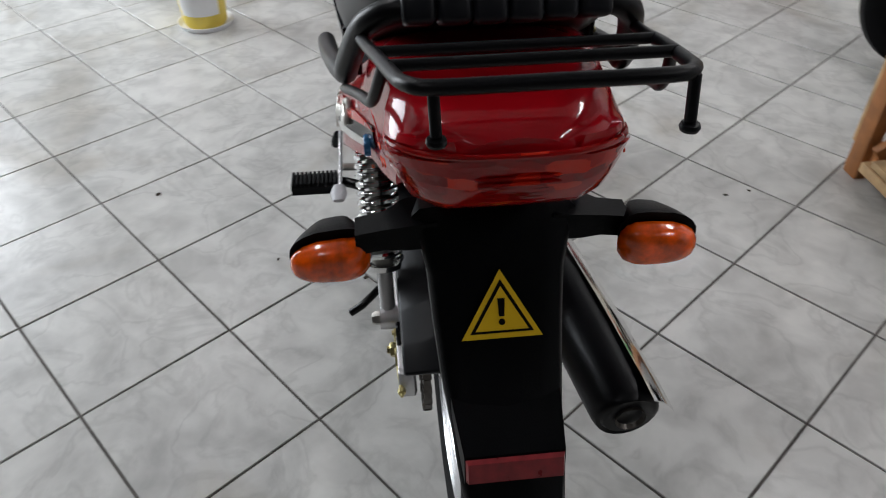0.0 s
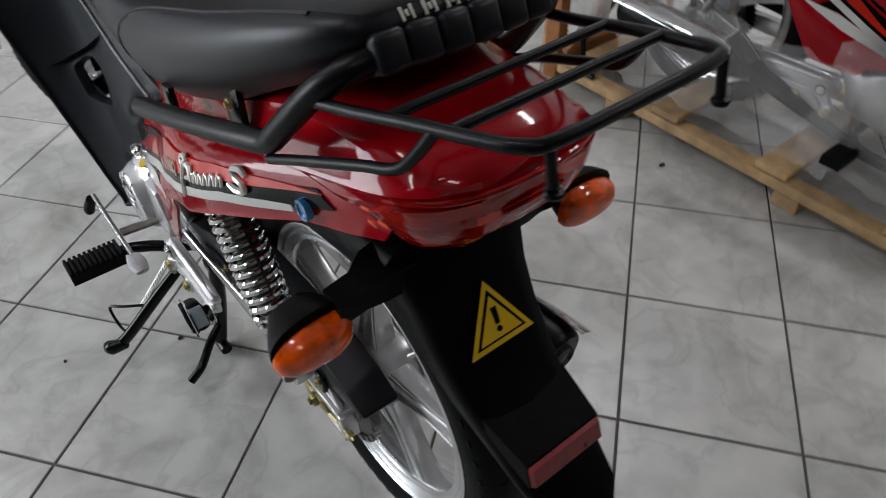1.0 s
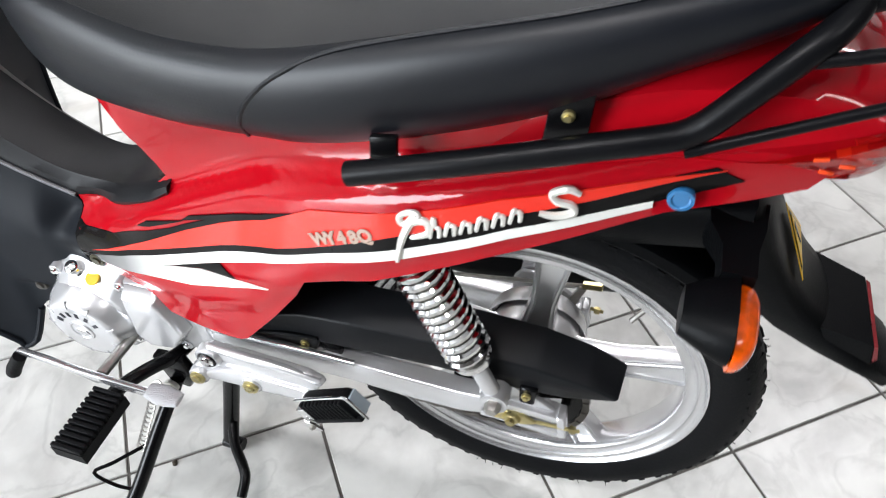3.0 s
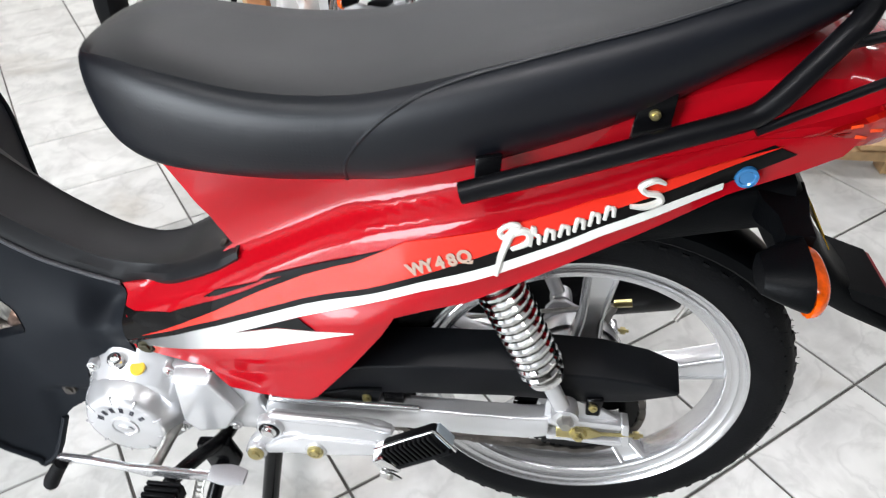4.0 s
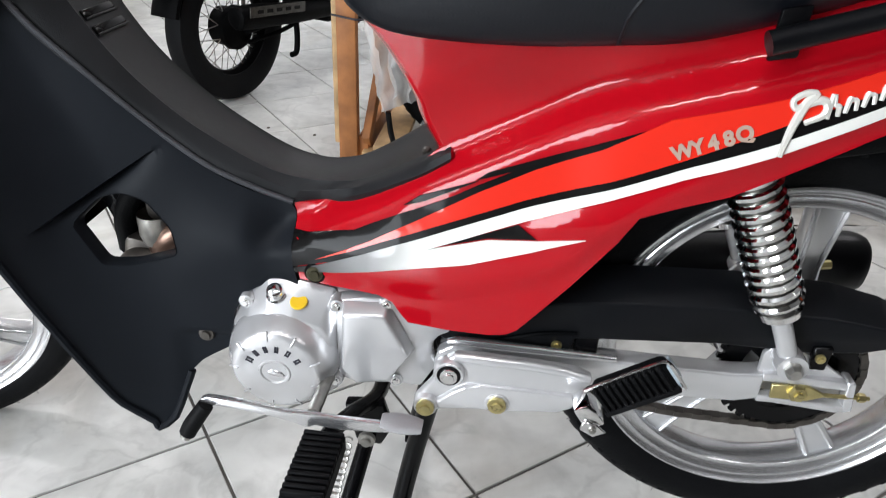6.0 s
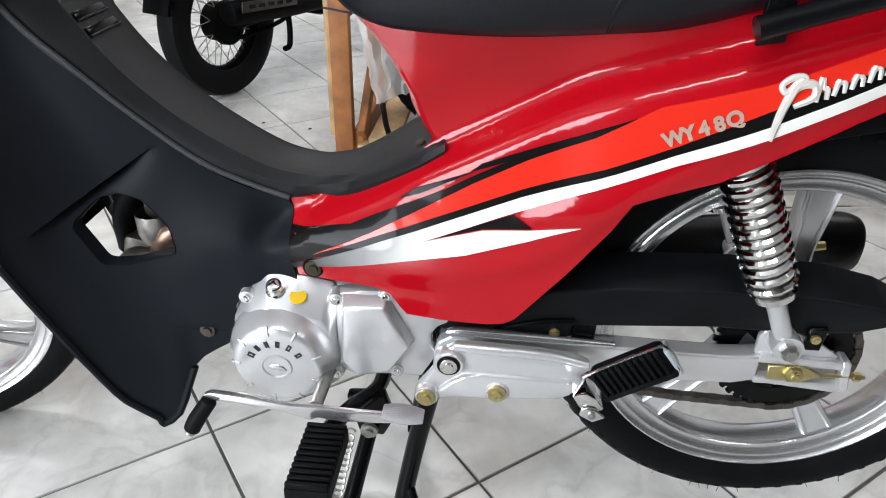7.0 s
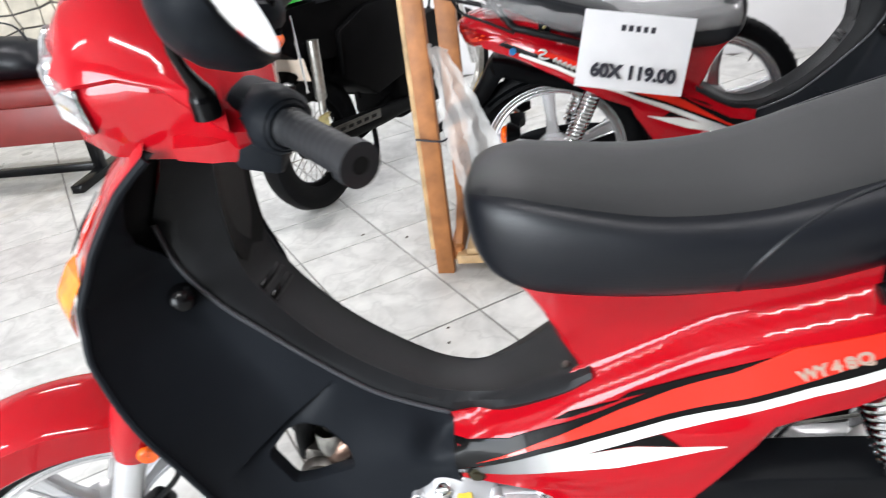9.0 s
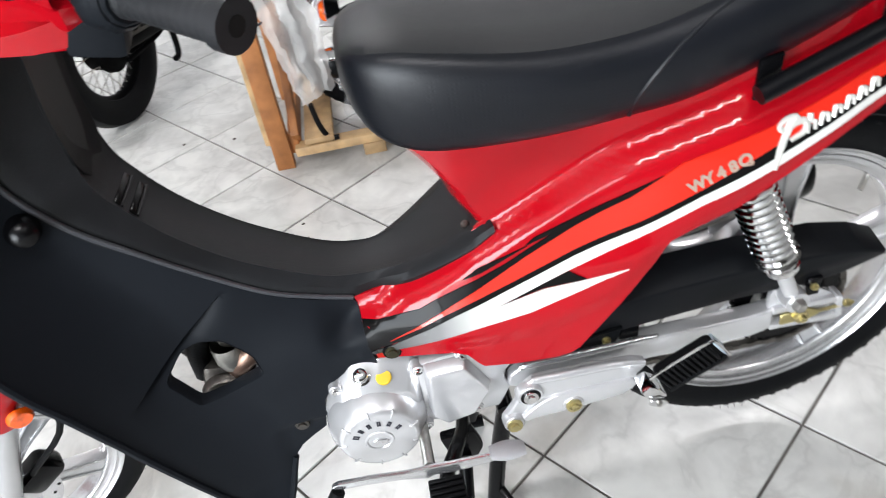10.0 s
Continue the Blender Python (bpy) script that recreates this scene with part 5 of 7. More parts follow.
        part("end_cap", block(c2 + d * 0.0, (0.0045, 0.019, 0.031), 0.002, frame3), mat("pale_peg_reflector", (0.34, 0.40, 0.44), 0.3, var=0.1), peg, "pale grey end reflector")
        w = [a - d * 0.05 + e3 * 0.0225 + e2 * 0.009, a + d * 0.3 + e3 * 0.0235 + e2 * 0.009, a + d * 0.9 + e3 * 0.0235 + e2 * 0.009, c2 + d * 0.03 + e3 * 0.02 + e2 * 0.009, c2 + d * 0.035 + e2 * 0.009, c2 + d * 0.03 - e3 * 0.02 + e2 * 0.009]
        part("bail", sweep(w, 0.0021, 8, 4), CHROME, peg)


def controls(bike):
    # rider footrests
    part("footrest_bar", sweep([(-0.5425, -0.205, 0.287), (-0.538, -0.185, 0.289), (-0.52, -0.15, 0.288), (-0.503, -0.1, 0.27), (-0.5, -0.05, 0.262), (-0.5, 0.05, 0.262), (-0.503, 0.1, 0.27), (-0.52, 0.15, 0.288), (-0.538, 0.185, 0.289), (-0.5425, 0.205, 0.287)], 0.0105, 12), GLOSS_BLACK, bike)
    for s in (-1, 1):
        a, b = Vector((-0.5425, s * 0.198, 0.289)), Vector((-0.5435, s * 0.293, 0.289))
        d = b - a
        bm = loft([[a + d * t + Vector((x, 0, z)) for x, z in ((-0.024, -0.014), (0.024, -0.014), (0.024, 0.006), (-0.024, 0.006))] for t in (0, 0.5, 1)])
        fr = part("footrest_rubber", bm, RUBBER, bike, "ribbed black rubber footrest")
        for i in range(11):
            part("rib", block(a + d * (0.04 + 0.092 * i) + Vector((0, 0, 0.009)), (0.047, 0.0058, 0.0085), 0.0012, seg=1), RUBBER, fr)
    # gear lever, rocking on its shaft
    lever = part("gear_lever", slab([(-0.692, 0.316), (-0.69, 0.324), (-0.682, 0.328), (-0.64, 0.326), (-0.59, 0.3185), (-0.56, 0.319), (-0.53, 0.317), (-0.485, 0.3165), (-0.452, 0.3175), (-0.446, 0.312), (-0.452, 0.306), (-0.49, 0.302), (-0.53, 0.3), (-0.555, 0.303), (-0.565, 0.298), (-0.578, 0.302), (-0.60, 0.308), (-0.65, 0.3145), (-0.682, 0.316)], -0.194, -0.186, 0.0018, 2), ALU_BRIGHT, bike, "polished heel-and-toe gear lever")
    part("toe_rubber", sweep([(-0.683, -0.196, 0.318), (-0.70, -0.203, 0.292), (-0.706, -0.205, 0.28)], [0.0095, 0.0105, 0.01], 12), RUBBER, lever)
    part("toe_tip", sweep([(-0.706, -0.205, 0.28), (-0.709, -0.206, 0.274)], 0.007, 10), STEEL, lever)
    part("heel_plate", sweep([Vector((-0.478, -0.192, 0.321)) + Vector((0.0014 * i, 0, -0.0001 * i)) for i in range(35)], [(0.011 + 0.005 * math.sin(math.pi * i / 34)) * (1.0 if i % 2 else 0.96) for i in range(35)], 14, 1, 0.4), mat("knurled_steel", (0.46, 0.46, 0.47), 0.45, 0.8, var=0.1, bump=1.0, bscale=750), lever, "knurled oval heel plate")
    part("lever_shaft", sweep([(-0.56, -0.185, 0.312), (-0.56, -0.1, 0.305)], 0.008, 12), STEEL, lever)
    # centre stand, both feet on the floor
    stand = thing_part("centre_stand", bike, "black tubular centre stand, down")
    for s in (-1, 1):
        part("leg", sweep([(-0.432, s * 0.075, 0.265), (-0.455, s * 0.082, 0.15), (-0.475, s * 0.1, 0.03)], 0.0135, 12), GLOSS_BLACK, stand)
        part("foot", sweep([(-0.49, s * 0.1, 0.012), (-0.455, s * 0.1, 0.012)], 0.012, 10, 1), GLOSS_BLACK, stand)
    part("cross_tube", sweep([(-0.434, -0.09, 0.265), (-0.434, 0.09, 0.265)], 0.014, 12), GLOSS_BLACK, stand)
    part("tang", sweep([(-0.463, -0.092, 0.085), (-0.445, -0.125, 0.07), (-0.415, -0.155, 0.062), (-0.405, -0.17, 0.055), (-0.402, -0.194, 0.04)], 0.0085, 10, 5), GLOSS_BLACK, stand)
    # side stand hangs clear of the floor
    side = part("side_stand", sweep([(-0.508, -0.12, 0.225), (-0.522, -0.18, 0.165), (-0.537, -0.245, 0.098), (-0.545, -0.272, 0.075)], [0.0105, 0.011, 0.011, 0.011], 12), GLOSS_BLACK, bike, "black side stand, swung down")
    part("foot", sweep([(-0.535, -0.262, 0.082), (-0.552, -0.285, 0.07), (-0.565, -0.29, 0.07)], [0.012, 0.015, 0.01], 10), GLOSS_BLACK, side)
    part("lug", slab([(-0.54, 0.27), (-0.49, 0.275), (-0.478, 0.235), (-0.492, 0.205), (-0.525, 0.21)], -0.118, -0.1, 0.004), GLOSS_BLACK, side)
    bolt("pivot_bolt", (-0.508, -0.13, 0.228), 0.0115, side, STEEL, 0.01)
    bm_pts = []
    a, b = Vector((-0.533, -0.135, 0.225)), Vector((-0.545, -0.205, 0.142))
    d = b - a
    for i in range(14 * 10 + 1):
        an = 2 * math.pi * i / 10
        bm_pts.append(a + d * (i / 140) + Vector((0.007 * math.cos(an), 0.0045 * math.sin(an), 0.0045 * math.sin(an))))
    part("spring", sweep(bm_pts, 0.0015, 5, 1), STEEL, side)
    part("wire_loop", sweep([(-0.54, -0.2, 0.145), (-0.575, -0.235, 0.135), (-0.6, -0.255, 0.125), (-0.57, -0.255, 0.1), (-0.54, -0.25, 0.095)], 0.003, 7, 4), GLOSS_BLACK, side)


EDGE = table([(0.2, -0.785), (0.207, -0.79), (0.218, -0.81), (0.249, -0.838), (0.321, -0.866), (0.417, -0.897), (0.47, -0.912), (0.567, -0.94), (0.64, -0.97), (0.709, -0.988), (0.777, -0.984), (0.845, -0.948), (0.91, -0.901), (0.938, -0.868), (0.97, -0.84), (1.0, -0.82)])
FLARE = table([(0.2, 0.035), (0.3, 0.05), (0.45, 0.075), (0.6, 0.105), (0.72, 0.11), (0.85, 0.1), (0.95, 0.07)])


FOLD = table([(0.2, 0.16), (0.26, 0.15), (0.33, 0.14), (0.42, 0.125), (0.5, 0.12), (0.6, 0.115), (0.7, 0.09), (0.8, 0.075), (0.95, 0.07)])
SEAM_Y = soft_table([(-0.94, 0.076), (-0.915, 0.08), (-0.881, 0.074), (-0.833, 0.068), (-0.776, 0.058), (-0.712, 0.053), (-0.656, 0.049), (-0.611, 0.047)])
SEAM_Z = soft_table([(-0.94, 0.80), (-0.916, 0.772), (-0.881, 0.714), (-0.833, 0.664), (-0.776, 0.607), (-0.712, 0.556), (-0.656, 0.530), (-0.611, 0.515)])
BELLY = soft_table([(-0.9, 0.098), (-0.85, 0.095), (-0.75, 0.091), (-0.61, 0.085)])
LEAN = soft_table([(-0.9, 0.13), (-0.80, 0.17), (-0.74, 0.26), (-0.66, 0.6), (-0.61, 0.78)])
CREASE = (-0.865, 0.509, -0.755, 0.584)


def wing(x, z):
    """Half width of the leg shield: leans out from the seam to a belly, then turns out to the front edge in a deep hollow."""
    d = x - EDGE(z)
    up = SEAM_Y(x) + LEAN(x) * max(0.0, SEAM_Z(x) - z) - 0.035 * step(0.62, 0.95, z) * step(0.02, 0.2, d)
    cap, k = BELLY(x), 0.010
    h = max(0.0, k - abs(up - cap)) / k
    y = min(up, cap) - h * h * k * 0.25
    y += (FLARE(z) - 0.004) * max(0.0, 1.0 - d / FOLD(z)) ** 1.8
    # air scoop sunk below the slanting crease, running out to the rear
    x0, z0, x1, z1 = CREASE
    t = (x - x0) / (x1 - x0)
    under = z0 + (z1 - z0) * t - z
    if under > 1e-5 and t < 1.05:
        y -= 0.017 * step(1.02, 0.45, t) * math.exp(-under / 0.02) * step(-0.25, 0.02, t)
    y -= 0.005 * step(0.342, 0.336, z) * step(-0.77, -0.745, x)
    return y + (flank(x, z) + 0.002 - y) * step(-0.67, -0.612, x)


def wing_right(x, z):
    """The right half stands out wider at its front edge."""
    d = x - EDGE(z)
    return wing(x, z) + 0.86 * (FLARE(z) - 0.004) * max(0.0, 1.0 - d / FOLD(z)) ** 1.8 * step(-0.612, -0.67, x)


def spline_xz(pts):
    return [(v.x, v.z) for v in spline([(x, 0, z) for x, z in pts], 3)]


def front_body(bike):
    corners = [(-0.857, 0.494), (-0.83, 0.438), (-0.80, 0.434), (-0.745, 0.45), (-0.752, 0.482), (-0.782, 0.516), (-0.808, 0.523), (-0.832, 0.519)]
    hole = []
    for i, (x, z) in enumerate(corners):
        (xa, za), (xb, zb) = corners[i - 1], corners[(i + 1) % len(corners)]
        la, lb = (0.008 / math.hypot(xa - x, za - z), 0.008 / math.hypot(xb - x, zb - z))
        p, q = (x + (xa - x) * la, z + (za - z) * la), (x + (xb - x) * lb, z + (zb - z) * lb)
        hole += [((1 - t) ** 2 * p[0] + 2 * t * (1 - t) * x + t * t * q[0], (1 - t) ** 2 * p[1] + 2 * t * (1 - t) * z + t * t * q[1]) for t in (0, 0.33, 0.67, 1)]
    low = [(EDGE(z), z) for z in np.linspace(0.935, 0.21, 32)]
    outline = low + [(-0.792, 0.2), (-0.772, 0.212), (-0.759, 0.25), (-0.75, 0.276), (-0.735, 0.292), (-0.694, 0.318), (-0.688, 0.345), (-0.683, 0.376), (-0.662, 0.408), (-0.632, 0.423), (-0.6, 0.423), (-0.604, 0.449), (-0.608, 0.505)] + spline_xz([(-0.612, 0.512), (-0.656, 0.526), (-0.712, 0.553), (-0.776, 0.604), (-0.833, 0.661), (-0.881, 0.712), (-0.915, 0.772), (-0.932, 0.83), (-0.91, 0.89), (-0.89, 0.92)])
    cx0, cz0, cx1, cz1 = CREASE
    for s, half in ((-1, wing), (1, wing_right)):
        p = part("leg_shield", shell(outline, half, 0.004, 0.007, s, 0, None, [hole], [CREASE, (cx0 + 0.001, cz0 - 0.0022, cx1 + 0.001, cz1 - 0.0022)]), PLASTIC, bike, "matt black plastic leg shield", 40)
        rim = [(EDGE(z), s * (half(EDGE(z), z) - 0.001), z) for z in np.linspace(0.935, 0.21, 24)] + [(x, s * (half(x, z) - 0.001), z) for x, z in ((-0.792, 0.2), (-0.772, 0.212), (-0.759, 0.25), (-0.75, 0.276))]
        part("edge_bead", sweep(rim, 0.0055, 8, 2), PLASTIC, p)
        mx, mz = -0.80, 0.475
        rings = []
        for f, dy in ((1.012, 0.0004), (1.0, 0.0012), (0.975, -0.001), (0.955, -0.008), (0.95, -0.018)):
            rings.append([(mx + (x - mx) * f, s * (half(x, z) + dy), mz + (z - mz) * f) for x, z in hole])
        part("hole_lip", loft(rings, True, False), PLASTIC, p, "", 60)
        bolt("shield_screw", (-0.725, s * (half(-0.725, 0.335) - 0.001), 0.335), 0.0105, p, DARK_STEEL, 0.008, s)
        part("bag_hook", lathe_dir((-0.918, s * 0.09, 0.735), (0.45, s * 0.85, 0.25), [(0.0001, 0.026), (0.008, 0.0245), (0.0135, 0.020), (0.0145, 0.012), (0.0165, 0.008), (0.0185, 0.0), (0.0185, -0.012)]), GLOSS_BLACK, p, "round black knob")
    # dark plate added behind the openings, to darken what shows through them
    part("inner_duct", loft([[(x, y, z) for y in (-0.072, -0.04, 0.04, 0.072)] + [(x - 0.006, y, z) for y in (0.072, 0.04, -0.04, -0.072)] for x, z in ((-0.945, 0.60), (-0.91, 0.52), (-0.884, 0.456))]), DARKENED_PLASTIC, bike)
    # centre tunnel: outer seam (x, half width, z) and the ridge of its flat top, station by station
    seam = [(-0.885, 0.06, 0.985), (-0.905, 0.07, 0.9), (-0.932, 0.077, 0.83), (-0.916, 0.08, 0.775), (-0.881, 0.075, 0.717), (-0.833, 0.069, 0.667), (-0.776, 0.0595, 0.610), (-0.712, 0.0545, 0.559),
            (-0.656, 0.0505, 0.532), (-0.611, 0.048, 0.516), (-0.575, 0.046, 0.522), (-0.527, 0.067, 0.542), (-0.46, 0.086, 0.579), (-0.422, 0.088, 0.604)]
    ridge = [(-0.845, 0.048, 0.98), (-0.851, 0.049, 0.9), (-0.857, 0.048, 0.825), (-0.852, 0.047, 0.75), (-0.829, 0.045, 0.705), (-0.791, 0.044, 0.656), (-0.738, 0.043, 0.609), (-0.685, 0.041, 0.575),
             (-0.64, 0.039, 0.552), (-0.605, 0.037, 0.543), (-0.57, 0.037, 0.542), (-0.522, 0.046, 0.554), (-0.456, 0.064, 0.594), (-0.424, 0.072, 0.611)]
    rings = []
    for p, q in zip(spline(seam, 5), spline(ridge, 5)):
        m = p.lerp(q, 0.45) + Vector((0, 0.004, 0.003))
        inner = q + (p - q).normalized() * 0.004 + Vector((0, 0, 0.0))
        low = 1.0 - 0.75 * step(-0.69, -0.63, p.x)
        half = [Vector((p.x - 0.02 * low, max(0.02, p.y - 0.03), p.z - 0.012 - 0.03 * low)), Vector((p.x - 0.012 * low, p.y - 0.004, p.z - 0.004 - 0.022 * low)), p, m, inner, q, Vector((q.x - 0.001, q.y * 0.85, q.z - 0.0025)), Vector((q.x, 0, q.z - 0.002))]
        rings.append([Vector((v.x, -v.y, v.z)) for v in half] + [Vector(v) for v in reversed(half[:-1])])
    tunnel = part("step_through_tunnel", loft(rings), MAT_RUBBER, bike, "grey-black plastic step-through cover", 42)
    for s in (-1, 1):
        part("seam_edge", sweep([(v.x, s * (v.y + 0.0015), v.z) for v in spline(seam[2:10], 5)], 0.0034, 8, 1), SEAM, tunnel)
    for x, z in ((-0.8385, 0.7145), (-0.827, 0.6985)):
        # no hollow here: the black block paints the shade inside the slot
        slot = part("vent_slot", block((x, -0.006, z), (0.0095, 0.064, 0.005), 0.0022, pose(0, 0, 0, 0, 55, 0)), BLACK_DECAL, tunnel, "vent slot, its shaded recess a flush black block")
        part("slot_lip", sweep([(x + 0.0048, 0.027, z - 0.004), (x + 0.0052, -0.006, z - 0.0036), (x + 0.0048, -0.038, z - 0.004)], 0.0016, 8, 4), MAT_RUBBER, slot)
    # sunk glossy channel down the upper half of the tunnel
    rings = []
    for k, q in enumerate(spline(ridge[:4] + [(-0.842, 0.046, 0.725)], 5)):
        w = q.y * 0.93 * (1.0 - step(0.775, 0.722, q.z)) + 0.004
        up = Vector((0.9, 0, 0.3)).normalized()
        row = [Vector((q.x, u * w, q.z)) + up * (0.0012 - 0.0035 * (1 - u * u) * step(0.73, 0.8, q.z) - 0.005 * step(0.77, 0.725, q.z)) for u in np.linspace(-1, 1, 9)]
        rings.append(row + [v - up * 0.006 for v in reversed(row)])
    part("tunnel_channel", loft(rings), DARKENED_PLASTIC, tunnel, "glossy black sunk channel", 50)
    part("frame_tube", sweep([(-0.93, 0, 0.78), (-0.88, 0, 0.58), (-0.845, 0, 0.46), (-0.80, 0, 0.40)], 0.026, 12), GLOSS_BLACK, bike)
    bolt_top = part("mat_rivet", lathe_dir((-0.452, -0.05, 0.5935), (-0.4, -0.3, 0.85), [(0.0001, 0.006), (0.005, 0.005), (0.006, 0)]), DARK_STEEL, tunnel)
    for s, half in ((-1, wing), (1, wing_right)):
        rings = []
        for z in np.linspace(0.775, 0.94, 12):
            xs = float(np.interp(z, [0.7, 0.775, 0.83, 0.9, 0.985], [-0.88, -0.917, -0.936, -0.91, -0.89]))
            ys = float(np.interp(z, [0.7, 0.775, 0.83, 0.9, 0.985], [0.08, 0.078, 0.07, 0.064, 0.055]))
            xe, ye = EDGE(z) + 0.004, half(EDGE(z), z) - 0.003
            row = [(xe + (xs - xe) * t - 0.026 * math.sin(math.pi * t), s * (ye + (ys - ye) * t), z) for t in np.linspace(0, 1, 7)]
            rings.append(row + [(x - 0.004, y, zz) for x, y, zz in reversed(row)])
        # darker plastic than the shield's own paints the shade of this recess
        part("shield_back", loft(rings), DARKENED_PLASTIC, bike)
    # under-seat red front between tunnel and seat
    rings = []
    for x, z in spline_xz([(-0.425, 0.6), (-0.434, 0.612), (-0.447, 0.636), (-0.453, 0.655), (-0.471, 0.686), (-0.491, 0.712), (-0.516, 0.737), (-0.522, 0.752)]):
        w = flank(x, z) - 0.001
        ring = [(x - 0.02 * (1 - abs(u) ** 3), u * w, z) for u in np.linspace(-1, 1, 15)]
        rings.append(ring + [(q[0] + 0.004, q[1], q[2]) for q in reversed(ring)])
    part("seat_front_panel", loft(rings), RED, bike, "glossy red panel under the seat nose", 60)
    # red front apron between the shields
    rings = []
    for z in np.linspace(0.985, 0.64, 18):
        q = min(z, 0.93)
        x = EDGE(q)
        wl, wr = (f(x, q) - 0.004 - 0.6 * (z - q) for f in (wing, wing_right))
        bulge = 0.05 + 0.015 * step(0.5, 0.75, z)
        ring = [(x - 0.004 - bulge * (1 - abs(u) ** 2.6), u * (wl if u < 0 else wr), z) for u in np.linspace(-1, 1, 21)]
        rings.append(ring + [(q[0] + 0.005, q[1], q[2]) for q in reversed(ring)])
    apron = part("front_apron", loft(rings), RED, bike, "glossy red front apron", 60)
    for s, half in ((-1, wing), (1, wing_right)):
        part("front_turn_signal", loft([[(EDGE(z) - 0.007 - 0.05 * d, s * (half(EDGE(z), z) + 0.003 + 0.008 * math.sin(math.pi * (z - 0.745) / 0.065) - 0.05 * d), z) for d in (0, 0.2, 0.6, 1.0)] + [(EDGE(z) - 0.06, s * (half(EDGE(z), z) - 0.07), z)] for z in np.linspace(0.745, 0.81, 8)]), AMBER_FRONT, apron, "amber front turn signal")
        part("apron_decal", sweep([(EDGE(z) - 0.024, s * (half(EDGE(z), z) - 0.011), z) for z in (0.90, 0.87, 0.835)], [0.001, 0.004, 0.001], 8, 4, 1.0), ORANGE_RED, apron)
        part("apron_decal", sweep([(EDGE(z) - 0.031, s * (half(EDGE(z), z) - 0.010), z) for z in (0.905, 0.87, 0.84)], [0.0005, 0.002, 0.0005], 8, 4, 1.0), BLACK_DECAL, apron)


STEER, FORK_STEER = 24.0, 30.0
TOP = Vector((-0.80, 0, 0.96))
AXIS = Vector((0.44, 0, 0.90)).normalized()
TURN = Matrix.Translation(TOP) @ Matrix.Rotation(radians(STEER), 4, AXIS) @ Matrix.Translation(-TOP)

HEAD = Vector((-0.87, 0, 0.96))
FORK_TURN = Matrix.Translation(HEAD) @ Matrix.Rotation(radians(FORK_STEER), 4, AXIS) @ Matrix.Translation(-HEAD)


def front_end(bike):
    """Fork, wheel, mudguard and handlebar, turned to the left about the steering head."""
    made = []
    def keep(ob):
        made.append(ob)
        return ob
    w = keep(wheel(bike, "front_wheel", "front wheel with silver cast spokes and a drilled disc", FX, FZ, True))
    fork = keep(thing_part("front_fork", bike, "silver telescopic fork with red covers"))
    for s in (-1, 1):
        a, b = Vector((FX + 0.012, s * 0.075, FZ)), Vector((-1.075, s * 0.08, 0.6))
        part("fork_leg", sweep([a, a.lerp(b, 0.68)], [0.022, 0.0235], 16, 1), ALU, fork)
        part("stanchion", sweep([a.lerp(b, 0.5), b], 0.016, 14, 1), CHROME, fork)
        cover = part("fork_cover", sweep([a.lerp(b, 0.67), a.lerp(b, 0.76), a.lerp(b, 0.92), b], [0.028, 0.034, 0.036, 0.034], 16, 2), RED, fork, "glossy red fork cover")
        part("side_reflector", lathe([(0.0001, s * 0.008), (0.013, s * 0.008), (0.016, s * 0.004), (0.016, 0)], (a.lerp(b, 0.73).x + 0.02, s * 0.112, a.lerp(b, 0.73).z), 16), AMBER, cover)
    part("caliper", block((FX + 0.09, -0.06, FZ + 0.06), (0.06, 0.04, 0.045), 0.01, pose(0, 0, 0, 0, -30, 0)), GLOSS_BLACK, fork)
    part("brake_hose", sweep([(FX + 0.09, -0.08, FZ + 0.09), (FX + 0.17, -0.11, FZ + 0.2), (-1.08, -0.08, 0.55)], 0.0045, 8), RUBBER, fork)
    g = keep(thing_part("front_mudguard", bike, "glossy red front mudguard"))
    part("guard_shell", arc_guard((FX, FZ), 0.298, 0.06, radians(42), radians(150), 30, 0.003, 0.06), RED, g)
    h = keep(thing_part("handlebar", bike, "red handlebar cover with headlight, mirrors and grips"))
    # cover: x, bottom, top, half width
    st = [(-0.99, 0.985, 1.04, 0.045), (-0.98, 0.962, 1.072, 0.072), (-0.955, 0.945, 1.10, 0.092), (-0.915, 0.938, 1.115, 0.106), (-0.875, 0.936, 1.105, 0.122), (-0.845, 0.938, 1.075, 0.15), (-0.818, 0.942, 1.048, 0.175), (-0.79, 0.95, 1.03, 0.172), (-0.77, 0.958, 1.018, 0.15)]
    rings = []
    for x, zb, zt, wd in st:
        zm = zb + 0.55 * (zt - zb)
        o = [(0, zt), (0.4 * wd, zt - 0.004), (0.7 * wd, zt - 0.02), (0.92 * wd, zm + 0.012), (wd, zm), (0.97 * wd, zm - 0.015), (0.85 * wd, zb + 0.01), (0.6 * wd, zb), (0, zb)]
        rings.append([(x, y, z) for y, z in o] + [(x, -y, z) for y, z in reversed(o[1:-1])])
    part("handlebar_cover", loft(rings), RED, h, "glossy red handlebar cover", 45)
    # the visor stands proud of the lower half, its edge running back from the lamp
    rings = []
    for (x, zb, zt, wd), edge in zip(st[:7], (0.62, 0.62, 0.6, 0.56, 0.5, 0.42, 0.36)):
        zm = zb + (0.45 + 0.3 * edge) * (zt - zb)
        o = [(0, zt + 0.004), (0.4 * wd, zt), (0.72 * wd, zt - 0.018), (0.945 * wd + 0.002, zm + 0.018), (wd + 0.0045, zm + 0.002), (wd + 0.001, zm - 0.003), (0.9 * wd, zm)]
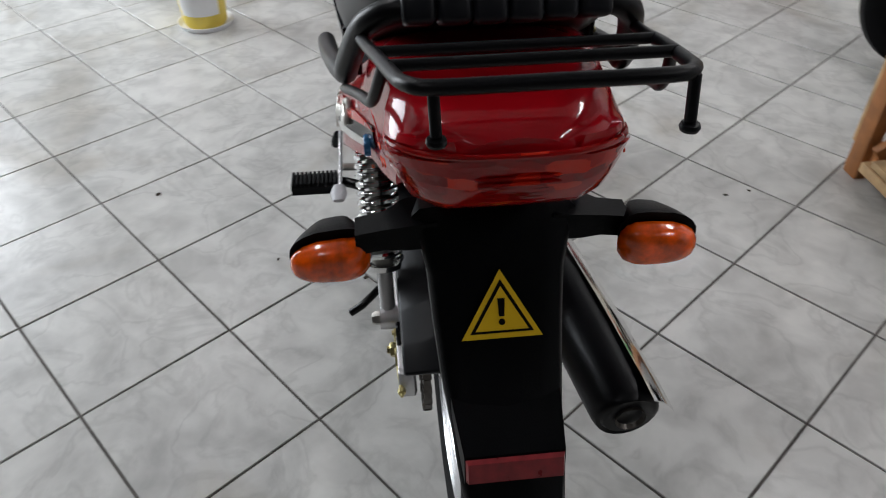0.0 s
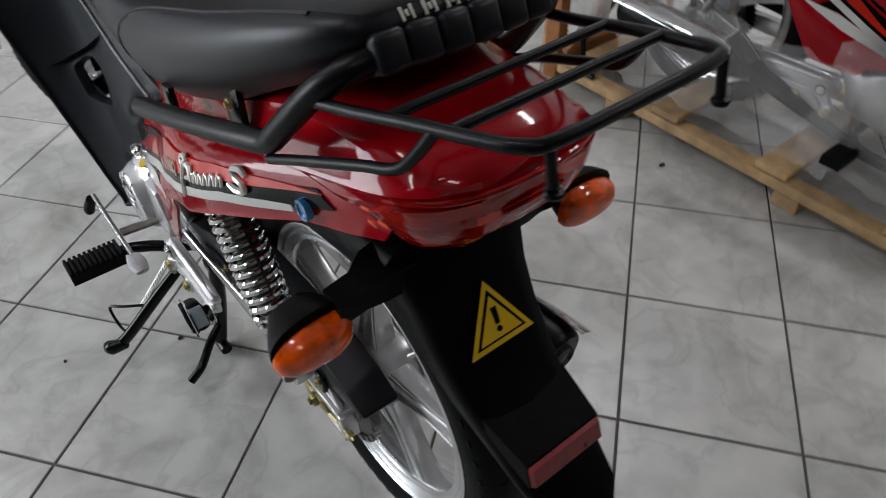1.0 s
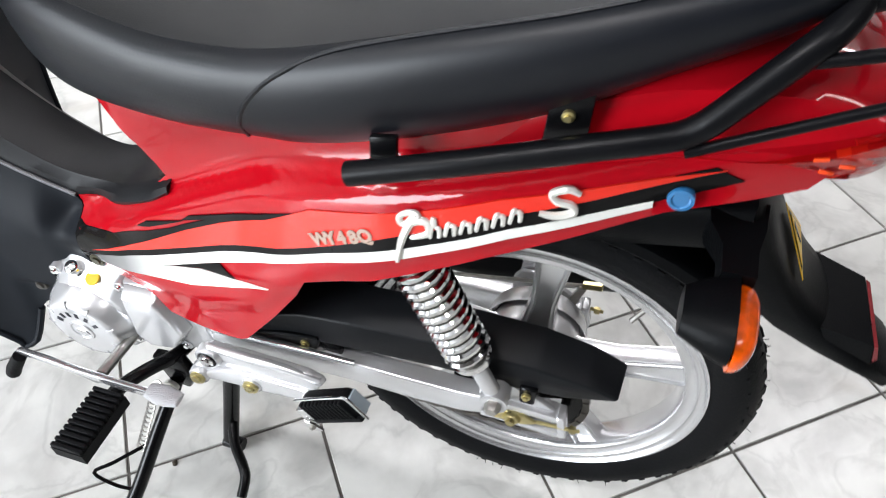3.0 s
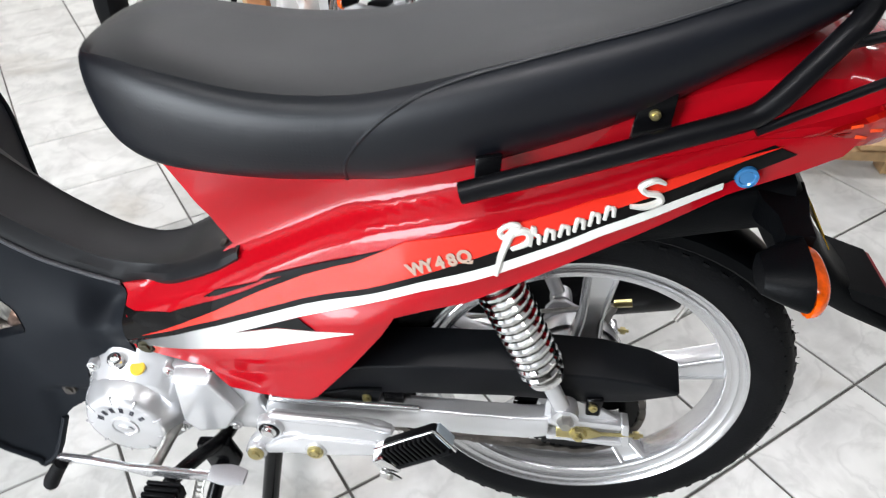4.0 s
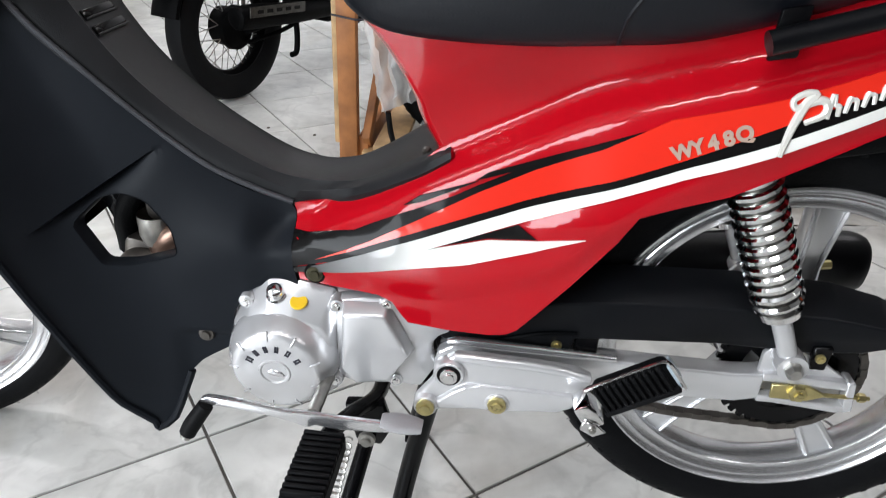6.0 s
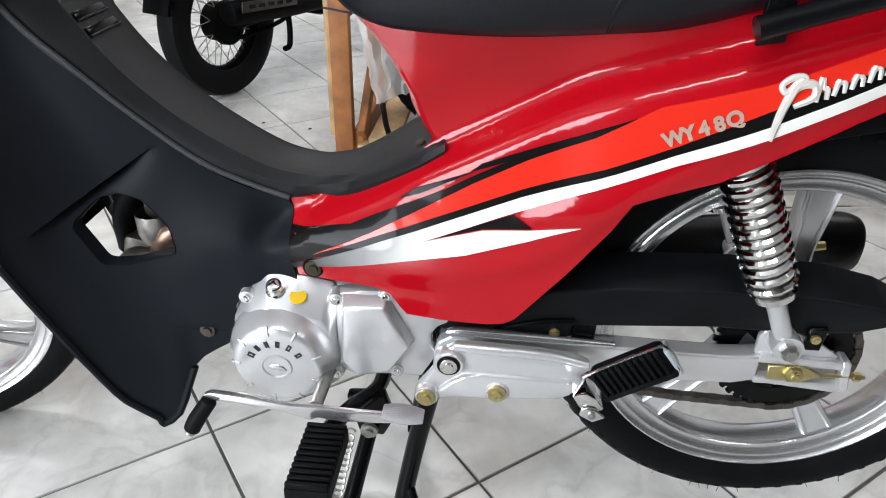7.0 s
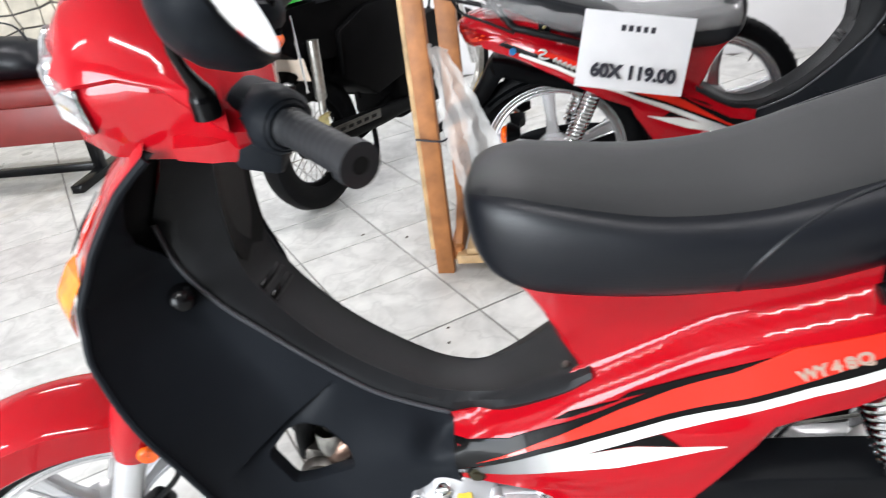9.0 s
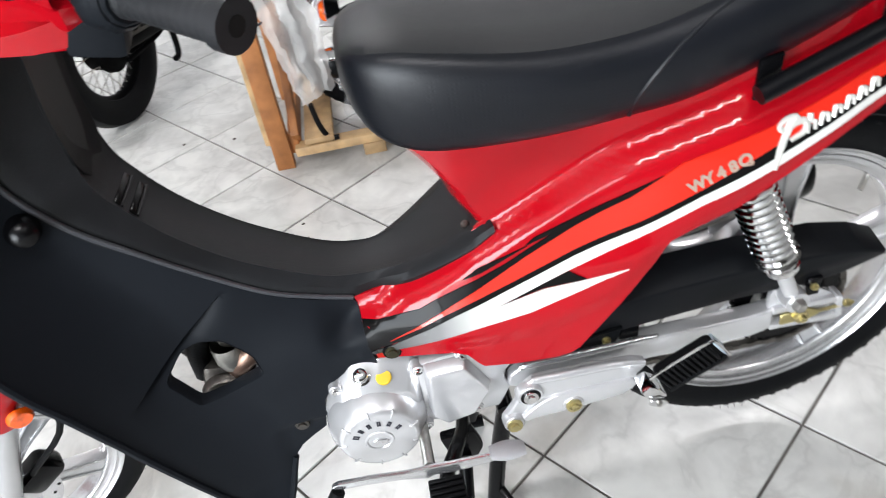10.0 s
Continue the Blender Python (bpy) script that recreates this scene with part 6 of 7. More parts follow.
        rings.append([(x - 0.003, y, z) for y, z in o] + [(x - 0.003, -y, z) for y, z in reversed(o[1:])])
    part("visor", loft(rings), RED, h, "glossy red visor over the headlight", 32)
    for s in (-1, 1):
        ledge = [[(x, s * y0, z0), (x, s * y1, z0), (x, s * (y1 + 0.003), z1), (x, s * y0, z1 + 0.006)] for x, y0, y1, z0, z1 in ((-0.885, 0.09, 0.125, 0.958, 0.974), (-0.85, 0.1, 0.150, 0.960, 0.982), (-0.82, 0.1, 0.161, 0.962, 0.988), (-0.797, 0.1, 0.156, 0.966, 0.988))]
        part("mirror_ledge", loft(ledge), RED, h, "stepped red ledge under the mirror stalk", 30)
    lens = [[(x - 0.004, y, zb + 0.034 + (z - zb) * f) for y, z in [(0, zt), (0.7 * wd, zt - 0.02), (0.94 * wd, zb + 0.66 * (zt - zb)), (1.01 * wd, zb + 0.55 * (zt - zb)), (0.95 * wd, zb + 0.1 * (zt - zb)), (0.65 * wd, zb - 0.001), (0, zb - 0.002)]] for (x, zb, zt, wd), f in zip(st, (0.85, 0.74, 0.6))]
    full = [r + [(p[0], -p[1], p[2]) for p in reversed(r[1:-1])] for r in lens]
    lamp = part("headlight", loft([[(x - 0.004, y * 1.04, z) for x, y, z in r] for r in full]), LENS, h, "clear headlight lens", 50)
    part("reflector_bowl", loft([[(x - 0.001, y * 1.015, z) for x, y, z in r] for r in full]), CHROME, lamp, "bright reflector", 20)
    for s in (-1, 1):
        a, b = (TURN.inverted() @ Vector(q) for q in ((-0.74, -0.125, 0.972), (-0.618, -0.23, 0.95)))
        a.y, b.y = -s * a.y, -s * b.y
        d = b - a
        part("switch_housing", sweep([a, a + d * 0.12, a + d * 0.25, a + d * 0.32], [0.03, 0.034, 0.033, 0.023], 12, 1), PLASTIC, h)
        part("switch_block", block(a + d * 0.1 + Vector((-0.012, 0, -0.02)), (0.05, 0.045, 0.062), 0.008, pose(0, 0, 0, 0, 12, s * 20)), PLASTIC, h)
        case = part("switch_case", block(a + d * 0.0 + Vector((-0.004, 0, -0.006)), (0.058, 0.05, 0.07), 0.012, pose(0, 0, 0, 0, 18, s * 30)), PLASTIC, h, "black switch housing with buttons")
        for k in range(3):
            part("button", block(a + d * 0.03 + Vector((0.026, 0, 0.018 - 0.019 * k)), (0.012, 0.018, 0.010), 0.003, pose(0, 0, 0, 0, 18, s * 30)), GLOSS_BLACK, case)
        part("collar", sweep([a + d * 0.2, a + d * 0.26, a + d * 0.3], [0.031, 0.0315, 0.027], 18, 1), PLASTIC, h)
        n = 48
        bm = sweep([a + d * (0.3 + 0.7 * i / n) for i in range(n + 1)], [0.0195] * 4 + [0.0178 + 0.00025 * (i // 2 % 2) for i in range(n - 6)] + [0.0195] * 3, 18, 1)
        part("grip", bm, GRIP_RUBBER, h, "ribbed black rubber grip")
        part("grip_flange", sweep([a + d * 0.93, b + d * 0.015], 0.0215, 18, 1), GRIP_RUBBER, h)
        part("bar_end", sweep([b, b + d * 0.018], 0.0085, 12, 1), BLACK_DECAL, h)
        if s > 0:
            part("brake_lever", sweep([a + d * 0.1 + Vector((-0.03, 0, 0)), a + d * 0.3 + Vector((-0.055, 0, -0.01)), a + d * 0.7 + Vector((-0.05, 0, -0.012)), b + Vector((-0.045, 0, -0.01))], [0.01, 0.007, 0.006, 0.007], 8, 4), GLOSS_BLACK, h)
        inv = TURN.inverted()
        flip = Matrix.Diagonal((1, -s, 1, 1))
        pts = [flip @ (inv @ Vector(q)) for q in ((-0.772, -0.172, 0.985), (-0.772, -0.175, 1.005), (-0.771, -0.183, 1.018), (-0.77, -0.198, 1.036), (-0.766, -0.215, 1.058), (-0.755, -0.23, 1.08))]
        m = part("mirror", sweep(pts, [0.0145, 0.0135, 0.008, 0.0055, 0.0055, 0.0055], 12, 4), GLOSS_BLACK, h, "black rear-view mirror on a stalk")
        # shell, seen along its hollow towards the glass
        c, nrm = Vector((-0.705, -0.222, 1.09)), Vector((0.9, 0.24, 0.42)).normalized()
        e1 = Vector((0.30, 0.90, -0.22))
        e1 = (e1 - nrm * e1.dot(nrm)).normalized()
        e2 = nrm.cross(e1)
        def oval(t, f):
            return [flip @ (inv @ (c + nrm * t + e1 * (0.08 * f * math.cos(a2)) + e2 * (0.052 * f * math.copysign(abs(math.sin(a2)) ** 0.8, math.sin(a2))))) for a2 in np.linspace(0, 2 * math.pi, 28, endpoint=False)]
        part("mirror_shell", loft([oval(t, f) for t, f in ((-0.052, 0.35), (-0.044, 0.6), (-0.028, 0.85), (-0.01, 0.98), (0.004, 1.0), (0.006, 0.97))]), PLASTIC, m, "", 50)
        part("mirror_glass", loft([oval(0.0062, 0.93), oval(0.0075, 0.92)]), CHROME, m)
    part("ignition_key", slab([(-0.735, 0.90), (-0.72, 0.905), (-0.724, 0.875), (-0.73, 0.86), (-0.738, 0.875)], 0.02, 0.023, 0.0006, 1), GOLD, h)
    for ob in made:
        ob.matrix_basis = TURN if ob is h else FORK_TURN
    w.matrix_basis = FORK_TURN @ Matrix.Translation((FX, 0, FZ)) @ Matrix.Diagonal((0.855, 0.855, 0.855, 1)) @ Matrix.Translation((-FX, 0, -FZ))


moped = thing("moped", "glossy red step-through moped with black leg shield, on its centre stand", "moped")
for sd in (-1, 1):
    body_panels(moped, sd)
    turn_signal(moped, sd)
tail(moped)
rear_guard(moped)
grab_rail(moped)
seat(moped)
wheel(moped, "rear_wheel", "rear wheel with five silver cast spokes, clear of the floor", 0.0, AX)
chain_drive(moped)
running_gear(moped)
engine(moped)
controls(moped)
front_body(moped)
front_end(moped)

# ---- the crated moped behind, of the same kind ----
crated = copy_thing(moped, pose(-0.477, 1.47, -0.10, 0, 0, 180))
tagged(crated, "red step-through moped still in its crate, wrapped in film", "moped")
for o in list(crated.children):
    kind = o.name.split(".")[0]
    if kind in ("front_wheel", "handlebar", "front_mudguard", "centre_stand", "side_stand", "front_fork"):
        for q in list(o.children_recursive) + [o]:
            bpy.data.objects.remove(q)
    elif kind == "turn_signal":
        o.matrix_basis = pose(-0.053, 0, -0.168)
    elif kind == "rear_wheel":
        o.matrix_basis = pose(0, 0, 0.05)


def crumpled(rings, amount, seed):
    """A sheet of film over a form, with creases."""
    rnd = random.Random(seed)
    bm = loft(rings, False, False)
    bmesh.ops.subdivide_edges(bm, edges=bm.edges[:], cuts=2, use_grid_fill=True)
    for v in bm.verts:
        d = noise.noise_vector(v.co * 18.0 + Vector((seed, 0, 0))) + 0.5 * noise.noise_vector(v.co * 45.0)
        v.co += d * amount
    return bm


def film_sheet(name, label, rings, amount, seed, film=FILM):
    ob = part(name, crumpled(rings, amount, seed), film, None, "", 70)
    ob.visible_shadow = False
    return tagged(ob, label, "plastic film")


def hang(x0, x1, y, ztop, zlow, out, n=9):
    return [[(x, y - out * t * (1.6 - t), ztop + (zlow - ztop) * t) for t in np.linspace(0, 1, 7)] for x in np.linspace(x0, x1, n)]


film_sheet("seat_film", "clear crumpled film wrapped over the black seat", [[(x, 1.47 + w * math.cos(a), z + 0.055 * math.sin(a)) for a in np.linspace(-0.5, math.pi + 0.5, 12)] for x, z, w in ((-0.66, 0.80, 0.14), (-0.5, 0.765, 0.15), (-0.35, 0.72, 0.155), (-0.2, 0.70, 0.15), (0.0, 0.71, 0.14), (0.06, 0.71, 0.1))], 0.012, 3)
film_sheet("exhaust_film", "clear torn film hanging over the silencer", hang(-0.62, 0.05, 1.27, 0.36, 0.1, 0.05, 12), 0.02, 7)
film_sheet("engine_film", "clear crumpled film over the engine side", hang(-0.05, 0.5, 1.3, 0.42, 0.1, 0.07, 10), 0.022, 11)
film_sheet("crate_film", "grey-white plastic film tied to the wooden crate", [[(float(np.interp(t, [0, 0.5, 1], [-0.81 + 0.05 * u, -0.80 + 0.16 * u, -0.745 + 0.11 * u])), 1.205 + 0.022 * math.sin(17 * u + 2 * t), 0.74 - 0.02 * u - (0.55 - 0.07 * u) * t) for t in np.linspace(0, 1, 12)] for u in np.linspace(0, 1, 9)], 0.014, 5, MILKY_FILM)
part("side_stand", sweep([(-(x + 0.477), 0.27, z + 0.1) for x, z in ((-0.72, 0.2), (-0.712, 0.14), (-0.70, 0.1), (-0.685, 0.08), (-0.66, 0.078))], 0.0085, 10, 4), GLOSS_BLACK, crated, "black folded side stand")

wheel_loose = thing("loose_front_wheel", "moped front wheel with black tyre strapped upright in the crate", "wheel", pose(0, 0, 0))
lw = wheel(wheel_loose, "front_wheel", "silver cast wheel with black tyre", 0, 0)
wheel_loose.matrix_basis = pose(0.04, 1.66, 0.37, 0, 0, 4)

# price sheet hanging on the seat
sheet = thing("price_sheet", "white paper price sheet with printed figures, hung on the seat", "price sign", pose(-0.246, 1.262, 0.655, 82, 10.5, 0))
bm = bmesh.new()
grid = [[(x, y, 0.006 * math.sin(4 * x / 0.3 + 1.2) + 0.004 * math.sin(9 * y)) for x in np.linspace(-0.15, 0.15, 13)] for y in np.linspace(-0.105, 0.105, 9)]
loft(grid, False, False, bm)
e = bmesh.ops.extrude_face_region(bm, geom=bm.faces[:], use_keep_orig=True)
for g in e["geom"]:
    if isinstance(g, bmesh.types.BMVert):
        g.co.z -= 0.0004
part("paper", bm, PAPER, sheet)


lettering("60X 119,00", 0.05, sheet, (0.005, -0.055, 0.0085), INK)
for i in range(5):
    part("print_bar", block((-0.04 + i * 0.02, 0.065, 0.0085), (0.012, 0.016, 0.0008), 0), INK, sheet)

# wooden crate: posts, rails, pallet boards
crate = thing("wooden_crate", "orange pine crate frame with pallet boards round the moped", "crate")
def plank(name, c, size, turn=(0, 0, 0), material=WOOD):
    return part(name, block(c, size, 0.004, pose(0, 0, 0, *turn)), material, crate)
plank("post", (-0.842, 1.22, 0.475), (0.056, 0.04, 0.95))
plank("post_batten", (-0.8755, 1.232, 0.52), (0.016, 0.06, 0.86), material=PALE_WOOD)
plank("post", (-0.83, 1.72, 0.475), (0.07, 0.04, 0.95))
plank("end_rail", (-0.80, 1.47, 0.075), (0.03, 0.5, 0.07))
plank("end_rail", (-0.815, 1.47, 0.93), (0.03, 0.5, 0.06))
plank("end_brace", (-0.79, 1.36, 0.2), (0.025, 0.36, 0.05), (38, 0, 0))
plank("pallet_runner", (0.15, 1.215, 0.055), (1.9, 0.05, 0.03), material=PALE_WOOD)
plank("pallet_runner", (0.15, 1.72, 0.055), (1.9, 0.05, 0.03), material=PALE_WOOD)
for i in range(6):
    plank("pallet_slat", (-0.72 + i * 0.33, 1.47, 0.085), (0.09, 0.56, 0.02), material=PALE_WOOD)
for x in (-0.56, 0.0, 0.56, 1.0):
    for y in (1.22, 1.72):
        plank("foot_block", (x, y, 0.02), (0.07, 0.06, 0.04), material=PALE_WOOD)
part("tie_wire", sweep([(-0.88, 1.19, 0.47), (-0.80, 1.19, 0.46), (-0.79, 1.3, 0.45)], 0.003, 6), INK, crate)

# ---- the dark motorcycle by the wall, parked with its tail towards the moped ----
dark = thing("motorcycle", "dark used motorcycle with wire-spoked rear wheel and chrome-shielded exhaust", "motorcycle", pose(-1.43, 1.80, 0, 0, 0, 68))
rw = thing_part("rear_wheel", dark, "rear wheel with wire spokes and black tyre")
rc = (0, 0, 0.272)
part("tyre", lathe([(0.175, -0.032), (0.2, -0.046), (0.235, -0.05), (0.262, -0.036), (0.272, 0), (0.262, 0.036), (0.235, 0.05), (0.2, 0.046), (0.175, 0.032), (0.168, 0)], rc, 56, closed=True), RUBBER, rw)
part("rim", lathe([(0.178, -0.03), (0.18, -0.024), (0.168, -0.012), (0.166, 0), (0.168, 0.012), (0.18, 0.024), (0.178, 0.03), (0.162, 0.014), (0.159, 0), (0.162, -0.014)], rc, 56, closed=True), GRIME, rw)
part("hub", lathe([(0.01, -0.06), (0.05, -0.055), (0.07, -0.04), (0.07, 0.03), (0.05, 0.045), (0.01, 0.05)], rc, 32), GRIME, rw)
for i in range(36):
    a = 2 * math.pi * i / 36
    b = a + (0.55 if i % 2 else -0.55)
    s = -1 if (i // 2) % 2 else 1
    part("spoke", sweep([(0.05 * math.cos(b), s * 0.035, 0.272 + 0.05 * math.sin(b)), (0.163 * math.cos(a), 0, 0.272 + 0.163 * math.sin(a))], 0.0018, 5, 1), STEEL, rw)
part("exhaust", sweep([(-0.11, -0.15, 0.337), (-0.095, -0.15, 0.336), (0.0, -0.15, 0.328), (0.25, -0.15, 0.305), (0.5, -0.13, 0.28), (0.85, -0.1, 0.22)], [0.036, 0.042, 0.043, 0.038, 0.03, 0.022], 18, 4), GRIME, dark, "black silencer")
part("silencer_cap", lathe([(0.010, -0.004), (0.024, -0.006), (0.037, 0.0), (0.04, 0.01)], (-0.111, -0.15, 0.337), 28, "x"), GRIME, dark)
part("brake_plate", lathe([(0.012, -0.068), (0.05, -0.066), (0.078, -0.05), (0.08, -0.03)], rc, 32), GRIME, dark)
part("torque_arm", sweep([(0.02, -0.075, 0.22), (0.2, -0.09, 0.235), (0.42, -0.09, 0.28)], 0.009, 8), GRIME, dark)
part("heat_shield", block((0.06, -0.197, 0.348), (0.3, 0.006, 0.036), 0.002, pose(0, 0, 0, 0, 4, 0)), mat("grimy_perforated_steel", (0.06, 0.057, 0.05), 0.45, 0.6, var=0.6, scale=45), dark, "perforated steel heat shield")
for i in range(5):
    part("shield_slot", block((-0.04 + i * 0.05, -0.2005, 0.355 - i * 0.0035), (0.03, 0.002, 0.012), 0, pose(0, 0, 0, 0, 4, 0)), BLACK_DECAL, dark)
part("swingarm", sweep([(0.0, -0.09, 0.272), (0.25, -0.09, 0.29), (0.5, -0.08, 0.33)], 0.018, 10), GRIME, dark)
for s in (-1, 1):
    part("shock_absorber", sweep([(-0.05, s * 0.12, 0.33), (-0.037, s * 0.12, 0.46), (-0.036, s * 0.12, 0.47), (-0.023, s * 0.12, 0.68)], [0.014, 0.014, 0.022, 0.022], 12, 1), STEEL if s < 0 else GRIME, dark)
    part("turn_signal", sweep([(-0.19, s * 0.1, 0.73), (-0.235, s * 0.15, 0.73), (-0.263, s * 0.16, 0.73)], [0.012, 0.030, 0.026], 12, 2), AMBER, dark)
part("mudguard", arc_guard((0, 0.272), 0.31, 0.06, radians(20), radians(165), 22), GRIME, dark)
part("tail", loft([[(x, y, z) for y, z in ((-w, zb), (w, zb), (w * 0.9, zt), (-w * 0.9, zt))] for x, zb, zt, w in ((-0.2, 0.70, 0.78, 0.05), (-0.05, 0.6, 0.8, 0.1), (0.2, 0.58, 0.8, 0.12), (0.5, 0.56, 0.8, 0.12), (0.75, 0.56, 0.8, 0.1))]), GRIME, dark)
part("seat", loft([[(x, y, z) for y, z in ((-w, zb), (w, zb), (w * 0.95, zt - 0.02), (w * 0.7, zt), (-w * 0.7, zt), (-w * 0.95, zt - 0.02))] for x, zb, zt, w in ((0.06, 0.79, 0.83, 0.1), (0.12, 0.79, 0.86, 0.12), (0.3, 0.79, 0.85, 0.13), (0.62, 0.78, 0.84, 0.1))]), VINYL, dark)
part("fuel_tank", loft([[(x, y, z) for y, z in ((-w, 0.78), (w, 0.78), (w, zt - 0.05), (w * 0.6, zt), (-w * 0.6, zt), (-w, zt - 0.05))] for x, zt, w in ((0.55, 0.86, 0.08), (0.7, 0.97, 0.13), (0.9, 0.99, 0.14), (1.05, 0.93, 0.1))]), GRIME, dark, "black fuel tank")
part("tail_cover", loft([[(x, y, z) for y, z in ((-w, 0.812), (w, 0.812), (w * 0.9, 0.87), (-w * 0.9, 0.87))] for x, w in ((-0.14, 0.05), (-0.1, 0.075), (0.04, 0.085), (0.08, 0.06))]), GREEN, dark, "green cover on the tail")
part("mud_flap", loft([[(x, -w, z), (x, w, z), (x + 0.006, w, z), (x + 0.006, -w, z)] for x, z, w in ((-0.2, 0.7, 0.06), (-0.27, 0.58, 0.065), (-0.31, 0.5, 0.06), (-0.335, 0.42, 0.05))]), GRIME, dark, "black rear mud flap")
part("under_tail", slab([(-0.07, 0.62), (-0.06, 0.79), (0.6, 0.79), (0.6, 0.45), (0.14, 0.48), (0.03, 0.58)], -0.09, 0.09, 0.015), GRIME, dark)
part("engine", block((0.66, 0, 0.42), (0.42, 0.26, 0.4), 0.03), GRIME, dark)
part("side_cover", slab([(0.1, 0.5), (0.12, 0.68), (0.3, 0.74), (0.62, 0.74), (0.6, 0.42), (0.3, 0.38)], -0.14, 0.14, 0.02), GRIME, dark)
part("main_stand", sweep([(0.21, -0.15, 0.28), (0.2, -0.16, 0.22), (0.19, -0.16, 0.165), (0.16, -0.16, 0.158)], 0.011, 8), GRIME, dark)
fwl = thing_part("front_wheel", dark, "front wheel with black tyre")
part("tyre", lathe([(0.215, -0.025), (0.24, -0.036), (0.265, -0.026), (0.272, 0), (0.265, 0.026), (0.24, 0.036), (0.215, 0.025), (0.205, 0)], (1.24, 0, 0.272), 48, closed=True), RUBBER, fwl)
part("rim", lathe([(0.21, -0.026), (0.195, -0.012), (0.195, 0.012), (0.21, 0.026), (0.19, 0.01), (0.19, -0.01)], (1.24, 0, 0.272), 48, closed=True), STEEL, fwl)
part("fork", sweep([(1.24, -0.08, 0.272), (1.08, -0.08, 0.75), (1.02, -0.08, 0.98)], 0.02, 12), CHROME, dark)

part("number_plate", block((-0.075, -0.03, 0.585), (0.004, 0.17, 0.09), 0.002, pose(0, 0, 0, 0, -12, 0)), mat("cream_plate_paint", (0.62, 0.52, 0.42), 0.5), dark, "plain cream plate")
part("brake_cable", sweep([(-0.147, -0.15, 0.79), (-0.142, -0.152, 0.65), (-0.135, -0.15, 0.52)], 0.0045, 6), CHROME, dark)

# ---- benches, bucket ----
def bench(m, length, label):
    b = thing("bench", label, "bench", m, "waiting benches")
    part("cushion", block((0, 0, 0.47), (length, 0.42, 0.1), 0.025, seg=3), RED_SEAT, b, "red vinyl cushion")
    part("apron", block((0, -0.19, 0.335), (length - 0.04, 0.02, 0.18), 0.008), RED_SEAT, b)
    for x in (-length / 2 + 0.12, length / 2 - 0.12):
        part("leg", block((x, 0, 0.23), (0.05, 0.05, 0.42), 0.004), GLOSS_BLACK, b)
        part("foot", block((x, 0, 0.02), (0.06, 0.5, 0.04), 0.004), GLOSS_BLACK, b)
    part("stretcher", block((0, 0, 0.05), (length - 0.2, 0.04, 0.04), 0.004), GLOSS_BLACK, b)
    return b


bench(pose(-3.25, 2.28, 0, 0, 0, 4), 1.2, "red vinyl waiting bench with black steel legs by the stone wall")
bench(pose(-2.72, -0.35, 0, 0, 0, 90), 1.6, "red vinyl waiting bench with black steel legs near the shop front")
bag = thing("helmet_bag", "black soft bag lying on the red bench", "bag", pose(-3.05, 2.3, 0.52))
part("body", loft([[(x, 0.16 * f * math.cos(a), 0.1 * f + 0.1 * f * math.sin(a)) for a in np.linspace(0, 2 * math.pi, 16, endpoint=False)] for x, f in ((-0.22, 0.5), (-0.18, 0.85), (-0.05, 1.0), (0.08, 0.95), (0.18, 0.8), (0.22, 0.45))]), VINYL, bag, "", 60)
part("strap", sweep([(-0.15, 0, 0.18), (-0.05, 0, 0.26), (0.1, 0, 0.24), (0.16, 0, 0.15)], 0.01, 8, 4, 0.3), VINYL, bag)

bucket = thing("bucket", "yellow plastic bucket with a white label, standing in a white dish", "bucket", pose(-2.17, -0.77, 0))
part("dish", lathe([(0.0001, 0.004), (0.095, 0.004), (0.108, 0.02), (0.112, 0.02), (0.102, 0.0), (0.0001, 0.0)], (0, 0, 0), 32, "z"), WHITE_PLASTIC, bucket, "white plastic dish")
part("pail", lathe([(0.0001, 0.006), (0.078, 0.006), (0.084, 0.02), (0.102, 0.23), (0.108, 0.235), (0.108, 0.25), (0.1, 0.25), (0.098, 0.235), (0.08, 0.02), (0.0001, 0.016)], (0, 0, 0), 36, "z"), YELLOW, bucket, "yellow plastic pail")
part("label", loft([[((0.0865 + 0.0865 * 0.0 + 0.0195 * (z - 0.04) / 0.19 * 0.9) * math.cos(a) + 0.001 * math.cos(a), (0.0865 + 0.0195 * (z - 0.04) / 0.19 * 0.9) * math.sin(a) + 0.001 * math.sin(a), z) for a in np.linspace(-0.9, 0.9, 10)] for z in (0.06, 0.11, 0.17, 0.2)], False, False), WHITE_PLASTIC, bucket)
part("handle", sweep([(0.0, -0.108, 0.235), (0.06, -0.08, 0.19), (0.09, 0, 0.17), (0.06, 0.08, 0.19), (0.0, 0.108, 0.235)], 0.003, 6, 5), WHITE_PLASTIC, bucket)

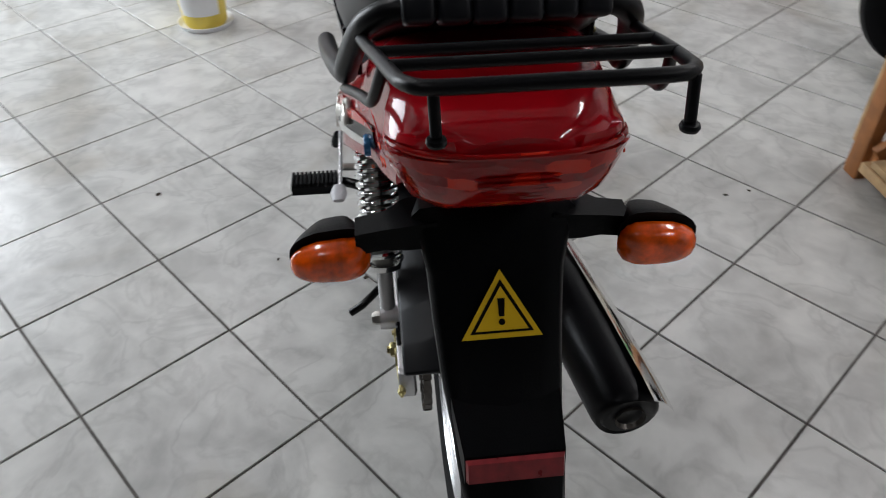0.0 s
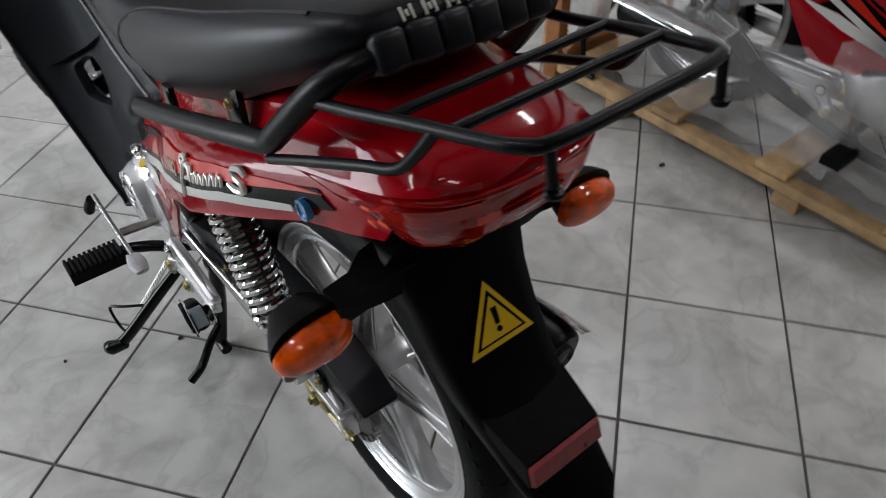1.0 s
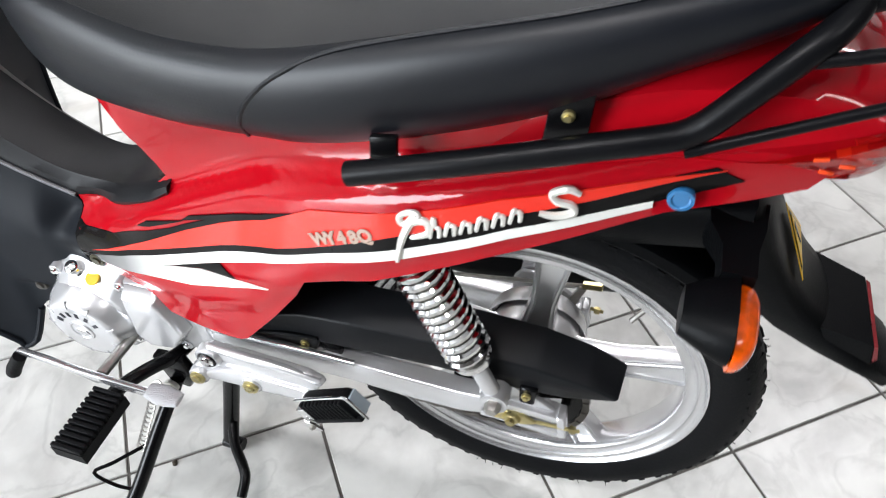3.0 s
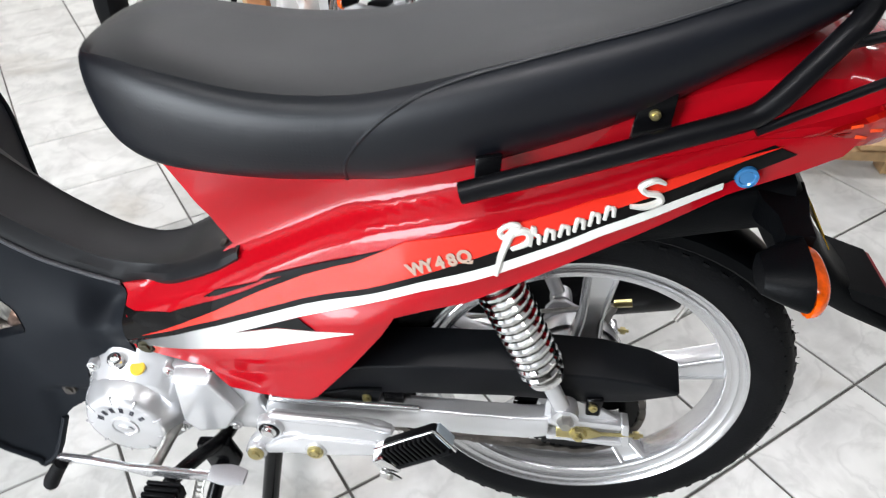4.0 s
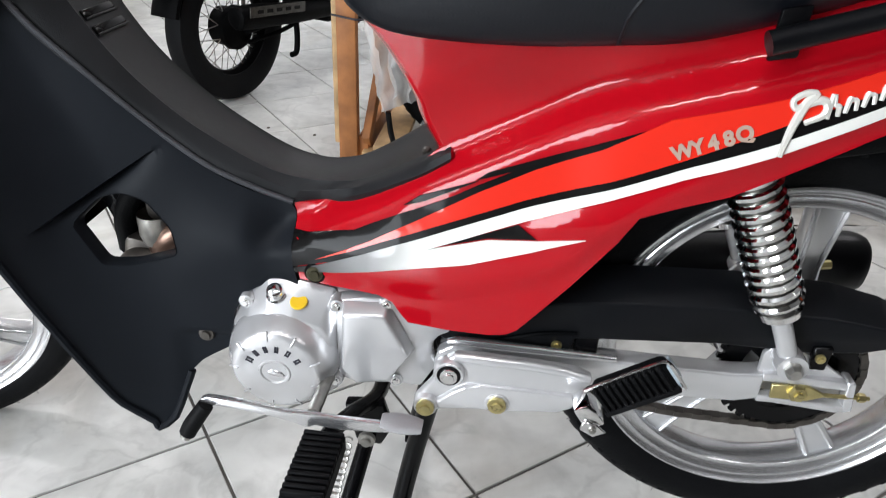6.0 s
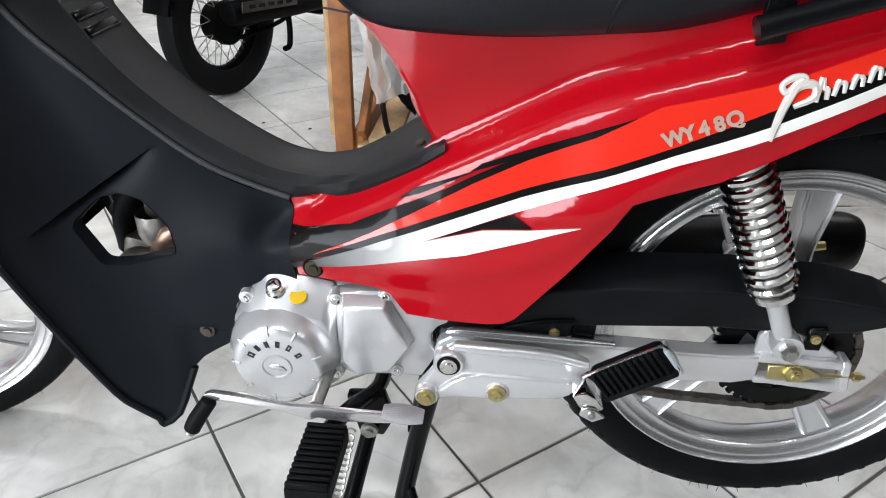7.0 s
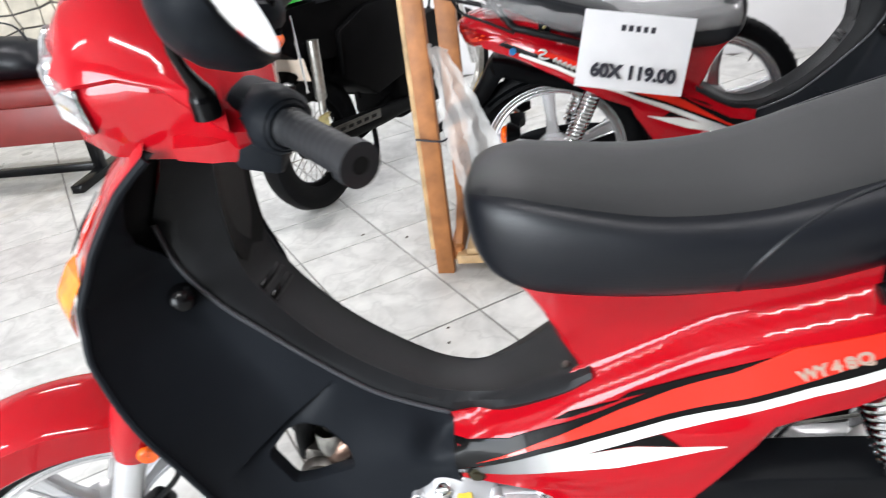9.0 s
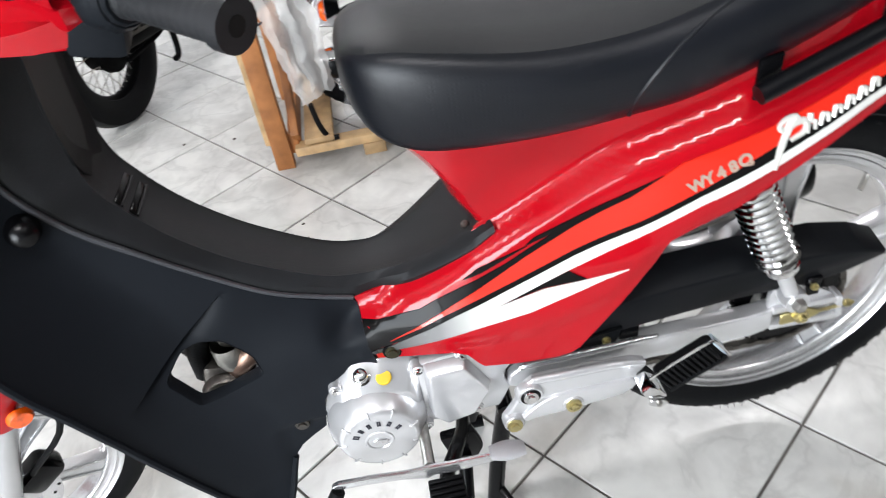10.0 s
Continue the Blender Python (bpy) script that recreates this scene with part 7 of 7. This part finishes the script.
# ---- stone cladding on the far part of the wall ----
stones = structure("wall_cladding", block((-3.95, Y1 - 0.006, 0.95), (2.3, 0.012, 1.9), 0), GROUT, "cream irregular stone cladding on the wall", "wall")
rnd = random.Random(4)
nx, nz = 13, 11
knot = {(i, j): (-5.08 + i * 2.26 / nx + (rnd.uniform(-0.05, 0.05) if 0 < i < nx else 0), 0.02 + j * 1.84 / nz + (rnd.uniform(-0.05, 0.05) if 0 < j < nz else 0)) for i in range(nx + 1) for j in range(nz + 1)}
for i in range(nx):
    for j in range(nz):
        q = [knot[(i, j)], knot[(i + 1, j)], knot[(i + 1, j + 1)], knot[(i, j + 1)]]
        mx, mz = sum(p[0] for p in q) / 4, sum(p[1] for p in q) / 4
        q = [(mx + (x - mx) * 0.93, mz + (z - mz) * 0.93) for x, z in q]
        part("stone", slab(q, Y1 - 0.028 - rnd.uniform(0, 0.008), Y1 - 0.013, 0.005, 1), STONE, stones)

# ---- crumbs of dirt on the tiles ----
def crumb(x, y, r, seed, label="small dark crumb of dirt on the floor tile"):
    rnd = random.Random(seed)
    n = 7
    ring = [(r * rnd.uniform(0.6, 1.2) * math.cos(a), 0.7 * r * rnd.uniform(0.6, 1.2) * math.sin(a)) for a in np.linspace(0, 2 * math.pi, n, endpoint=False)]
    bm = loft([[(u * f, v * f, z * r) for u, v in ring] for f, z in ((1.0, 0.0), (1.05, 0.2), (0.8, 0.45), (0.3, 0.6))])
    ob = tagged(part("crumb", bm, CRUMB), label, "crumb", "crumbs on the floor")
    ob.matrix_basis = pose(x, y, 0.0002, 0, 0, seed * 40)


CRUMBS = [(-0.795, 0.89, 0.006), (-0.783, 0.818, 0.006), (-0.557, -0.162, 0.008), (-0.649, -0.373, 0.005), (-1.2, 1.504, 0.006), (-1.025, 1.472, 0.007), (-0.307, 1.107, 0.012), (-0.963, -0.723, 0.008), (-0.947, 1.624, 0.007)]
CRUMB = mat("dark_brown_dirt", (0.05, 0.038, 0.025), 0.8, var=0.3, scale=200)
for k, (cx, cy, cr) in enumerate(CRUMBS):
    crumb(cx, cy, cr, k + 1)

# ---- floor tiles, laid on the diagonal ----
TS, TPSI, TOX, TOY = 0.33, 0.6636, -0.4189, -0.4621
tc, tn = math.cos(TPSI), math.sin(TPSI)
hs, hb = (TS - 0.0075) / 2, (TS - 0.0055) / 2
ti = [(-hs, -hs, 0), (hs, -hs, 0), (hs, hs, 0), (-hs, hs, 0), (-hb, -hb, -0.0012), (hb, -hb, -0.0012), (hb, hb, -0.0012), (-hb, hb, -0.0012), (-hb, -hb, -0.006), (hb, -hb, -0.006), (hb, hb, -0.006), (-hb, hb, -0.006)]
tf = [(0, 1, 2, 3)] + [(4 + i, 4 + (i + 1) % 4, (i + 1) % 4, i) for i in range(4)] + [(8 + i, 8 + (i + 1) % 4, 4 + (i + 1) % 4, 4 + i) for i in range(4)]
tile_mesh = bpy.data.meshes.new("tile")
tile_mesh.from_pydata(ti, [], tf)
tile_mesh.materials.append(TILE)
far_v, far_f = [], []
count = 0
for i in range(-26, 27):
    for j in range(-26, 27):
        u, v = (i + 0.5) * TS, (j + 0.5) * TS
        x, y = TOX + tc * u - tn * v, TOY + tn * u + tc * v
        if not (X0 - 0.14 < x < X1 + 0.14 and Y0 - 0.14 < y < Y1 + 0.14):
            continue
        m = pose(x, y, random.uniform(-0.0003, 0.0003), random.uniform(-0.08, 0.08), random.uniform(-0.08, 0.08), math.degrees(TPSI) + 90 * random.randrange(4))
        if -2.7 < x < 1.1 and -1.6 < y < 2.6 and count < 300:
            ob = new("tile", tile_mesh)
            ob.parent = floor
            ob.matrix_basis = m
            count += 1
        else:
            b = len(far_v)
            far_v += [m @ Vector(p) for p in ti]
            far_f += [tuple(b + k for k in f) for f in tf]
rest = bpy.data.meshes.new("tiles")
rest.from_pydata(far_v, [], far_f)
tagged(part("floor_tiles", rest, TILE, floor), kind="stuff")
